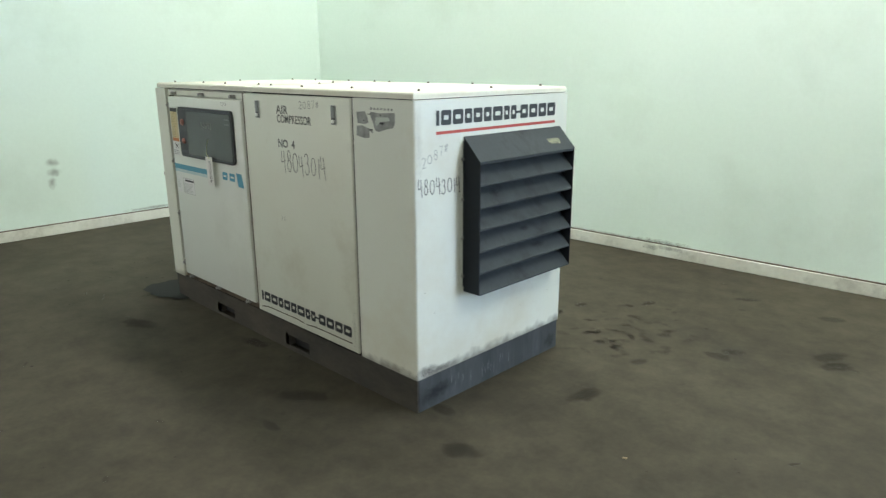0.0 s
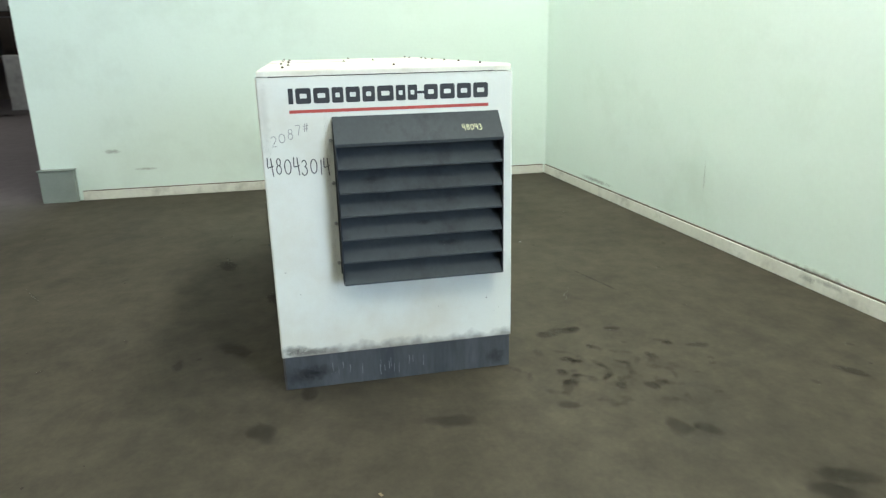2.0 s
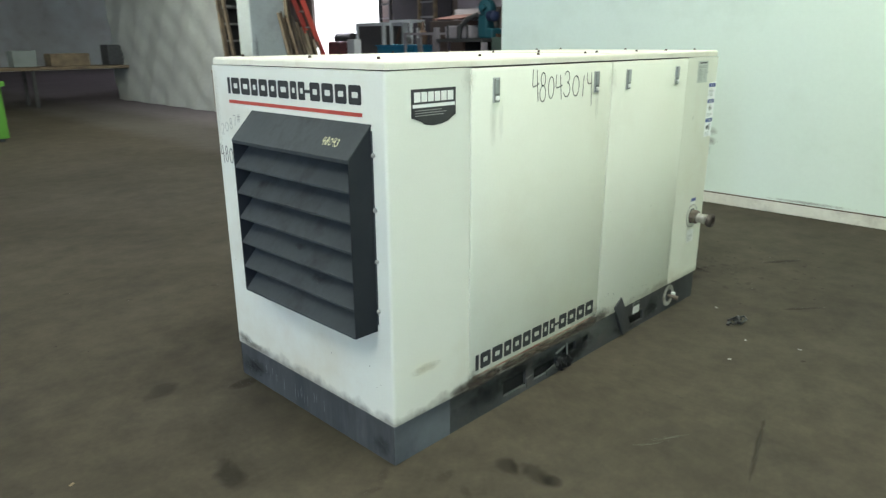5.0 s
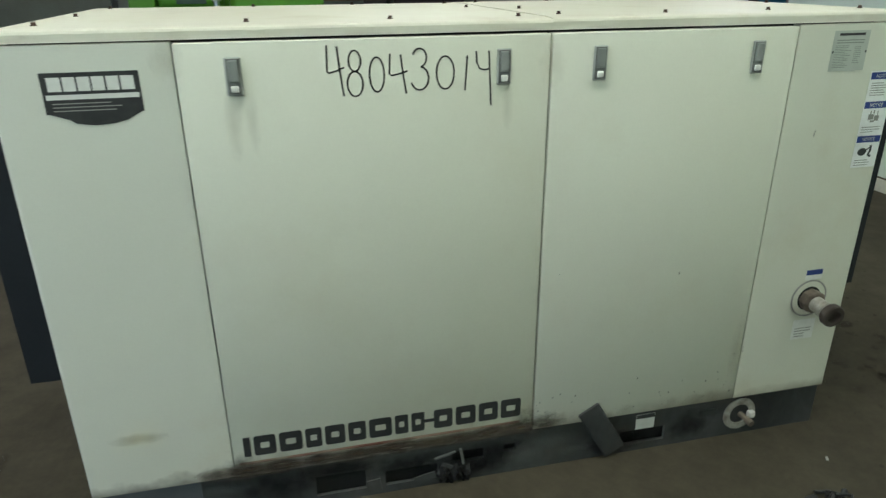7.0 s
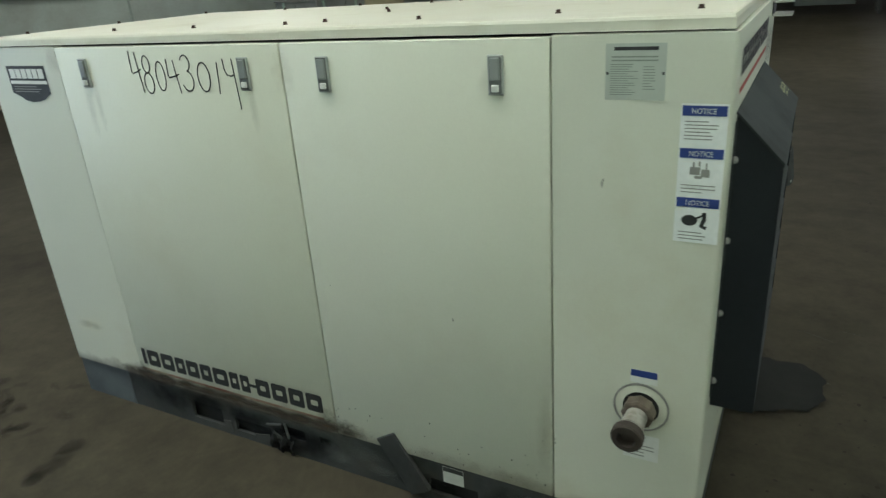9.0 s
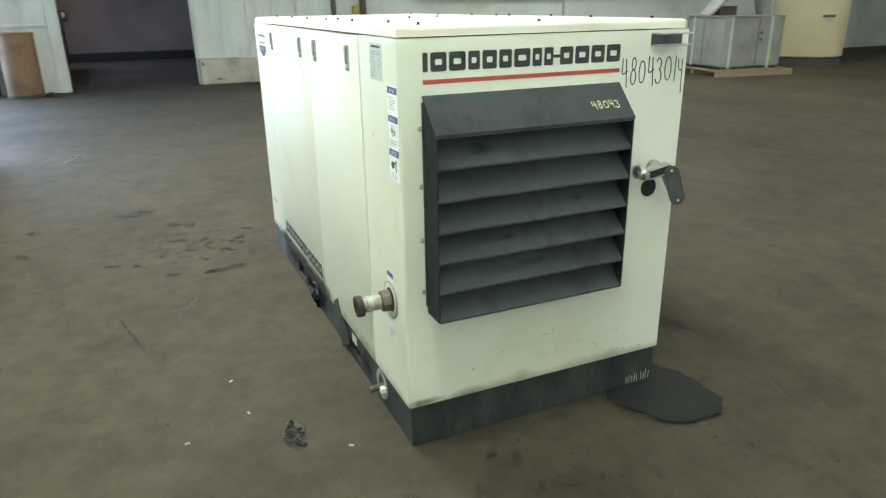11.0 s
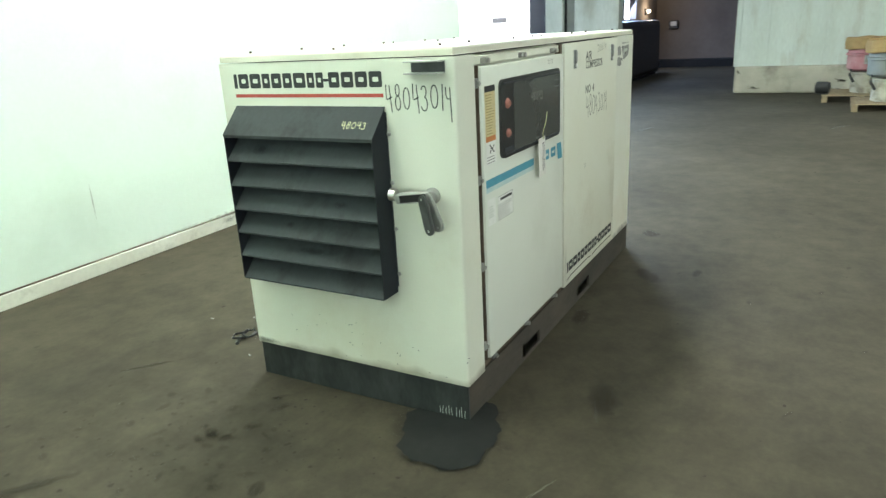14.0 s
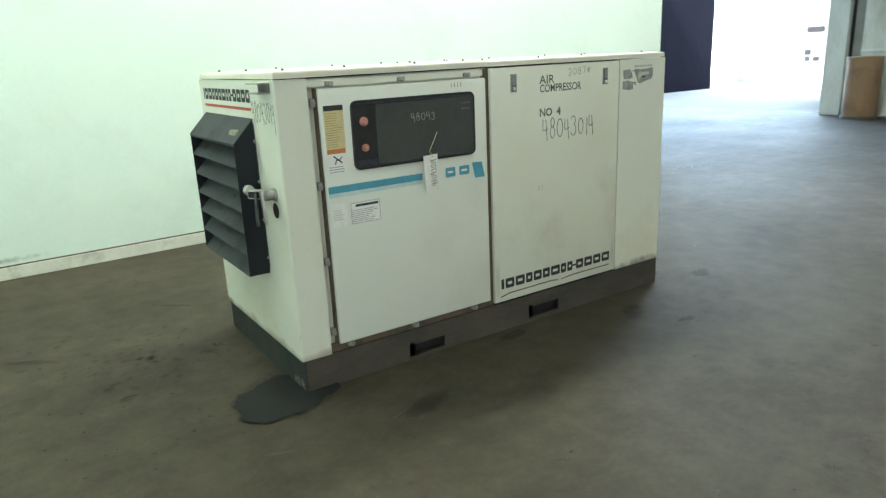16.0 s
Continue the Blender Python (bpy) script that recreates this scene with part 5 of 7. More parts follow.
bm = boxed((-1.118, -1.095, YK - 0.008, YK + 0.012, 0.072, 0.095), bevel=0.004)
part("white_cap", bm, white_label, ring)
for x0, x1, z0, z1, a in ((0.018, 0.088, 0.022, 0.048, 12), (0.193, 0.233, 0.012, 0.06, 8), (-0.032, 0.008, 0.03, 0.075, -28)):
    cx, cz = (x0 + x1) / 2, (z0 + z1) / 2
    part("bent_plate", boxed((x0, x1, YK - 0.0095, YK - 0.006, z0, z1), bevel=0.001, m=Matrix.Translation((cx, 0, cz)) @ Matrix.Rotation(radians(a), 4, "Y") @ Matrix.Translation((-cx, 0, -cz))), base_paint, comp)
bm = bmesh.new()
NF, MF = 16, 6
grid = [[bm.verts.new((0.008 - 0.10 * u / NF, YK - 0.006 + 0.018 * math.sin(math.pi * v / MF) * (0.5 + 0.5 * math.sin(u * 0.9)) + 0.006 * math.sin(u * 2.1 + v * 1.7), 0.004 + 0.06 * v / MF + 0.008 * math.sin(u * 0.8))) for v in range(MF + 1)] for u in range(NF + 1)]
for u in range(NF):
    for v in range(MF):
        bm.faces.new((grid[u][v], grid[u + 1][v], grid[u + 1][v + 1], grid[u][v + 1]))
part("crumpled_flap", bm, bent_metal, comp, "crumpled dark sheet metal flap", True)
part("torn_strip", boxed((-0.004, 0.004, YK - 0.009, YK - 0.003, -0.03, 0.03), bevel=0.001, m=Matrix.Translation((-0.067, 0, 0.097)) @ Matrix.Rotation(radians(9), 4, "Y")), latch_rim, comp, "pale torn metal strip in the hole")
part("torn_strip", boxed((-0.035, 0.035, YK - 0.009, YK - 0.002, -0.003, 0.003), bevel=0.001, m=Matrix.Translation((-0.012, 0, 0.111)) @ Matrix.Rotation(radians(14), 4, "Y")), latch_rim, comp, "pale torn metal strip in the hole")
for x, z, w, h in ((0.50, 0.09, 0.09, 0.05), (0.31, 0.12, 0.12, 0.025), (0.10, 0.10, 0.13, 0.03), (-0.03, 0.05, 0.09, 0.04), (-0.17, 0.075, 0.09, 0.05), (-0.62, 0.05, 0.10, 0.035), (-0.88, 0.07, 0.07, 0.05)):
    smudge("soot_patch", x, YK - 0.0094, z, w, h, (0, 1, 0), rail_soot, comp)
for x, z, w, h in ((-0.36, 0.10, 0.09, 0.03), (-0.28, 0.06, 0.06, 0.035), (0.66, 0.11, 0.07, 0.02), (-0.45, 0.05, 0.05, 0.02), (-0.95, 0.11, 0.04, 0.015)):
    smudge("pale_scuff", x, YK - 0.0091, z, w, h, (0, 1, 0), rail_scuff, comp)
part("corner_wrap", boxed((0.715, XA - 0.0065, YK - 0.0105, YK - 0.0075, 0.001, ZB - 0.002), bevel=0.001), base_wrap, comp, "blue-grey end of the base rail")
rnd = random.Random(17)
bm = bmesh.new()
for k in range(16):
    u, v = rnd.uniform(-0.5, 0.24), rnd.uniform(0.162, 0.192)
    d = rnd.uniform(0.006, 0.022)
    ribbon(bm, [(u, v), (u + d, v + rnd.uniform(-0.001, 0.001)), (u + 1.7 * d, v + rnd.uniform(-0.0015, 0.0015))], rnd.uniform(0.0007, 0.0018), on_back(YK + 0.0050))
tagged(adopt(new("pale_scratches", mesh_of("pale_scratches", bm, scuff)), comp), "pale scratches along the scraped panel edge", kind="stuff")
part("scraped_edge", boxed((-0.29, 0.6, YK - 0.0095, YK - 0.004, ZB - 0.006, ZB + 0.012), bevel=0.002), scuff, comp)

# fittings on end B
hook = part("cable_hook", boxed((XB - 0.004, XB - 0.001, -0.502, -0.372, 1.326, 1.366)), steel_dark, comp, "grey folded cable hook")
for z in (1.365, 1.327):
    part("hook_lip", boxed((XB - 0.055, XB - 0.003, -0.503, -0.371, z - 0.0025, z + 0.0025), bevel=0.001), zinc, hook)
# black disc laid on the panel, the hole's shade in its colour
bm = bmesh.new()
add_lathe(bm, [(0.034, 0), (0.034, 0.0012), (0.001, 0.0014)], (XB, -0.417, 0.831), 28, (-1, 0, 0))
hole = part("cable_hole", bm, dark_in, comp, "flat black disc for a round cable hole")
bm = bmesh.new()
add_lathe(bm, [(0.03, 0), (0.03, 0.008), (0.021, 0.012), (0.02, 0.06)], (XB, -0.428, 0.903), 20, (-1, 0, 0))
cond = part("conduit_fitting", bm, zinc, comp, "cast conduit fitting with an open cover", True)
bm = boxed((-0.02, 0.02, -0.068, 0.068, -0.02, 0.02), bevel=0.012, m=Matrix.Translation((XB - 0.062, -0.385, 0.908)) @ Matrix.Rotation(radians(-6), 4, "X") @ Matrix.Rotation(radians(8), 4, "Z"))
part("conduit_body", bm, zinc, cond, "cast conduit body", True)
CONDUIT = Matrix.Translation((XB - 0.062, -0.385, 0.908)) @ Matrix.Rotation(radians(-6), 4, "X") @ Matrix.Rotation(radians(8), 4, "Z")
# dark plate on the body paints the shade inside it
part("conduit_opening", boxed((-0.0215, -0.0195, -0.054, 0.046, -0.013, 0.013), bevel=0.0008, m=CONDUIT), dark_in, cond, "flat dark inlay for the open inside of the conduit body")
part("opening_lip", boxed((-0.0235, -0.0196, -0.058, 0.05, 0.0132, 0.0165), (-0.0235, -0.0196, -0.058, 0.05, -0.0165, -0.0132), bevel=0.001, m=CONDUIT), zinc, cond)
bm = bmesh.new()
add_lathe(bm, [(0.016, 0), (0.0225, 0.003), (0.0225, 0.026), (0.017, 0.029), (0.015, 0.029), (0.013, 0.01), (0.001, 0.01)], (XB - 0.071, -0.322, 0.914), 18, (-0.12, 1, 0.1))
part("conduit_hub", bm, chrome, cond, "bright threaded hub", True)
for dx, swing, turn, material in ((-0.084, 17, 24, cover_grey), (-0.058, 27, 12, zinc)):
    m = Matrix.Translation((XB + dx, -0.437, 0.912)) @ Matrix.Rotation(radians(-turn), 4, "Z") @ Matrix.Rotation(radians(-swing), 4, "X") @ Matrix.Translation((0, 0, -0.058))
    bm = bmesh.new()
    for depth, grow in ((-0.007, 0.0), (-0.010, -0.005)):
        ends = [(0.026 + grow) * math.cos(math.pi * k / 8) for k in range(9)]
        add_poly(bm, [m @ Vector((0 if grow == 0 else -0.007, y, s * 0.046 + s * (0.026 + grow) * math.sin(math.pi * k / 8))) for s in (1, -1) for k, y in enumerate(ends if s == 1 else [-e for e in ends])], m.to_3x3() @ Vector((depth if grow == 0 else -0.003, 0, 0)))
    part("conduit_cover", bm, material, cond, "cast cover plate hanging by one screw")
    for z in (0.056, -0.056):
        bm = bmesh.new()
        add_lathe(bm, [(0.005, 0), (0.005, 0.003), (0.0005, 0.004)], m @ Vector((-0.007, 0, z)), 8, m.to_3x3() @ Vector((-1, 0, 0)))
        part("cover_screw", bm, chrome, cond)


# grime, rust and chips on the panels, and a painted shadow beside the hood
random.seed(31)
for x, z, w, h, m in ((-0.27, 0.20, 0.05, 0.045, soot_mat), (-0.33, 0.19, 0.05, 0.035, soot_mat), (-0.42, 0.19, 0.09, 0.02, rust_shade_mat), (-0.72, 0.185, 0.16, 0.02, rust_shade_mat), (-0.93, 0.185, 0.08, 0.025, rust_shade_mat), (0.60, 0.19, 0.04, 0.04, soot_mat), (0.66, 0.18, 0.05, 0.02, soot_mat), (0.455, 1.19, 0.012, 0.06, rust_shade_mat), (0.50, 1.18, 0.015, 0.07, rust_shade_mat), (-0.18, 1.20, 0.012, 0.05, rust_shade_mat), (0.63, 1.34, 0.03, 0.04, rust_shade_mat), (-0.30, 1.30, 0.03, 0.05, rust_shade_mat), (0.85, 0.34, 0.06, 0.015, yellow_smear), (-1.0, 0.36, 0.02, 0.1, rust_shade_mat)):
    smudge("grime_shade_patch", x, YK + 0.0042, z, w, h, (0, 1, 0), m, comp)
for k in range(9):
    smudge("grime_shade_patch", 0.58 - 0.105 * k, YK + 0.0046 + 0.00002 * k, 0.181 - 0.0015 * (k % 2), 0.115, 0.021, (0, 1, 0), brown_grime, comp)
# the two tall strips at -0.265 paint the hood's yellowish shadow
for y, z, w, h, m in ((-0.48, 0.195, 0.05, 0.02, soot_mat), (-0.40, 0.18, 0.08, 0.015, soot_mat), (-0.265, 1.0, 0.012, 0.2, rust_shade_mat), (-0.265, 0.62, 0.012, 0.12, rust_shade_mat), (-0.51, 1.20, 0.02, 0.15, rust_shade_mat)):
    smudge("grime_shade_patch", XA + 0.0012, y, z, w, h, (1, 0, 0), m, comp)
for y, z, w, h, m in ((0.47, 0.175, 0.06, 0.012, soot_mat), (0.30, 0.172, 0.08, 0.010, rust_shade_mat)):
    smudge("grime_shade_patch", XB - 0.0012, y, z, w, h, (-1, 0, 0), m, comp)
for x, z, w, h, m in ((0.58, 0.3, 0.012, 0.08, rust_shade_mat), (-0.28, 0.3, 0.012, 0.08, rust_shade_mat), (0.9, 0.185, 0.08, 0.015, rust_shade_mat), (-1.31, 0.185, 0.05, 0.015, rust_shade_mat)):
    smudge("grime_shade_patch", x, YF - 0.0092 if x < 0.6 and x > -0.3 else YF - 0.0012, z, w, h, (0, -1, 0), m, comp)


# soot on the slats
for side, xp, marks in ((-1, XB, ((0.30, 5, 0.035, 0.02), (-0.06, 3, 0.03, 0.012), (0.10, 1, 0.05, 0.012), (0.20, 2, 0.02, 0.012))), (1, XA, ((-0.10, 4, 0.03, 0.015), (0.22, 1, 0.04, 0.015), (0.12, 2, 0.03, 0.012)))):
    for y, k, w, h in marks:
        zb = 0.516 + k * (1.112 - 0.516) / 6
        smudge("soot_smear", xp + side * 0.0640, y, zb + 0.0420, w, h, (side, 0, 1), slat_soot, comp, 0)


def chips(name, count, pick, to3d, material, parent):
    """A scatter of paint chips too small to pick apart."""
    bm = bmesh.new()
    for _ in range(count):
        u, v = pick()
        r = random.uniform(0.0010, 0.0028)
        bm.faces.new([bm.verts.new(to3d(u + r * random.uniform(0.6, 1.2) * math.cos(a), v + r * random.uniform(0.6, 1.5) * math.sin(a))) for a in (2 * math.pi * k / 6 for k in range(6))])
    return tagged(adopt(new(name, mesh_of(name, bm, material)), parent), "scattered dark paint chips", kind="stuff")


chips("paint_chips", 32, lambda: (random.gauss(0.1, 0.25), random.uniform(0.17, 0.36) ** 1.0), on_b(XB - 0.0016), black_ink, comp)
chips("paint_chips", 34, lambda: (random.uniform(0.3, 1.0), 0.17 + abs(random.gauss(0, 0.09))), on_back(YK + 0.0045), black_ink, comp)
chips("paint_chips", 12, lambda: (random.uniform(-0.5, 0.5), random.uniform(0.25, 0.9)), on_a(XA + 0.0016), rusty, comp)
bm = bmesh.new()
for k in range(9):
    u = 0.40 + 0.014 * k + random.uniform(-0.004, 0.004)
    ribbon(bm, [(u, 0.015), (u + random.uniform(-0.003, 0.003), 0.03), (u + random.uniform(-0.004, 0.004), random.uniform(0.04, 0.065))], 0.003, on_b(XB + 0.0072))
tagged(adopt(new("paint_drips", mesh_of("paint_drips", bm, silver_label)), comp), "pale drips on the base", kind="stuff")

bm = bmesh.new()
for k in range(15):
    u = (-0.29, -0.12, -0.02, 0.05)[k % 4] + random.uniform(-0.06, 0.06)
    v = random.uniform(0.07, 0.115)
    ribbon(bm, [(u, v), (u + random.uniform(-0.002, 0.002), v - 0.02), (u + random.uniform(-0.003, 0.003), v - random.uniform(0.03, 0.055))], random.uniform(0.0015, 0.004), on_a(XA - 0.0032))
tagged(adopt(new("rub_marks", mesh_of("rub_marks", bm, base_rub)), comp), "pale upright rub marks on the base", kind="stuff")
for y, z, w, h in ((-0.45, 0.062, 0.075, 0.036), (-0.37, 0.075, 0.07, 0.030), (0.46, 0.055, 0.04, 0.035)):
    smudge("dark_patch", XA - 0.0034, y, z, w, h, (1, 0, 0), slat_soot, comp)
for x, z, w, h in ((-0.748, 0.661, 0.003, 0.005), (-1.136, 1.068, 0.003, 0.009), (-1.139, 1.075, 0.002, 0.004), (-1.027, 0.358, 0.003, 0.003), (-1.027, 0.345, 0.003, 0.003), (-0.355, 0.70, 0.002, 0.002)):
    smudge("paint_chip", x, YK + (0.0042 if x > -1.02 else 0.0012), z, w, h, (0, 1, 0), soot_mat, comp)

# outdoor ground, a thin slab over the sheet
# near-white bluish tone paints the daylight glare on the yard
structure("pavement", [(XE + 0.26, 60, 3.62, 40, -0.1, 0.004), (-60, -24.25, -60, -10, -0.1, 0.004)], mat("glare_concrete_yard", (0.78, 0.81, 0.85), 0.8, color2=(0.72, 0.74, 0.77), scale=0.4, amount=0.6), "concrete yard outside, daylight glare put into its pale colour", "pavement")
# glowing sheets added outdoors in place of real daylight in the openings
structure("backdrop_east", [(24, 24.1, 3.7, 40, 0.0, 12)], glow_material("daylight_sheet", (0.86, 0.93, 1.0), 7.0), "glowing sheet for blown-out daylight beyond the dock door", "backdrop")
structure("backdrop_west", [(-32.1, -32, -60, -12, 0.0, 12)], glow_material("daylight_sheet_west", (0.95, 0.95, 1.0), 3.0), "glowing sheet for blown-out daylight beyond the far doorway", "backdrop")
structure("wall_south_near", [(-2.2, XE, -23.0, -22.8, 0, TOP)], pale_wall, "pale painted wall behind the machines", "wall")

# white box added to carry the grey plates; their own support is unseen
container = thing("plate_backing", (22.6, 10.0, 0), "added white box behind small grey plates outdoors", "container")
part("container_body", boxed((21.5, 24.0, 8.3, 12.4, 0.005, 3.2), bevel=0.02), white_out, container)
for y0, y1, z0, z1 in ((9.26, 9.84, 1.65, 1.82), (9.66, 9.86, 0.92, 1.08), (9.68, 9.84, 0.71, 0.86), (9.36, 9.56, 0.71, 0.84)):
    part("plate", boxed((21.46, 21.499, y0, y1, z0, z1), bevel=0.004), sign_grey, container)

# housings added over the bays for the assumed ceiling lights
def assumed_ceiling_light(x, y):
    root = thing("assumed_ceiling_light", (x, y, TOP), "assumed white strip light housing under the unseen ceiling", "light", "strip lights")
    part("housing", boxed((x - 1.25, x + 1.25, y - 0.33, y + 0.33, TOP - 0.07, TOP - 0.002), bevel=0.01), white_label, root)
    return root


first_light = assumed_ceiling_light(-2.3, 1.4)
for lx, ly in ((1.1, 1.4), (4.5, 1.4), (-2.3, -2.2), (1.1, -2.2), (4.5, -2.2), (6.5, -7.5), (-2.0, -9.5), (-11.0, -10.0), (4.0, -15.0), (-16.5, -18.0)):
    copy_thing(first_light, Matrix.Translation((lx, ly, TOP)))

# box at the free end of the partition
guard = thing("corner_box", (-3.82, -2.86, 0), "small grey metal box at the foot of the partition", "box")
part("box_body", boxed((-3.849, -3.775, -3.04, -2.70, 0.0, 0.33), bevel=0.006), grey_cab, guard)
part("box_lid", boxed((-3.86, -3.765, -3.05, -2.69, 0.331, 0.345), bevel=0.004), grey_cab, guard)


def pallet(x, y, z=0.0, turn=0.0, w=1.2, d=1.0, group="pallets"):
    """A wooden pallet whose middle stands at (x, y)."""
    root = thing("pallet", (x, y, z), "worn wooden shipping pallet on the floor", "pallet", group)
    m = Matrix.Translation((x, y, z)) @ Matrix.Rotation(radians(turn), 4, "Z")
    for k in range(3):
        xx = -w / 2 + 0.05 + k * (w - 0.1) / 2
        part("runner", boxed((xx - 0.04, xx + 0.04, -d / 2, d / 2, 0.0, 0.1), m=m), oak, root)
    for k in range(6):
        yy = -d / 2 + 0.07 + k * (d - 0.14) / 5
        part("board", boxed((-w / 2, w / 2, yy - 0.055, yy + 0.055, 0.101, 0.12), m=m), oak, root)
    return root


def plank(x0, y0, x1, y1, h, w=0.14, t=0.04, group="leaning planks", name="plank", material=old_wood):
    a, b = Vector((x0, y0, 0.0)), Vector((x1, y1, h))
    d = b - a
    m = Matrix.Translation(a) @ d.to_track_quat("Z", "Y").to_matrix().to_4x4()
    bm = boxed((-w / 2, w / 2, -t / 2, t / 2, 0.012, d.length), bevel=0.004, m=m)
    return solo(name, bm, material, "rough weathered plank leaning on a column", "plank", group=group)


# ---- storage corner to the south-west ----
column = solo("wall_column", boxed((-5.50, -4.69, -10.3, -9.85, 0, TOP), bevel=0.03), column_mat, "thick white painted building column, chipped at the foot", "column", "structure")
smudge("column_chip", -5.02, -9.846, 0.17, 0.07, 0.06, (0, 1, 0), soot_mat, column)
smudge("column_chip", -5.30, -9.846, 0.62, 0.03, 0.03, (0, 1, 0), soot_mat, column)
smudge("column_chip", -5.10, -9.846, 0.85, 0.1, 0.06, (0, 1, 0), wall_smudge, column)
smudge("column_chip", -4.80, -9.846, 1.3, 0.03, 0.25, (0, 1, 0), wall_smudge, column)


def fibre_drum(x, y, wide=1.0, high=1.0, board=fibre):
    root = thing("fibre_drum", (x, y, 0), "brown fibreboard drum with a metal rim", "drum", "fibre drums")
    bm = bmesh.new()
    add_lathe(bm, [(r * wide, z * high) for r, z in ((0.33, 0.03), (0.335, 0.05), (0.335, 0.92), (0.33, 0.93))], (x, y, 0), 28)
    part("shell", bm, board, root, smooth=True)
    for z in (0.0, 0.915):
        bm = bmesh.new()
        add_lathe(bm, [(r * wide, z * high + d) for r, d in ((0.33, 0), (0.345, 0), (0.348, 0.02), (0.345, 0.05), (0.33, 0.05))], (x, y, 0), 28)
        part("rim", bm, steel_dark if z == 0 else board, root, smooth=True)
    bm = bmesh.new()
    add_lathe(bm, [(r * wide, 0.915 * high + d) for r, d in ((0.335, 0.04), (0.335, 0.046), (0.3, 0.05), (0.001, 0.051))], (x, y, 0), 28)
    part("lid", bm, board, root)
    return root


fibre_drum(-4.335, -10.10, board=fibre_dark)
fibre_drum(10.98, 3.0, 0.86, 1.14)
random.seed(4)
for k in range(21):
    f = min(1.0, max(0.0, k / 20 + random.uniform(-0.02, 0.02)))
    d = (0.0, 0.2, 0.09)[k % 3]
    x0, y0 = -5.58 - 0.56 * f + 0.6 * d, -9.79 + 0.54 * f + 0.8 * d
    tall = 3.4 if f < 0.14 else (1.98 - 0.85 * max(0.0, f - 0.45)) * random.uniform(0.94, 1.03)
    lx, ly = (0.05, -0.02) if f < 0.14 else (0.175 + random.uniform(-0.018, 0.018), -0.13 + random.uniform(-0.018, 0.018))
    plank(x0, y0, x0 + lx * tall, max(y0 + ly * tall, -9.82), tall, random.choice((0.07, 0.09, 0.11, 0.14)), random.choice((0.025, 0.04, 0.05)), material=(fresh_wood, dark_wood, old_wood, oak, dark_wood)[(k * 7) % 5])
lean = thing("pallet", (-5.86, -9.82, 0), "grey-brown pallet leaning among the planks", "pallet", "pallets")
LEANING = Matrix.Translation((-5.86, -9.82, 0.02)) @ Matrix.Rotation(radians(-44), 4, "Z") @ Matrix.Rotation(radians(-9), 4, "X")
for x in (-0.33, 0.0, 0.33):
    part("runner", boxed((x - 0.03, x + 0.03, -0.09, 0.0, 0.0, 1.2), m=LEANING), oak, lean)
for k in range(7):
    part("board", boxed((-0.38, 0.38, 0.001, 0.02, 0.02 + 0.18 * k, 0.11 + 0.18 * k), m=LEANING), fresh_wood, lean)
plank(-4.86, -10.95, -4.72, -11.15, 3.0, 0.16)
plank(-4.98, -10.80, -4.78, -11.05, 2.8, 0.12)

ladder = thing("ladder", (-6.40, -9.36, 0), "red fibreglass ladder leaning beside the planks", "ladder")
la, lb = Vector((-6.40, -9.36, 0)), Vector((-5.36, -9.86, 3.3))
ldir = (lb - la).normalized()
lside = Vector((0.05, 1.0, 0)).normalized()
for s in (-0.15, 0.15):
    o = la + lside * s
    m = Matrix.Translation(o) @ ldir.to_track_quat("Z", "Y").to_matrix().to_4x4()
    part("rail", boxed((-0.05, 0.05, -0.045, 0.045, 0.03, 3.7), bevel=0.004, m=m), ladder_red, ladder)
    part("foot", boxed((-0.05, 0.05, -0.03, 0.03, 0.0, 0.06), m=Matrix.Translation(o)), zinc, ladder)
for k in range(10):
    p = la + ldir * (0.3 + 0.31 * k)
    bm = bmesh.new()
    add_cyl(bm, p - lside * 0.15, p + lside * 0.15, 0.015, seg=8)
    part("rung", bm, zinc, ladder)

bm = bmesh.new()
NU, NV = 60, 30
grid = [[bm.verts.new((-4.86 + 0.03 * math.sin(u * 0.5 + v * 0.45) + 0.03 * abs(math.sin(u * 0.31 - v * 0.5)) + 0.014 * math.sin(u * 1.3 + v * 1.1), -11.12 - 6.0 * u / NU, 0.03 + 3.9 * v / NV)) for v in range(NV + 1)] for u in range(NU + 1)]
for u in range(NU):
    for v in range(NV):
        bm.faces.new((grid[u][v], grid[u + 1][v], grid[u + 1][v + 1], grid[u][v + 1]))
geo = bmesh.ops.extrude_face_region(bm, geom=list(bm.faces))
bmesh.ops.translate(bm, vec=(-0.01, 0, 0), verts=[g for g in geo["geom"] if isinstance(g, bmesh.types.BMVert)])
tarp = solo("tarp", bm, tarp_mat, "grey wrinkled tarpaulin hung as a curtain", "tarp", smooth=True)

# ---- machines along the far west side ----
def frame_boxes(x0, x1, y0, y1, z0, z1, t):
    """The twelve edges of a box as bars."""
    out = []
    for x in (x0, x1 - t):
        for y in (y0, y1 - t):
            out.append((x, x + t, y, y + t, z0, z1))
    for z in (z0, z1 - t):
        for x in (x0, x1 - t):
            out.append((x, x + t, y0 + t, y1 - t, z, z + t))
        for y in (y0, y1 - t):
            out.append((x0 + t, x1 - t, y, y + t, z, z + t))
    return out


cabin = thing("glazed_booth", (-20.5, -24.6, 0), "white framed machine booth with dark panels", "booth")
for b in frame_boxes(-21.6, -20.0, -25.8, -23.7, 0.06, 2.35, 0.15):
    part("frame_bar", boxed(b), white_frame, cabin)
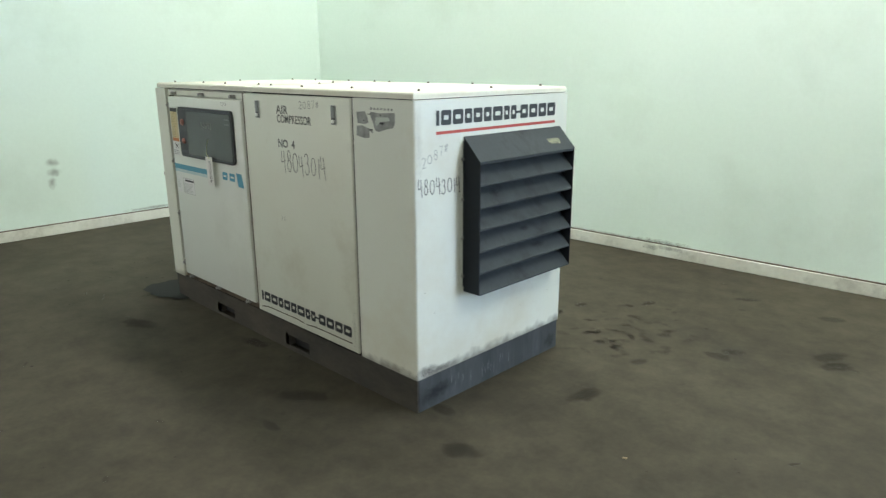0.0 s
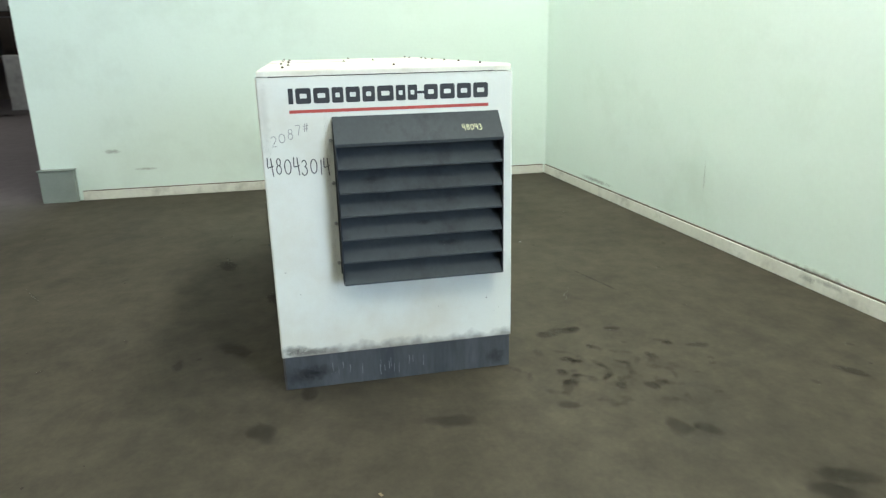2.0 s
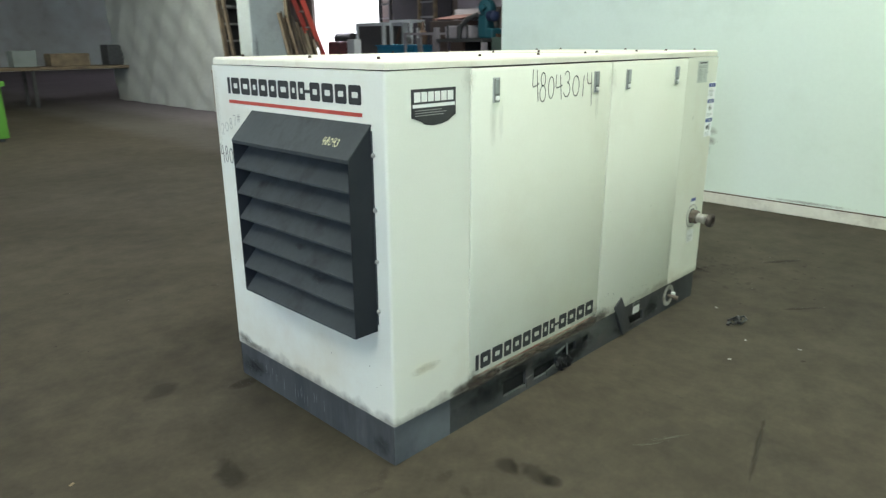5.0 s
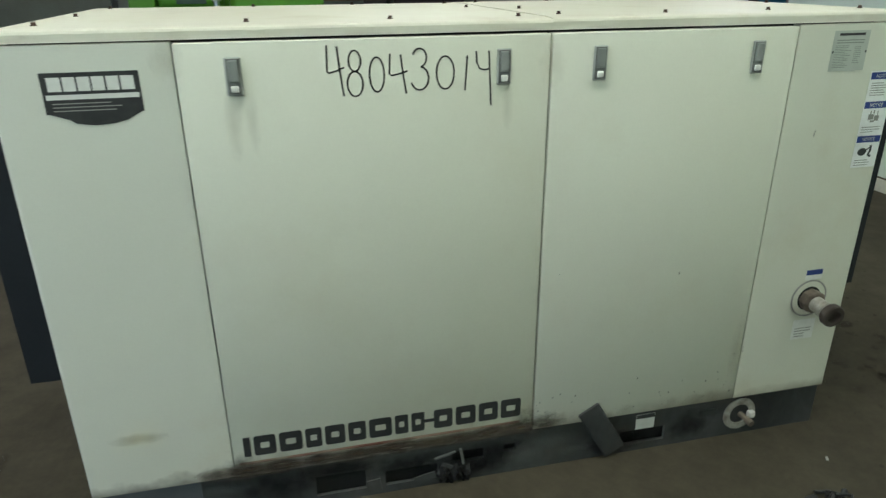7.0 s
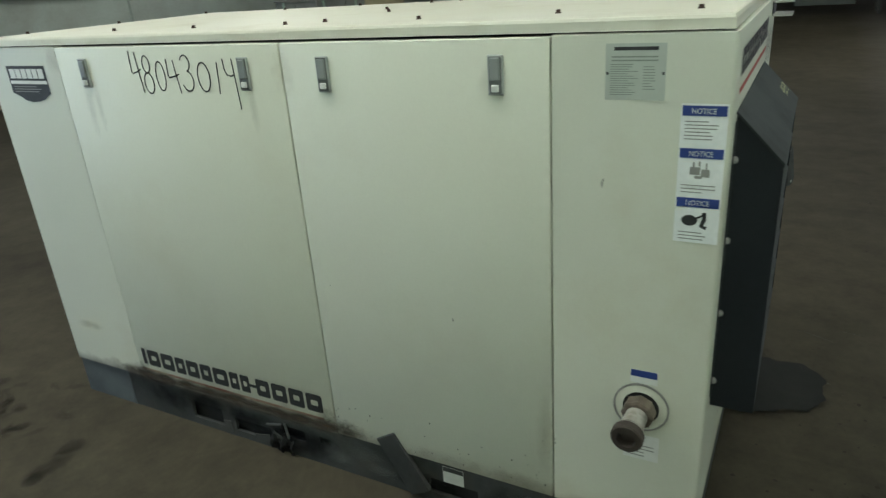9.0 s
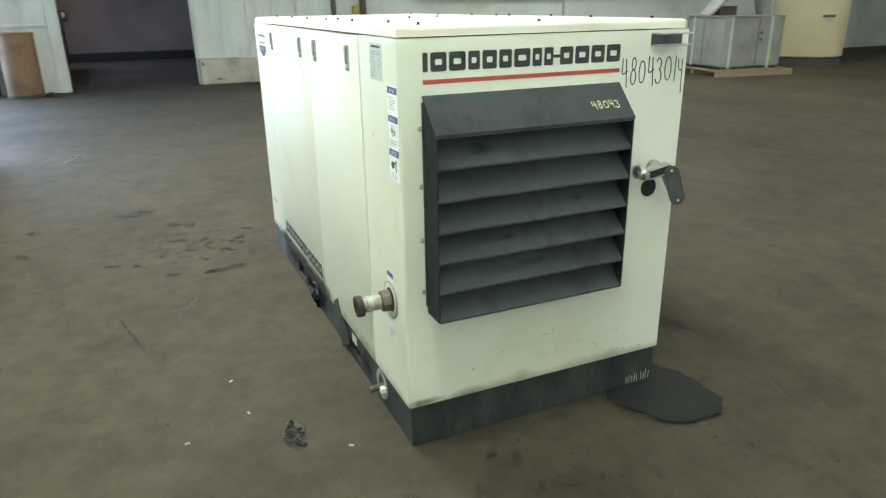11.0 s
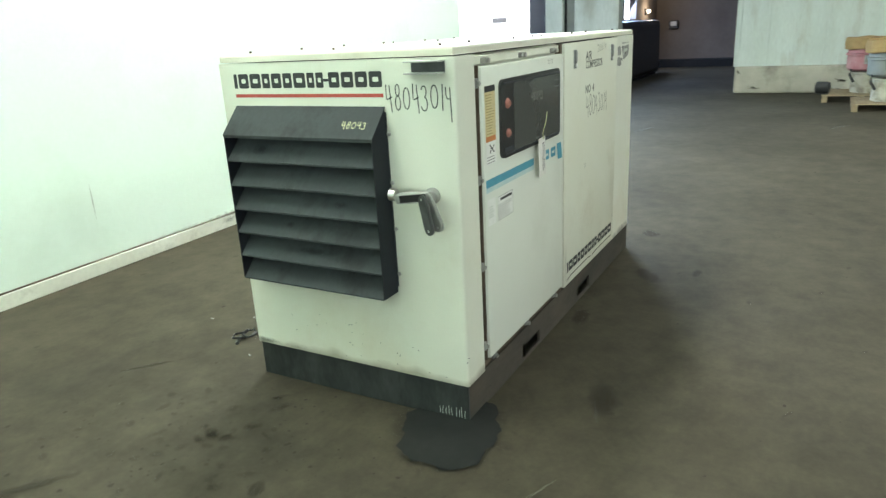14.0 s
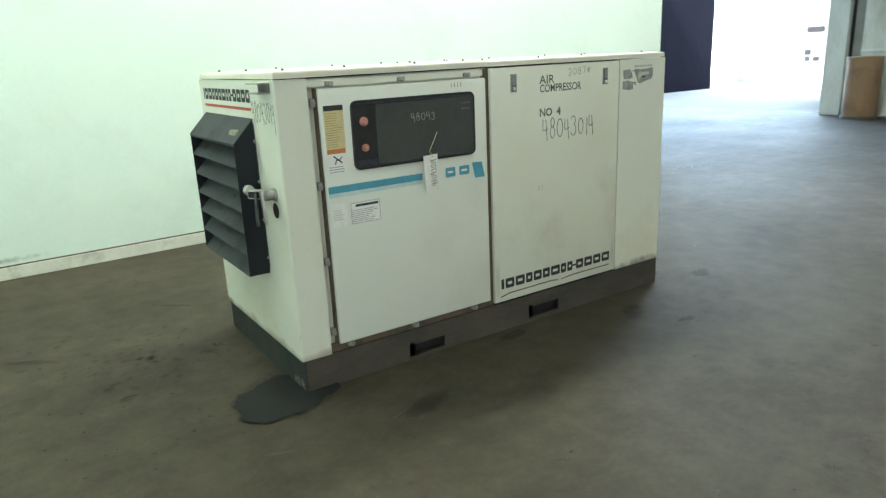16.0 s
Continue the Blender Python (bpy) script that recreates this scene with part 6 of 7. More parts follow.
part("panel", boxed((-20.08, -20.06, -25.65, -23.85, 0.2, 2.2)), steel_dark, cabin)
part("panel", boxed((-21.45, -20.15, -23.78, -23.76, 0.2, 2.2)), steel_dark, cabin)
for b in frame_boxes(-21.2, -20.3, -23.6, -22.1, 0.9, 2.45, 0.12):
    part("frame_bar", boxed(b), white_frame, cabin)
for y in (-23.6, -22.22):
    part("post", boxed((-20.42, -20.3, y, y + 0.12, 0, 0.899)), white_frame, cabin)
for x in (-21.5, -20.1):
    for y in (-25.7, -23.8):
        part("foot", boxed((x - 0.06, x + 0.06, y - 0.06, y + 0.06, 0.0, 0.06)), black_plastic, cabin)

cart = thing("blue_cart", (-15.8, -17.8, 0), "bright blue steel bin cart on castors", "cart")
part("bin_body", boxed((-16.4, -15.4, -18.8, -16.75, 0.25, 1.30), bevel=0.03), cart_blue, cart)
part("bin_rim", boxed((-16.45, -15.35, -18.85, -16.70, 1.301, 1.35), bevel=0.01), cart_blue, cart)
for x in (-16.2, -15.6):
    for y in (-18.5, -17.0):
        bm = bmesh.new()
        add_cyl(bm, (x - 0.03, y, 0.11), (x + 0.03, y, 0.11), 0.11, seg=14)
        add_box(bm, x - 0.05, x + 0.05, y - 0.04, y + 0.04, 0.16, 0.249)
        part("castor", bm, black_plastic, cart)

open_frame = thing("pipe_frame", (-14.4, -15.4, 0), "open pale steel pipe frame standing on a pallet", "frame")
for b in frame_boxes(-15.0, -14.2, -15.95, -14.5, 0.13, 1.75, 0.07):
    part("frame_bar", boxed(b), galv_dull, open_frame)
part("sloped_sheet", boxed((-14.9, -13.9, -14.85, -14.0, 0.13, 0.15), m=Matrix.Translation((-14.4, -14.4, 0.25)) @ Matrix.Rotation(radians(-18), 4, "X") @ Matrix.Translation((14.4, 14.4, -0.05))), white_label, open_frame)
part("leaning_bar", boxed((-0.09, 0.09, -0.03, 0.03, 0, 1.5), m=pose(-14.1, -14.75, 0.13, 14, 0, 90)), galv, open_frame)
pallet(-14.4, -15.6, 0, 90, 2.6, 1.4)

conv = thing("conveyor", (-14.3, -13.1, 0), "old conveyor with a tan belt and green frame", "conveyor")
part("belt", boxed((-15.6, -13.85, -13.95, -12.2, 0.10, 0.98), bevel=0.12), belt_mat, conv, "tan conveyor belt")
part("table", boxed((-15.5, -13.9, -14.1, -12.1, 1.44, 1.54), bevel=0.01), steel_dark, conv)
# black plate put in for the shade in the slot under the table
part("back_plate", boxed((-15.4, -15.2, -14.0, -12.2, 0.98, 1.44)), dark_in, conv)
for y in (-14.2, -12.16):
    part("leg", boxed((-14.05, -13.9, y, y + 0.14, 0.0, 1.9 if y < -13 else 1.43)), galv_dull, conv)

part("feed_trough", boxed((-15.0, -14.3, -14.1, -12.95, 1.541, 1.95), bevel=0.06), galv_dull, conv, "dull sheet feed trough")
for y in (-13.95, -13.5, -13.1):
    part("trough_rib", boxed((-14.3, -14.26, y, y + 0.05, 1.55, 1.98)), steel_dark, conv)
stand = thing("machine_stand", (-14.6, -10.7, 0), "dark green welded machine stand", "stand")
part("top_plate", boxed((-15.6, -14.2, -12.0, -9.1, 1.02, 1.58), bevel=0.02), dkgreen, stand)
for y in (-12.0, -10.95, -9.3):
    part("leg", boxed((-14.4, -14.2, y, y + 0.2, 0, 1.02)), dkgreen, stand)
    part("leg", boxed((-15.6, -15.4, y, y + 0.2, 0, 1.02)), dkgreen, stand)
part("lower_shelf", boxed((-15.5, -14.25, -11.9, -9.2, 0.2, 0.3)), steel_dark, stand)
bm = bmesh.new()
add_cyl(bm, (-14.3, -11.0, 0.3), (-14.3, -10.0, 0.9), 0.04, seg=8)
part("brace", bm, dkgreen, stand)
part("gear_box", boxed((-14.9, -14.3, -10.4, -9.8, 0.3, 0.75), bevel=0.05), steel_dark, stand)
part("cross_beam", boxed((-14.3, -14.18, -11.3, -9.1, 0.96, 1.14), bevel=0.01), dkgreen, stand)
part("side_panel", boxed((-14.26, -14.17, -9.46, -9.12, 0.42, 0.96), bevel=0.01), dkgreen, stand)
# black sheet added to paint the shade under the stand
part("shade_sheet", boxed((-15.62, -15.601, -12.0, -9.1, 0.3, 1.5)), dark_in, stand)
rnd = random.Random(9)
for k in range(20):
    y, z, x = rnd.uniform(-11.0, -9.2), rnd.choice((0.32, 0.34, 0.62)), rnd.uniform(-15.0, -14.35)
    bm = bmesh.new()
    if k % 3 == 0:
        add_lathe(bm, [(0.03, 0), (0.13, 0.01), (0.14, 0.08), (0.07, 0.1), (0.06, 0.2)], (x, y, z), 14, (1, rnd.uniform(-1, 1), rnd.uniform(-0.3, 0.5)))
    elif k % 3 == 1:
        add_tube(bm, [(x, y, z), (x + 0.05, y + rnd.uniform(-0.3, 0.3), z + rnd.uniform(0.05, 0.3)), (x, y + rnd.uniform(-0.6, 0.6), z + rnd.uniform(0.0, 0.4))], rnd.uniform(0.02, 0.05), 8)
    else:
        add_box(bm, -0.1, 0.1, -0.12, 0.12, -0.08, 0.1, 0.02, pose(x, y, z + 0.05, 0, 0, rnd.uniform(0, 90)))
    part("machine_part", bm, rnd.choice((rusty, steel_dark, dkgreen, galv_dull, brown_paint)), stand)

motor = thing("teal_motor_unit", (-14.6, -12.75, 1.54), "teal painted motor and gear unit on the conveyor", "motor")
bm = bmesh.new()
add_lathe(bm, [(0.08, -0.2), (0.22, -0.18), (0.25, -0.1), (0.25, 0.1), (0.22, 0.18), (0.1, 0.2), (0.08, 0.34), (0.001, 0.35)], (-14.5, -12.45, 2.46), 24, (1, 0.25, 0))
part("gear_dome", bm, teal_paint, motor, smooth=True)
part("pedestal", boxed((-14.75, -14.35, -12.72, -12.32, 1.545, 2.3), bevel=0.08), teal_paint, motor)
part("motor_foot", boxed((-14.8, -14.3, -12.35, -12.05, 1.545, 1.85), bevel=0.05), teal_paint, motor)
bm = bmesh.new()
add_lathe(bm, [(0.05, 0), (0.15, 0.01), (0.16, 0.05), (0.16, 0.3), (0.1, 0.34)], (-14.45, -12.3, 2.22), 18, (0.3, 1, -0.1))
part("side_motor", bm, mat("dark_blue_motor", (0.02, 0.035, 0.09), 0.5), motor, "dark blue motor", True)
bm = bmesh.new()
add_tube(bm, [(-14.3, -12.65, 2.25), (-14.25, -13.0, 2.15), (-14.2, -13.3, 1.9), (-14.2, -13.35, 1.56)], 0.08, 12)
part("arm", bm, steel_dark, motor)
duct = thing("duct_pile", (-14.9, -11.3, 1.58), "pile of galvanised ducts on the green stand", "duct", "ducts")
for k, (y0, y1, x, z, r, ma) in enumerate(((-12.0, -10.25, -14.95, 2.24, 0.13, galv_dull), (-11.4, -10.65, -14.5, 2.03, 0.12, pipe_dark), (-11.45, -10.3, -14.45, 1.83, 0.09, galv), (-11.9, -10.2, -15.0, 1.80, 0.16, pipe_brown), (-11.8, -10.9, -14.75, 1.72, 0.13, galv_dull))):
    bm = bmesh.new()
    add_lathe(bm, [(r - 0.02, 0), (r, 0), (r, y1 - y0), (r - 0.02, y1 - y0), (r - 0.02, 0.02)], (x, y0, z), 18, (0.06 * (k - 1), 1, 0.02 * k))
    for f in (0.02, 0.93):
        add_lathe(bm, [(r, 0), (r + 0.05, 0), (r + 0.05, 0.03), (r, 0.03)], (x, y0 + f * (y1 - y0), z), 18, (0.06 * (k - 1), 1, 0.02 * k))
    part("duct", bm, ma, duct, smooth=True)
for y in (-11.95, -11.0, -10.3):
    part("cradle", boxed((-15.2, -14.35, y, y + 0.06, 1.581, 1.68)), rusty, duct)
cab2 = thing("brown_cabinet", (-14.0, -9.28, 0), "brown sheet metal control cabinet in front of the stand", "cabinet")
part("cabinet_body", boxed((-14.19, -13.75, -9.72, -8.84, 1.24, 2.21), bevel=0.02), brown_paint, cab2)
for y in (-9.2, -9.06):
    part("handle", boxed((-13.749, -13.72, y, y + 0.05, 1.60, 1.74)), zinc, cab2)
part("door_gap", boxed((-13.752, -13.746, -9.28, -9.27, 1.26, 2.19)), dark_in, cab2)
for y in (-9.68, -8.92):
    part("leg", boxed((-13.9, -13.8, y, y + 0.08, 0.0, 1.239)), dkgreen, cab2)
scrapheap = thing("rusty_frame", (-14.5, -8.6, 0), "rusty machine frame full of pipes behind the cabinet", "machine frame")
part("frame_body", boxed((-14.9, -14.45, -8.95, -8.2, 0.9, 1.9), bevel=0.04), dark_rust, scrapheap)
for y in (-8.95, -8.3):
    part("leg", boxed((-14.8, -14.7, y, y + 0.1, 0, 0.899)), dkgreen, scrapheap)
bm = bmesh.new()
add_tube(bm, [(-14.0, -8.95, 2.17), (-14.1, -8.6, 2.08), (-14.2, -8.2, 1.97), (-14.3, -8.0, 1.93)], 0.06, 10)
part("slanted_pipe", bm, galv, scrapheap)
rnd = random.Random(3)
for k in range(12):
    y, z = rnd.uniform(-8.9, -8.2), rnd.uniform(0.9, 1.8)
    bm = bmesh.new()
    add_tube(bm, [(-14.42, y, z), (-14.36, y + rnd.uniform(-0.2, 0.2), z + 0.1), (-14.42, y + rnd.uniform(-0.3, 0.3), z + rnd.uniform(-0.2, 0.25))], rnd.uniform(0.015, 0.045), 8)
    part("pipe", bm, rnd.choice((rusty, dkgreen, steel_dark, galv_dull)), scrapheap)
blower = thing("blower", (-13.9, -8.4, 0.12), "dark centrifugal blower with a pale flexible duct", "blower")
bm = bmesh.new()
add_lathe(bm, [(0.1, 0), (0.38, 0.02), (0.40, 0.06), (0.40, 0.3), (0.38, 0.36), (0.2, 0.38)], (-14.1, -8.33, 0.57), 28, (1, 0.4, 0))
part("scroll", bm, steel_dark, blower, smooth=True)
bm = bmesh.new()
add_lathe(bm, [(0.15, 0.3), (0.17, 0.4), (0.19, 0.55), (0.15, 0.55), (0.14, 0.4)], (-14.1, -8.33, 0.57), 20, (1, 0.4, 0))
part("inlet_ring", bm, galv_dull, blower, smooth=True)
part("foot_plate", boxed((-14.5, -13.6, -8.7, -7.95, 0.122, 0.16)), steel_dark, blower)
pallet(-14.1, -8.9, 0, 90, 2.6, 1.2)
shed = thing("control_shed", (-17.3, -16.4, 0), "dark control cabin under a white and red roof sheet", "cabin")
part("shed_body", boxed((-18.2, -16.8, -17.3, -15.6, 0, 2.2), bevel=0.02), brown_paint, shed)
part("roof_sheet", boxed((-0.7, 0.7, -0.75, 0.75, 0, 0.04), m=pose(-17.5, -16.45, 2.33, 0, 8, 0)), mat("faded_red_sheet", (0.19, 0.085, 0.065), 0.7, color2=(0.10, 0.05, 0.045), scale=3, amount=0.8), shed)
part("ridge_strip", boxed((-18.26, -18.18, -17.3, -15.6, 2.2, 2.66)), galv_dull, shed)
redm = thing("red_machine", (-21.6, -28.8, 0), "dark red skid-mounted machine near the far doorway", "machine")
part("skid", boxed((-22.6, -20.8, -29.9, -27.6, 0, 0.3)), steel_dark, redm)
part("machine_body", boxed((-22.4, -21.0, -29.6, -27.9, 0.301, 1.5), bevel=0.1), mat("dark_red_paint", (0.16, 0.04, 0.035), 0.5, color2=(0.05, 0.03, 0.03), scale=4, amount=0.9), redm)
bm = bmesh.new()
add_cyl(bm, (-21.7, -29.5, 1.65), (-21.7, -28.2, 1.65), 0.3, seg=18)
part("tank", bm, steel_dark, redm, smooth=True)
rack = thing("storage_rack", (-21, -12, 0), "tall dark storage rack loaded with steel stock", "rack")
for y in (-18.0, -15.0, -12.0, -9.0, -6.0):
    part("upright", boxed((-21.2, -21.05, y, y + 0.12, 0, 3.0)), brown_paint, rack)
    part("upright", boxed((-22.4, -22.25, y, y + 0.12, 0, 3.0)), brown_paint, rack)
for z in (1.3, 2.7):
    part("beam", boxed((-21.2, -21.05, -18.0, -6.0, z, z + 0.14)), brown_paint, rack)
    part("deck", boxed((-22.3, -21.2, -18.0, -5.9, z + 0.141, z + 0.17)), steel_dark, rack)
tall = thing("tall_rack", (-22.8, -24.8, 0), "tall rack with pale uprights before a dark bay", "rack")
# black sheet stands for the unlit depth of the bay
part("dark_back", boxed((-23.95, -23.9, -27.4, -22.9, 0, 5.2)), dark_in, tall)
for y in (-26.9, -26.1, -23.9, -22.8):
    part("upright", boxed((-22.6, -22.45, y, y + 0.14, 0, 5.0)), old_wood if y > -24 else steel_dark, tall)
for z in (2.6, 3.3, 4.0):
    part("rail", boxed((-22.56, -22.5, -26.76, -26.1, z, z + 0.08)), galv, tall)
    part("rail", boxed((-22.56, -22.5, -23.76, -22.8, z, z + 0.08)), galv, tall)
south_rack = thing("tall_rack", (-11.5, -21.6, 0), "tall dark rack filled with stock behind the tarp", "rack")
part("dark_back", boxed((-13.0, -9.0, -23.0, -22.95, 0, 4.8)), steel_dark, south_rack)
for x in (-12.9, -11.5, -10.1):
    part("upright", boxed((x, x + 0.12, -22.0, -21.88, 0, 4.8)), steel_dark, south_rack)
for z in (0.9, 1.5, 2.1, 2.7, 3.3):
    part("shelf", boxed((-12.78, -9.9, -22.9, -22.01, z, z + 0.07)), galv, south_rack)
random.seed(11)
for k in range(10):
    y = -17.5 + k * 1.15
    z = (1.47, 2.87)[k % 2]
    h = random.uniform(0.4, 1.0)
    solo("stock_crate", boxed((-22.1, -21.3, y, y + random.uniform(0.6, 1.0), z + 0.002, z + h), bevel=0.02), random.choice((galv, steel_dark, old_wood, brown_paint)), "stored crate of steel stock on the rack", "crate", group="stored crates")
structure("sheet_panels", [(-23.99, -23.9, -22.5, -17.3, 2.9, 5.2), (-23.99, -23.9, -16.6, -12.2, 3.0, 5.2), (-23.99, -23.9, -11.7, -5.5, 2.8, 5.2)], galv_dull, "pale grey sheet panels on the far wall", "wall panel")
# odd stock standing about between the machines
for k in range(34):
    y = -23.0 + k * 0.45 + random.uniform(-0.2, 0.2)
    x = random.uniform(-20.0, -17.2) if y < -17.8 or y > -15.2 else random.uniform(-20.2, -18.9)
    h = random.uniform(0.8, 2.3)
    ma = random.choice((galv, steel_dark, old_wood, brown_paint, dkgreen, white_frame, rusty))
    bm = bmesh.new()
    if k % 3 == 0:
        w = random.uniform(0.15, 0.5)
        add_box(bm, x - 0.2, x + 0.2, y - w, y + w, 0, h, 0.02)
        solo("stock_crate", bm, ma, "odd crate of machine parts on the floor", "crate", group="machine parts")
    elif k % 3 == 1:
        add_tube(bm, [(x, y, 0), (x + 0.02, y + random.uniform(-0.1, 0.1), h * 0.6), (x, y + random.uniform(-0.5, 0.5), h + 0.3)], random.uniform(0.03, 0.08), 10)
        solo("upright_pipe", bm, ma, "steel pipe standing among the machine parts", "pipe", group="machine parts")
    else:
        r = random.uniform(0.15, 0.35)
        add_lathe(bm, [(r, 0), (r, h * 0.7), (r * 1.1, h * 0.72), (r * 1.1, h * 0.8), (r * 0.4, h * 0.85), (r * 0.3, h), (0.001, h)], (x, y, 0), 16)
        solo("old_vessel", bm, ma, "old steel vessel among the machine parts", "vessel", smooth=True, group="machine parts")

# ---- green machine and benches to the south ----
lathe = thing("green_lathe", (1.4, -10.9, 0), "bright green enclosed machine tool with a low cabinet", "machine tool")
part("low_cabinet", boxed((-0.5, 2.32, -10.9, -10.15, 0.05, 0.84), bevel=0.012), green_paint, lathe)
part("plinth", boxed((-0.45, 2.27, -10.85, -10.22, 0.0, 0.049)), steel_dark, lathe)
part("tray", boxed((-0.55, 2.36, -10.95, -10.10, 0.841, 0.92), bevel=0.01), green_paint, lathe)
part("block_cover", boxed((-0.5, 1.0, -11.5, -10.55, 0.921, 1.30), bevel=0.02), green_paint, lathe)
part("back_plate", boxed((-0.5, 2.75, -12.05, -11.75, 0.1, 1.33), bevel=0.02), green_paint, lathe)
part("column_body", boxed((2.35, 2.78, -11.74, -11.0, 0.22, 1.27), bevel=0.04), green_paint, lathe)
part("bed", boxed((-0.4, 2.3, -11.74, -10.95, 0.0, 0.84)), steel_dark, lathe)
bm = bmesh.new()
add_lathe(bm, [(0.03, 0), (0.17, 0.02), (0.22, 0.08), (0.22, 0.85), (0.2, 0.9), (0.12, 0.92), (0.12, 1.1), (0.20, 1.12), (0.20, 1.2)], (2.32, -11.25, 1.12), 24, (-1, 0, 0))
part("spindle", bm, green_paint, lathe, smooth=True)
part("spindle_panel", boxed((1.5, 2.0, -11.03, -11.01, 1.03, 1.16), bevel=0.004), dkgreen, lathe)
bm = bmesh.new()
add_cyl(bm, (1.32, -10.85, 0.92), (1.32, -10.85, 1.12), 0.05, seg=12)
add_box(bm, 1.24, 1.40, -10.95, -10.78, 1.08, 1.18, 0.01)
part("tool_head", bm, chrome, lathe)
for x in (0.9, 2.05):
    part("door_gap", boxed((x, x + 0.016, -10.154, -10.146, 0.08, 0.82)), dark_in, lathe)
part("handle", boxed((0.98, 1.03, -10.149, -10.12, 0.46, 0.52)), chrome, lathe)
bm = bmesh.new()
add_cyl(bm, (2.4, -10.9, 0.18), (2.55, -10.9, 0.18), 0.18, seg=16)
part("wheel", bm, black_plastic, lathe)

bench = thing("work_bench", (-2.2, -16.6, 0), "long grey steel work bench", "bench")
part("bench_top", boxed((-7.8, 1.4, -17.2, -16.2, 0.86, 0.93), bevel=0.01), old_wood, bench)
for x in (-7.7, -5.2, -2.7, 1.25):
    for y in (-17.1, -16.35):
        part("leg", boxed((x, x + 0.08, y, y + 0.08, 0, 0.859)), steel_dark, bench)
for x, w, h, ma in ((0.9, 0.35, 0.28, grey_cab), (-0.8, 0.4, 0.25, steel_dark), (-1.5, 0.5, 0.2, white_label), (-2.6, 0.5, 0.38, grey_cab), (-3.6, 0.9, 0.3, old_wood), (-4.8, 0.6, 0.5, steel_dark), (-6.0, 0.7, 0.45, oak), (-7.0, 0.5, 0.6, galv)):
    solo("parts_box", boxed((x - w / 2, x + w / 2, -17.0, -16.5, 0.932, 0.932 + h), bevel=0.02), ma, "parts box standing on the work bench", "box", group="boxes on the bench")
hop = thing("hopper", (0.1, -16.8, 0.93), "galvanised cone hopper on the bench", "hopper")
bm = bmesh.new()
add_lathe(bm, [(0.62, 0.05), (0.64, 0.1), (0.6, 0.3), (0.35, 0.62), (0.2, 0.7), (0.2, 0.9), (0.001, 0.91)], (0.1, -16.75, 0.93), 24)
part("cone", bm, galv, hop, smooth=True)
bm = bmesh.new()
add_lathe(bm, [(0.1, 0.02), (0.36, 0.5), (0.36, 0.56), (0.3, 0.5)], (-0.75, -16.65, 1.18), 20)
part("small_cone", bm, steel_dark, hop, smooth=True)
part("hopper_base", boxed((-0.5, 0.7, -17.1, -16.4, 0.931, 0.98)), steel_dark, hop)
cover = thing("grey_machine", (2.7, -17.5, 0), "blue-grey covered machine behind the green one", "machine")
part("machine_body", boxed((1.6, 3.6, -18.4, -17.4, 0, 1.35), bevel=0.05), grey_cab, cover)
part("cover_top", boxed((1.75, 2.6, -18.3, -17.5, 1.351, 1.6), bevel=0.1), grey_cab, cover)
part("panel_gap", boxed((2.6, 2.615, -17.404, -17.396, 0.1, 1.3)), dark_in, cover)
bm = bmesh.new()
add_tube(bm, [(4.55, -18.8, 0), (4.5, -18.8, 1.6), (4.35, -18.8, 4.5)], 0.09, 10)
solo("leaning_pipe", bm, steel_dark, "dark pipe standing against the far wall", "pipe")
structure("wall_ledge", [(-2.2, XE, -22.79, -22.72, 1.55, 1.65)], grey_cab, "grey ledge along the far wall", "ledge")
chest = thing("grey_chest", (-1.6, -19.4, 0), "low grey steel chest on the floor", "chest")
part("chest_body", boxed((-2.3, -0.9, -20.2, -19.35, 0.0, 0.75), bevel=0.02), grey_cab, chest)
part("chest_lid", boxed((-2.33, -0.87, -20.22, -19.33, 0.751, 0.8), bevel=0.01), grey_cab, chest)

# ---- along the east wall ----
TR = Matrix.Translation((7.85, -10.3, 0)) @ Matrix.Rotation(radians(-9.5), 4, "Z")
trans = thing("transformer", (7.85, -10.3, 0.12), "grey cabinet transformer strapped on a pallet", "transformer")
part("tank_body", boxed((-0.62, 0.62, -0.78, 0.62, 0.16, 1.12), bevel=0.02, m=TR), grey_steel, trans)
part("skid", boxed((-0.58, 0.58, -0.74, 0.58, 0.122, 0.16), m=TR), steel_dark, trans)
part("top_plate", boxed((-0.64, 0.64, -0.8, 0.64, 1.121, 1.14), bevel=0.004, m=TR), grey_steel, trans)
for b in ((-0.626, -0.618, -0.20, -0.19, 0.2, 1.08), (0.02, 0.03, 0.616, 0.624, 0.2, 1.08)):
    part("door_gap", boxed(b, m=TR), dark_in, trans)
for z in (0.65, 0.78):
    part("handle", boxed((-0.64, -0.62, -0.28, -0.24, z, z + 0.06), m=TR), steel_dark, trans)
part("top_box", boxed((0.0, 0.35, -0.1, 0.3, 1.141, 1.32), bevel=0.02, m=TR), brown_paint, trans)
bm = bmesh.new()
for u in range(5):
    add_tube(bm, [TR @ Vector(p) for p in ((-0.3 + 0.1 * u, -0.7, 1.14), (-0.32 + 0.1 * u, -0.5, 1.6 + 0.03 * u), (-0.2 + 0.1 * u, 0.0, 1.75), (0.1 + 0.06 * u, 0.5, 1.14))], 0.05, 8)
part("coil_wrap", bm, galv, trans, "grey wrapped coils on top", True)
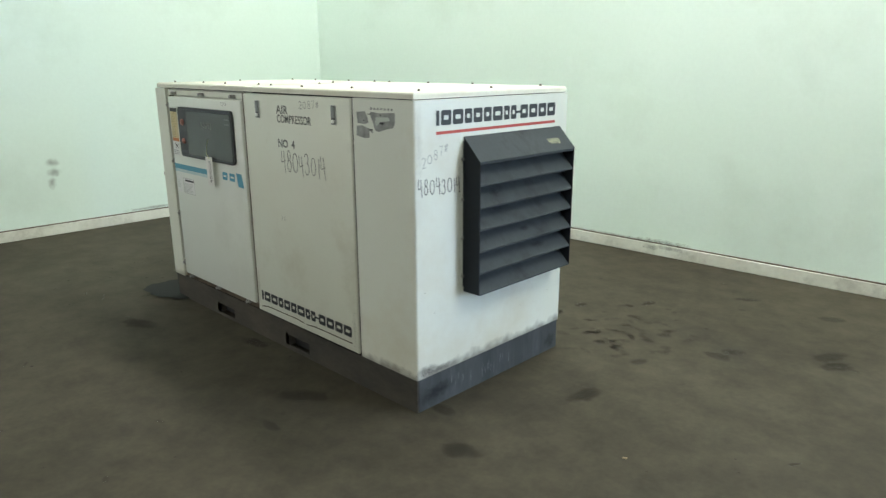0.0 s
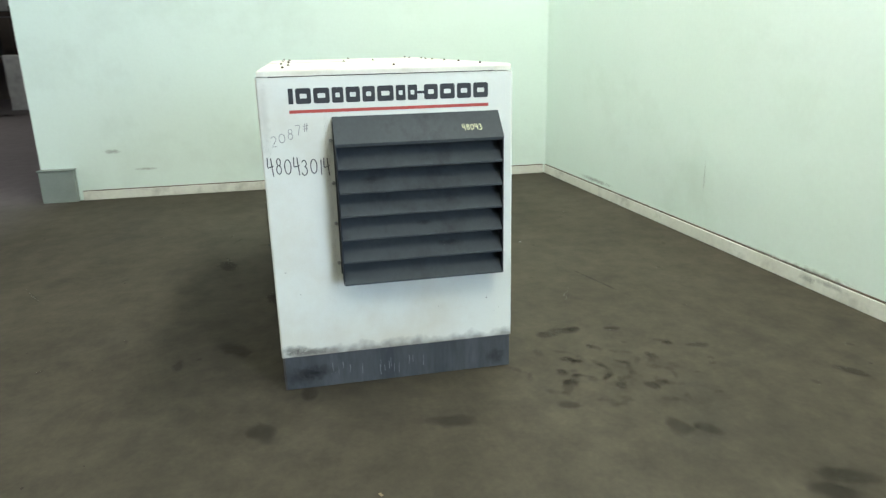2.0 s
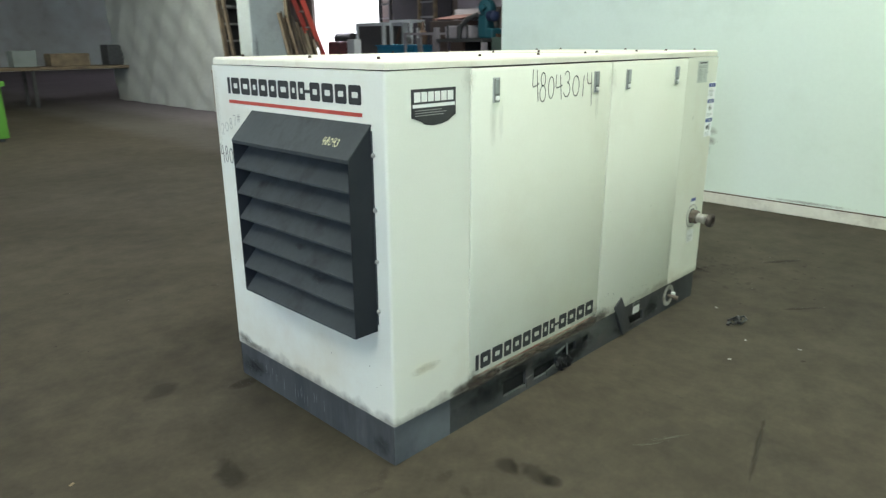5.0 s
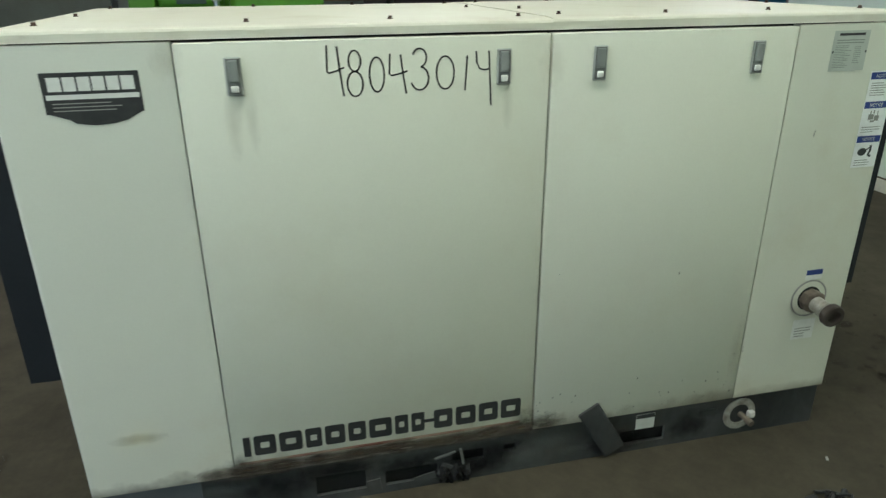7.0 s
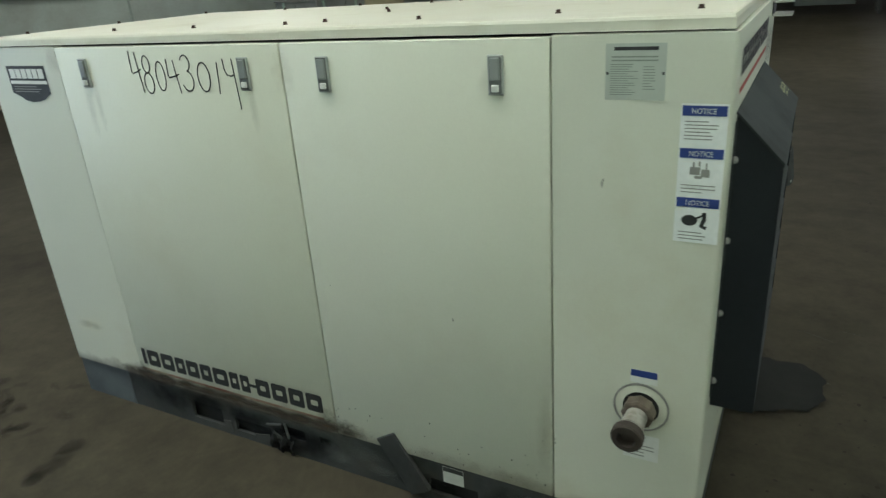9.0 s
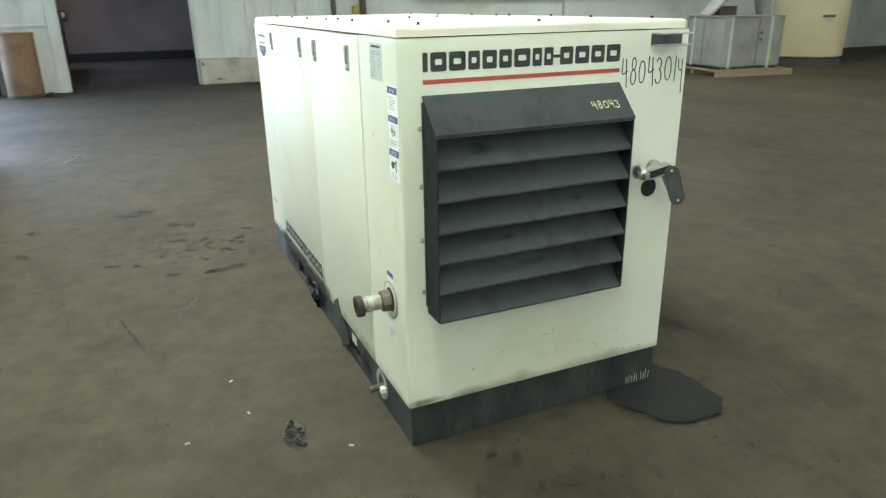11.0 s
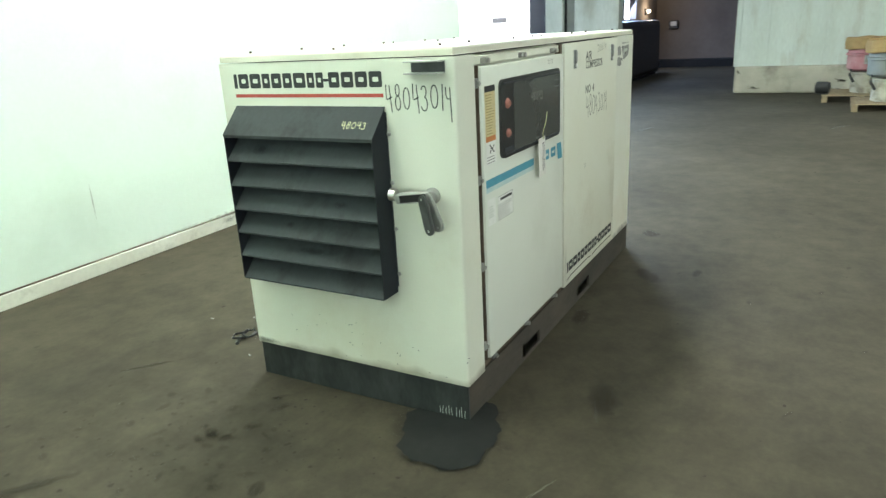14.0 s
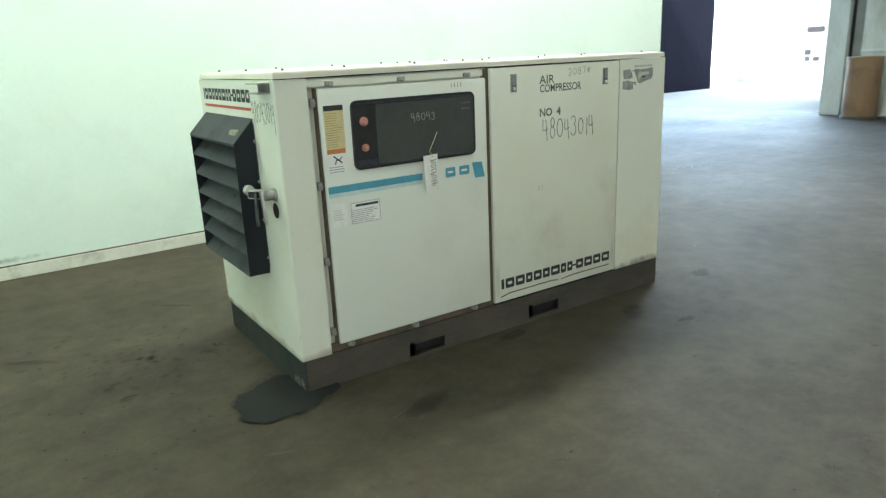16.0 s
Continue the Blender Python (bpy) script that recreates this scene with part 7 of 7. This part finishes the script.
for b in ((0.34, 0.40, 0.62, 0.628), (-0.628, -0.62, 0.40, 0.46), (-0.628, -0.62, -0.52, -0.46)):
    part("strap", boxed((*b, 0.13, 1.145), m=TR), strap_green, trans, "pale green strap")
pallet(7.78, -10.3, 0, -9.5, 1.7, 1.75)
tank = thing("cream_tank", (8.45, -13.3, 0), "tall cream painted vertical tank", "tank")
bm = bmesh.new()
add_lathe(bm, [(0.72, 0.15), (0.8, 0.2), (0.8, 1.55), (0.82, 1.56), (0.82, 1.62), (0.8, 1.63), (0.8, 2.2), (0.65, 2.45), (0.2, 2.55), (0.001, 2.56)], (8.45, -13.3, 0), 36)
part("shell", bm, beige_tank, tank, smooth=True)
bm = bmesh.new()
add_lathe(bm, [(0.78, 0), (0.78, 0.15), (0.7, 0.15)], (8.45, -13.3, 0), 36)
part("skirt", bm, steel_dark, tank)
part("branch_plate", boxed((7.62, 7.70, -13.1, -12.8, 1.05, 1.1)), steel_dark, tank)


def brown_pot(x, y):
    root = thing("squat_tank", (x, y, 0.12), "squat rust-brown pressure tank with valves on top", "tank", "brown tanks")
    bm = bmesh.new()
    add_lathe(bm, [(0.17, 0.0), (0.23, 0.02), (0.28, 0.1), (0.29, 0.19), (0.29, 0.25), (0.27, 0.33), (0.19, 0.39), (0.08, 0.42), (0.001, 0.425)], (x, y, 0.121), 28)
    part("shell", bm, terracotta, root, smooth=True)
    for z in (0.36, 0.41):
        bm = bmesh.new()
        add_lathe(bm, [(0.288, -0.012), (0.297, -0.008), (0.297, 0.008), (0.288, 0.012)], (x, y, z - 0.05), 28, None, True)
        part("band", bm, terracotta, root)
    for dx, dy, h in ((0, 0, 0.16), (0.14, 0.1, 0.1), (-0.12, 0.1, 0.12), (0.05, -0.15, 0.09), (-0.1, -0.12, 0.1)):
        bm = bmesh.new()
        add_cyl(bm, (x + dx, y + dy, 0.46), (x + dx, y + dy, 0.50 + h), 0.022, seg=10)
        add_box(bm, x + dx - 0.05, x + dx + 0.05, y + dy - 0.03, y + dy + 0.03, 0.49 + h * 0.5, 0.51 + h)
        part("valve", bm, rusty, root)
    return root


pallet(10.2, -5.55, 0, 90, 1.2, 1.2)
brown_pot(10.15, -5.62)
pallet(10.45, -7.0, 0, 90, 1.25, 1.2)
brown_pot(10.35, -7.25)
box2 = thing("black_case", (10.4, -6.45, 0.12), "black equipment case with a carrying handle", "case")
part("case_body", boxed((10.15, 10.6, -6.78, -6.12, 0.121, 0.56), bevel=0.02), black_plastic, box2)
bm = bmesh.new()
add_tube(bm, [(10.35, -6.58, 0.555), (10.35, -6.55, 0.61), (10.35, -6.35, 0.61), (10.35, -6.32, 0.555)], 0.012, 8)
part("handle", bm, black_plastic, box2)


def sifter(x, y, drum_mat, base_mat, label):
    """A round vibratory sifter on a narrower base, its tan ring on top."""
    root = thing("sifter", (x, y, 0.12), label, "sifter", "round sifters")
    bm = bmesh.new()
    add_lathe(bm, [(0.23, 0.0), (0.25, 0.01), (0.25, 0.3), (0.27, 0.31), (0.27, 0.34), (0.21, 0.36)], (x, y, 0.122), 28)
    part("base_drum", bm, base_mat, root, "dirty cream base drum", True)
    bm = bmesh.new()
    add_lathe(bm, [(0.30, 0.36), (0.34, 0.40), (0.34, 0.60), (0.36, 0.61), (0.36, 0.64), (0.34, 0.65), (0.34, 0.70), (0.25, 0.70)], (x, y, 0.122), 32)
    part("body_ring", bm, drum_mat, root, smooth=True)
    bm = bmesh.new()
    n = 40
    rings = []
    for r, h in ((0.34, 0.70), (0.38, 0.71), (0.39, 0.78), (0.38, 0.88), (0.35, 0.89), (0.33, 0.84)):
        rings.append([bm.verts.new((x + (r + 0.008 * math.sin(9 * a)) * math.cos(a), y + (r + 0.008 * math.sin(9 * a)) * math.sin(a), 0.122 + h + 0.008 * math.sin(5 * a + r * 20))) for a in (2 * math.pi * k / n for k in range(n))])
    for a, b in zip(rings, rings[1:]):
        for k in range(n):
            bm.faces.new((a[k], a[(k + 1) % n], b[(k + 1) % n], b[k]))
    part("top_ring", bm, tan_ring, root, "tan cloth ring", True)
    bm = bmesh.new()
    add_lathe(bm, [(0.33, 0.80), (0.26, 0.86), (0.2, 0.83), (0.1, 0.88), (0.001, 0.85)], (x, y, 0.122), 20)
    part("dark_filling", bm, rusty, root)
    for k in range(4):
        a = 0.6 + k * math.pi / 2
        bm = bmesh.new()
        add_tube(bm, [(x + 0.26 * math.cos(a), y + 0.26 * math.sin(a), 0.30), (x + 0.34 * math.cos(a), y + 0.34 * math.sin(a), 0.42), (x + 0.32 * math.cos(a), y + 0.32 * math.sin(a), 0.52)], 0.02, 8)
        part("spring_arm", bm, steel_dark, root)
    for a in (3.0, 3.6):
        part("clamp", boxed((-0.02, 0.02, -0.05, 0.05, 0, 0.14), bevel=0.008, m=pose(x + 0.365 * math.cos(a), y + 0.365 * math.sin(a), 0.60, 0, 0, math.degrees(a))), zinc, root)
    return root


pallet(8.92, -2.48, 0, 90, 1.05, 1.0)
sifter(8.85, -2.45, grey_steel, dirty_white, "round grey sifter with a tan ring on a pallet")
pallet(10.2, -2.12, 0, 90, 1.15, 1.1)
sifter(10.15, -2.2, pink_drum, dirty_white, "round faded red sifter with a tan ring")
motor2 = thing("small_motor", (9.85, -1.6, 0.12), "small black motor on the pallet", "motor")
bm = bmesh.new()
add_lathe(bm, [(0.03, 0), (0.09, 0.01), (0.1, 0.05), (0.1, 0.2), (0.07, 0.22)], (9.85, -1.66, 0.225), 16, (0.2, 1, 0))
part("motor_body", bm, black_plastic, motor2, smooth=True)
part("motor_foot", boxed((9.76, 9.94, -1.64, -1.48, 0.122, 0.14)), black_plastic, motor2)

pallet(9.95, -3.6, 0, 90, 1.15, 1.1)
heap = thing("scrap_engine", (9.95, -3.6, 0.12), "rusty dismantled engine parts heaped on a pallet", "engine parts")
part("engine_block", boxed((9.62, 10.3, -4.0, -3.2, 0.122, 0.78), bevel=0.05), dark_rust, heap)
for y, a in ((-3.98, 5), (-3.66, -8), (-3.38, 12)):
    part("side_plate", boxed((-0.03, 0.03, -0.14, 0.14, 0, 0.62), bevel=0.01, m=pose(9.56, y, 0.14, a, 4, 6)), dark_rust if a < 10 else rusty, heap)
random.seed(21)
for k in range(46):
    y, x = random.uniform(-4.05, -3.1), random.uniform(9.5, 10.3)
    z = random.uniform(0.75, 1.02) if k % 2 else random.uniform(0.2, 0.9)
    if k % 2 == 0:
        x = random.uniform(9.47, 9.6)
    bm = bmesh.new()
    if k % 4 == 0:
        add_tube(bm, [(x, y, z), (x - 0.05, y + random.uniform(-0.2, 0.2), z + 0.1), (x, y + random.uniform(-0.35, 0.35), z + random.uniform(-0.2, 0.3))], random.uniform(0.012, 0.035), 8)
    elif k % 4 == 1:
        add_lathe(bm, [(0.04, 0), (0.09, 0.01), (0.09, 0.06), (0.05, 0.08), (0.05, 0.22), (0.02, 0.24)], (x, y, z), 14, (random.uniform(-1, 1), random.uniform(-1, 1), random.uniform(-0.5, 1)))
    elif k % 4 == 2:
        add_tube(bm, [(x, y, z), (x, y + 0.1, z + random.uniform(0.1, 0.3)), (x + 0.05, y + random.uniform(0.1, 0.4), z + random.uniform(-0.1, 0.3)), (x, y + random.uniform(0.2, 0.5), z - 0.1)], random.uniform(0.006, 0.014), 6)
    else:
        add_box(bm, -0.05, 0.05, -0.1, 0.1, -0.04, 0.04, 0.015, pose(x, y, z, random.uniform(0, 90), random.uniform(0, 90), random.uniform(0, 90)))
    part("engine_part", bm, random.choice((rusty, dark_rust, dark_rust, steel_dark, brown_paint)), heap)
for y, z, r, ma in ((-3.45, 1.02, 0.22, dark_rust), (-3.95, 1.0, 0.19, yellow_green)):
    bm = bmesh.new()
    add_lathe(bm, [(0.04, 0), (r * 0.9, 0.01), (r, 0.04), (r, 0.12), (r * 0.8, 0.16), (r * 0.4, 0.17), (r * 0.35, 0.26), (0.03, 0.28)], (9.98, y, z), 22, (-1, -0.2, 0.15))
    wheel = part("flywheel", bm, ma, heap, "bolted flange wheel", True)
    for k in range(9):
        a = 2 * math.pi * k / 9
        part("lug", boxed((-0.04, 0.04, -0.03, 0.03, -0.03, 0.03), bevel=0.008, m=pose(9.92, y + 1.05 * r * math.cos(a), z + 1.05 * r * math.sin(a), math.degrees(a), 0, 0)), ma, wheel)
    part("prop", boxed((9.96, 10.06, y - 0.05, y + 0.05, 0.79, z)), rusty, heap)
bm = bmesh.new()
add_tube(bm, [(11.42, -2.82, 0.0), (11.42, -2.82, 2.0), (11.42, -2.82, 4.5)], 0.05, 10)
pipe = solo("wall_pipe", bm, steel_dark, "dark vertical pipe along the wall", "pipe")
bm = bmesh.new()
add_tube(bm, [(11.40, -3.50, 0.0), (11.38, -3.45, 1.4), (11.40, -3.40, 3.2)], 0.07, 10)
solo("wall_pipe", bm, rusty, "thick rusty service pipe along the wall", "pipe")
solo("yellow_valve", boxed((11.30, 11.45, -3.32, -3.22, 1.28, 1.44), bevel=0.02), mat("safety_yellow", (0.42, 0.34, 0.06), 0.6), "yellow valve box on the wall pipe", "valve")
solo("wall_shelf", boxed((11.1, 11.49, -18.0, -4.95, 1.70, 2.0), bevel=0.01), steel_dark, "long dark cable tray along the wall", "cable tray")
dark_tank = thing("dark_machine", (15.0, 2.9, 0), "low black machine along the passage wall", "machine")
part("machine_body", boxed((12.4, 17.0, 2.62, 3.36, 0.05, 1.46), bevel=0.12), black_plastic, dark_tank)
part("plinth", boxed((12.5, 16.9, 2.7, 3.34, 0.0, 0.049)), dark_in, dark_tank)
lampb = thing("bulkhead_lamp", (18.4, 3.38, 1.68), "small lit lamp on the passage wall", "lamp")
part("lamp_back", boxed((18.34, 18.46, 3.34, 3.399, 1.6, 1.78), bevel=0.01), steel_dark, lampb)
bm = bmesh.new()
add_lathe(bm, [(0.02, 0.0), (0.05, 0.02), (0.055, 0.06), (0.03, 0.1), (0.001, 0.105)], (18.4, 3.335, 1.7), 16, (0, -1, 0))
part("bulb_glass", bm, glow_material("lit_bulb", (1.0, 0.8, 0.55), 6.0), lampb, smooth=True)
wbox = thing("meter_box", (19.95, 2.85, 1.2), "small grey meter box on the passage wall", "box")
part("box_body", boxed((19.88, 19.998, 2.7, 2.98, 1.15, 1.4), bevel=0.02), black_plastic, wbox)
part("box_window", boxed((19.872, 19.879, 2.75, 2.93, 1.24, 1.37)), galv, wbox)
structure("passage_step", [(19.4, 19.99, -1.2, 3.4, 0, 0.22)], dark_in, "dark step along the passage end", "step")

side = thing("panel_north", (11.4, 2.8, 0), "white boarded panel with a diagonal brace beside the passage", "panel", kind="structure")
part("board", boxed((XE - 0.1, XE - 0.003, 2.501, 3.26, 0, TOP)), white_board, side)
part("post", boxed((XE - 0.16, XE - 0.003, 2.30, 2.50, 0, 3.3), bevel=0.01), white_board, side)
part("slot_board", boxed((XE - 0.05, XE - 0.003, 3.26, 3.44, 0, TOP)), grey_steel, side)
part("dark_slot", boxed((XE - 0.03, XE - 0.003, 3.44, 3.51, 0, TOP)), dark_in, side)
for z in (0.56, 1.16):
    part("rail", boxed((XE - 0.125, XE - 0.101, 2.501, 3.26, z, z + 0.05), bevel=0.006), white_board, side)
part("brace", boxed((-0.02, 0.02, -0.05, 0.05, 0, 0.64), bevel=0.006, m=pose(XE - 0.15, 2.72, 0.01, 18, 0, 0)), white_board, side)
for x, y, a in ((11.0, 3.02, 20), (11.16, 3.34, 60), (10.8, 3.38, 110)):
    solo("debris_block", boxed((-0.09, 0.09, -0.04, 0.04, 0.0, 0.05), bevel=0.01, m=pose(x + 0.0, y - 0.42, 0, 0, 0, a)), steel_dark, "dark scrap lying beside the drum", "debris", group="floor debris")

# ---- small things and marks on the floor ----
scrap = thing("strap_scrap", (-1.137, 0.89, 0), "twisted black strap scrap on the floor", "scrap")
bm = bmesh.new()
rnd = random.Random(23)
for turns, x, y in ((0.8, -1.15, 0.905), (0.7, -1.105, 0.88)):
    add_tube(bm, [(x + (0.022 + 0.014 * rnd.random()) * math.cos(a) * 1.5, y + (0.022 + 0.014 * rnd.random()) * math.sin(a), 0.008 + 0.022 * rnd.random()) for a in (2 * math.pi * turns * k / 13 for k in range(14))], 0.0055, 6)
add_tube(bm, [(-1.215, 0.868, 0.008), (-1.19, 0.885, 0.012), (-1.16, 0.89, 0.018)], 0.008, 6)
part("strap", bm, black_plastic, scrap)
for x, y, a in ((-1.2, 0.88, 40), (-1.09, 0.87, 10)):
    part("buckle", boxed((-0.022, 0.022, -0.009, 0.009, 0, 0.012), bevel=0.003, m=pose(x, y, 0, 0, 0, a)), black_plastic, scrap)
for x, y, a, ma in ((-1.28, 0.72, 60, sticker_dark), (-1.02, 1.25, 100, sticker_dark), (1.85, -0.2, 30, old_wood)):
    solo("paper_chip", boxed((-0.009, 0.009, -0.004, 0.004, 0.0, 0.003), m=pose(x, y, 0, 0, 0, a)), ma, "small pale chip lying on the floor", "debris", group="floor debris")
for x, y, a in ((-0.93, 1.02, 20), (-0.66, 1.05, 130)):
    solo("paper_chip", boxed((-0.008, 0.008, -0.004, 0.004, 0.0, 0.002), m=pose(x, y, 0.0096, 0, 0, a)), sticker_dark, "small dull chip lying on the floor", "debris", group="floor debris")
random.seed(8)


def stain(x, y, rx, ry, turn, material, z, name="oil_stain"):
    bm = bmesh.new()
    n = 24
    c = bm.verts.new((0, 0, 0))
    ring = [bm.verts.new((rx * 1.35 * math.cos(2 * math.pi * k / n), ry * 1.35 * math.sin(2 * math.pi * k / n), 0)) for k in range(n)]
    for k in range(n):
        bm.faces.new((c, ring[k], ring[(k + 1) % n]))
    ob = new(name, mesh_of(name, bm, material))
    ob.matrix_basis = pose(x, y, z, 0, 0, turn)
    ob.parent = floor
    return ob


STAINS = ((0.49, -0.79, 0.13, 0.065, 40), (-0.24, -0.61, 0.11, 0.05, 10), (1.70, 1.02, 0.08, 0.055, 0), (2.14, 1.42, 0.13, 0.06, 60), (2.20, 1.31, 0.10, 0.055, 60), (1.44, 0.15, 0.11, 0.055, 80), (1.47, 2.04, 0.1, 0.04, 30), (1.98, 2.03, 0.09, 0.05, 30), (1.06, -0.42, 0.07, 0.04, 0), (0.72, 0.82, 0.06, 0.05, 75), (0.69, 0.92, 0.09, 0.045, 80), (0.68, 0.99, 0.05, 0.035, 60), (0.73, 1.19, 0.055, 0.035, 80), (1.44, 0.66, 0.06, 0.035, 70), (1.36, 1.08, 0.05, 0.03, 30), (1.33, 0.95, 0.045, 0.03, 0), (1.03, 0.82, 0.05, 0.028, 60), (1.08, 1.23, 0.05, 0.025, 20), (1.03, 1.51, 0.07, 0.03, 80), (1.74, 1.12, 0.07, 0.04, 30), (-1.86, 0.36, 0.055, 0.03, 60), (-2.05, -0.05, 0.05, 0.03, 20), (2.35, 0.22, 0.03, 0.012, 60), (-1.0, -0.95, 0.14, 0.07, 20), (1.35, -0.62, 0.10, 0.06, 30), (0.62, -1.05, 0.07, 0.03, 0))
for k, (x, y, rx, ry, a) in enumerate(STAINS):
    stain(x, y, rx, ry, a, oil_mat, 0.001 + 0.0001 * k)
for k in range(55):
    a = random.uniform(0, 2 * math.pi)
    r = random.uniform(0.05, 0.45)
    x, y = 1.18 + r * math.cos(a) * 0.8, 1.0 + r * math.sin(a) * 1.1
    stain(x, y, random.uniform(0.02, 0.055), random.uniform(0.012, 0.03), random.uniform(0, 180), drip_mat, 0.0035 + 0.00005 * k)
for k in range(45):
    x, y = random.uniform(-3.2, 3.6), random.choice((random.uniform(-3.5, -0.8), random.uniform(0.8, 2.3)))
    stain(x, y, random.uniform(0.01, 0.04), random.uniform(0.008, 0.025), random.uniform(0, 180), drip_mat, 0.0065 + 0.00003 * k)
for k in range(48):
    x, y = random.gauss(-1.92, 0.17), random.gauss(0.38, 0.27)
    stain(min(x, -1.47), y, random.uniform(0.012, 0.042), random.uniform(0.008, 0.024), random.uniform(0, 180), drip_mat, 0.0062 + 0.00003 * k)
grit_mat = mat("dark_floor_grit", (0.045, 0.039, 0.032), 0.9, specular=0.1)
bm = bmesh.new()
for k in range(360):
    if k % 3:
        x, y = random.gauss(-1.95, 0.35), random.gauss(0.2, 0.6)
    else:
        x, y = random.uniform(-3.4, 4.5), random.uniform(-3.6, 2.3)
    if -1.42 < x < 1.05 and -0.56 < y < 0.56:
        continue
    r = random.uniform(0.0015, 0.006) * random.choice((1, 1, 2))
    bm.faces.new([bm.verts.new((x + r * random.uniform(0.5, 1.4) * math.cos(a), y + r * random.uniform(0.5, 1.2) * math.sin(a), 0.0085)) for a in (2 * math.pi * n / 7 for n in range(7))])
grit = new("floor_grit", mesh_of("floor_grit", bm, grit_mat))
grit.parent = floor
tagged(grit, "dark grit and specks on the floor", kind="stuff")
bm = bmesh.new()
n = 72
centre = bm.verts.new((-1.48, -0.49, 0.0091))
rim = []
for k in range(n):
    a = 2 * math.pi * k / n
    r = 0.205 + 0.022 * math.sin(2 * a + 0.6) + 0.012 * math.sin(5 * a + 1.1) + 0.007 * math.sin(11 * a) + 0.004 * math.sin(23 * a + 2.0)
    r += 0.06 * max(0.0, math.cos(a + 0.3)) ** 10
    rim.append(bm.verts.new((-1.48 + r * math.cos(a), -0.49 + r * math.sin(a), 0.0091)))
for k in range(n):
    bm.faces.new((centre, rim[k], rim[(k + 1) % n]))
puddle = new("oil_puddle", mesh_of("oil_puddle", bm, puddle_mat))
puddle.parent = floor
tagged(puddle, "dark oily puddle spread beside the base")
stain(-1.48, -0.49, 0.245, 0.245, 20, oil_mat, 0.0088, "puddle_edge")
for x0, y0, x1, y1, w in ((-1.70, 1.19, -1.46, 0.99, 0.018), (-2.5, 0.78, -2.25, 0.60, 0.03), (-0.3, 1.35, 0.3, 1.5, 0.01)):
    d = math.hypot(x1 - x0, y1 - y0)
    stain((x0 + x1) / 2, (y0 + y1) / 2, d / 2, w, math.degrees(math.atan2(y1 - y0, x1 - x0)), oil_mat, 0.0095, "scrape_mark")

tyre_mat = mat("rubber_marks", (0.122, 0.108, 0.113), 0.9, color2=(0.14, 0.125, 0.129), scale=9, amount=1.0, specular=0.1)
for k, (cx, cy, r, a0, a1, w) in enumerate(((-9.4, -10.0, 2.3, 20, 150, 0.07), (-8.6, -9.2, 3.0, 30, 140, 0.07), (-7.4, -7.2, 1.9, 200, 330, 0.08), (-9.5, -6.4, 2.6, 230, 330, 0.07))):
    bm = bmesh.new()
    ribbon(bm, arc(cx, cy, r, r * 0.8, a0, a1, 24), w, lambda u, v: Vector((u, v, 0.0105 + 0.0002 * k)))
    mark = new("tyre_mark", mesh_of("tyre_mark", bm, tyre_mat))
    mark.parent = floor

scratch_mat = stain_material("pale_scratch", (0.22, 0.21, 0.18), 0.8, edge=0.3, alpha=0.4, grain=40, specular=0.1)
for k, (x0, y0, x1, y1, w) in enumerate(((-1.2, -0.98, -1.06, -0.93, 0.006), (-1.6, -0.95, -1.72, -0.90, 0.006), (-1.75, -1.0, -1.86, -0.98, 0.005), (6.0, 0.6, 6.5, 0.5, 0.05), (6.6, -1.7, 7.0, -1.9, 0.05), (4.4, 2.0, 5.0, 1.8, 0.04), (-0.8, -2.2, -0.55, -2.05, 0.006), (0.1, 1.2, 0.25, 1.1, 0.006), (0.2, 1.16, 0.32, 1.08, 0.005))):
    stain((x0 + x1) / 2, (y0 + y1) / 2, math.hypot(x1 - x0, y1 - y0) / 2, w, math.degrees(math.atan2(y1 - y0, x1 - x0)), scratch_mat, 0.0102 + 0.0001 * k, "pale_scratch")

# scuffs on the white walls
for x, z, w, h in ((0.55, 0.115, 0.22, 0.02), (0.62, 0.075, 0.12, 0.016), (0.45, 0.06, 0.05, 0.02), (-0.7, 0.5, 0.005, 0.1), (-2.5, 0.14, 0.3, 0.02), (0.2, 0.11, 0.5, 0.012)):
    px, py = x, 2.50 + (x + 3.85) * math.tan(radians(1.9))
    smudge("wall_scuff", px, py - 0.004 - (0.024 if z < 0.12 else 0), z, w, h, (math.sin(radians(1.9)), -1, 0), wall_smudge, wall_north)
for y, z, w, h in ((-0.51, 0.66, 0.05, 0.035), (-0.50, 0.57, 0.05, 0.03), (-0.53, 0.48, 0.03, 0.05), (-2.31, 0.5, 0.08, 0.02), (-2.0, 0.3, 0.1, 0.012), (0.4, 0.12, 0.3, 0.012)):
    smudge("wall_scuff", -3.8475, y, z, w, h, (1, 0, 0), wall_smudge, wall_west)
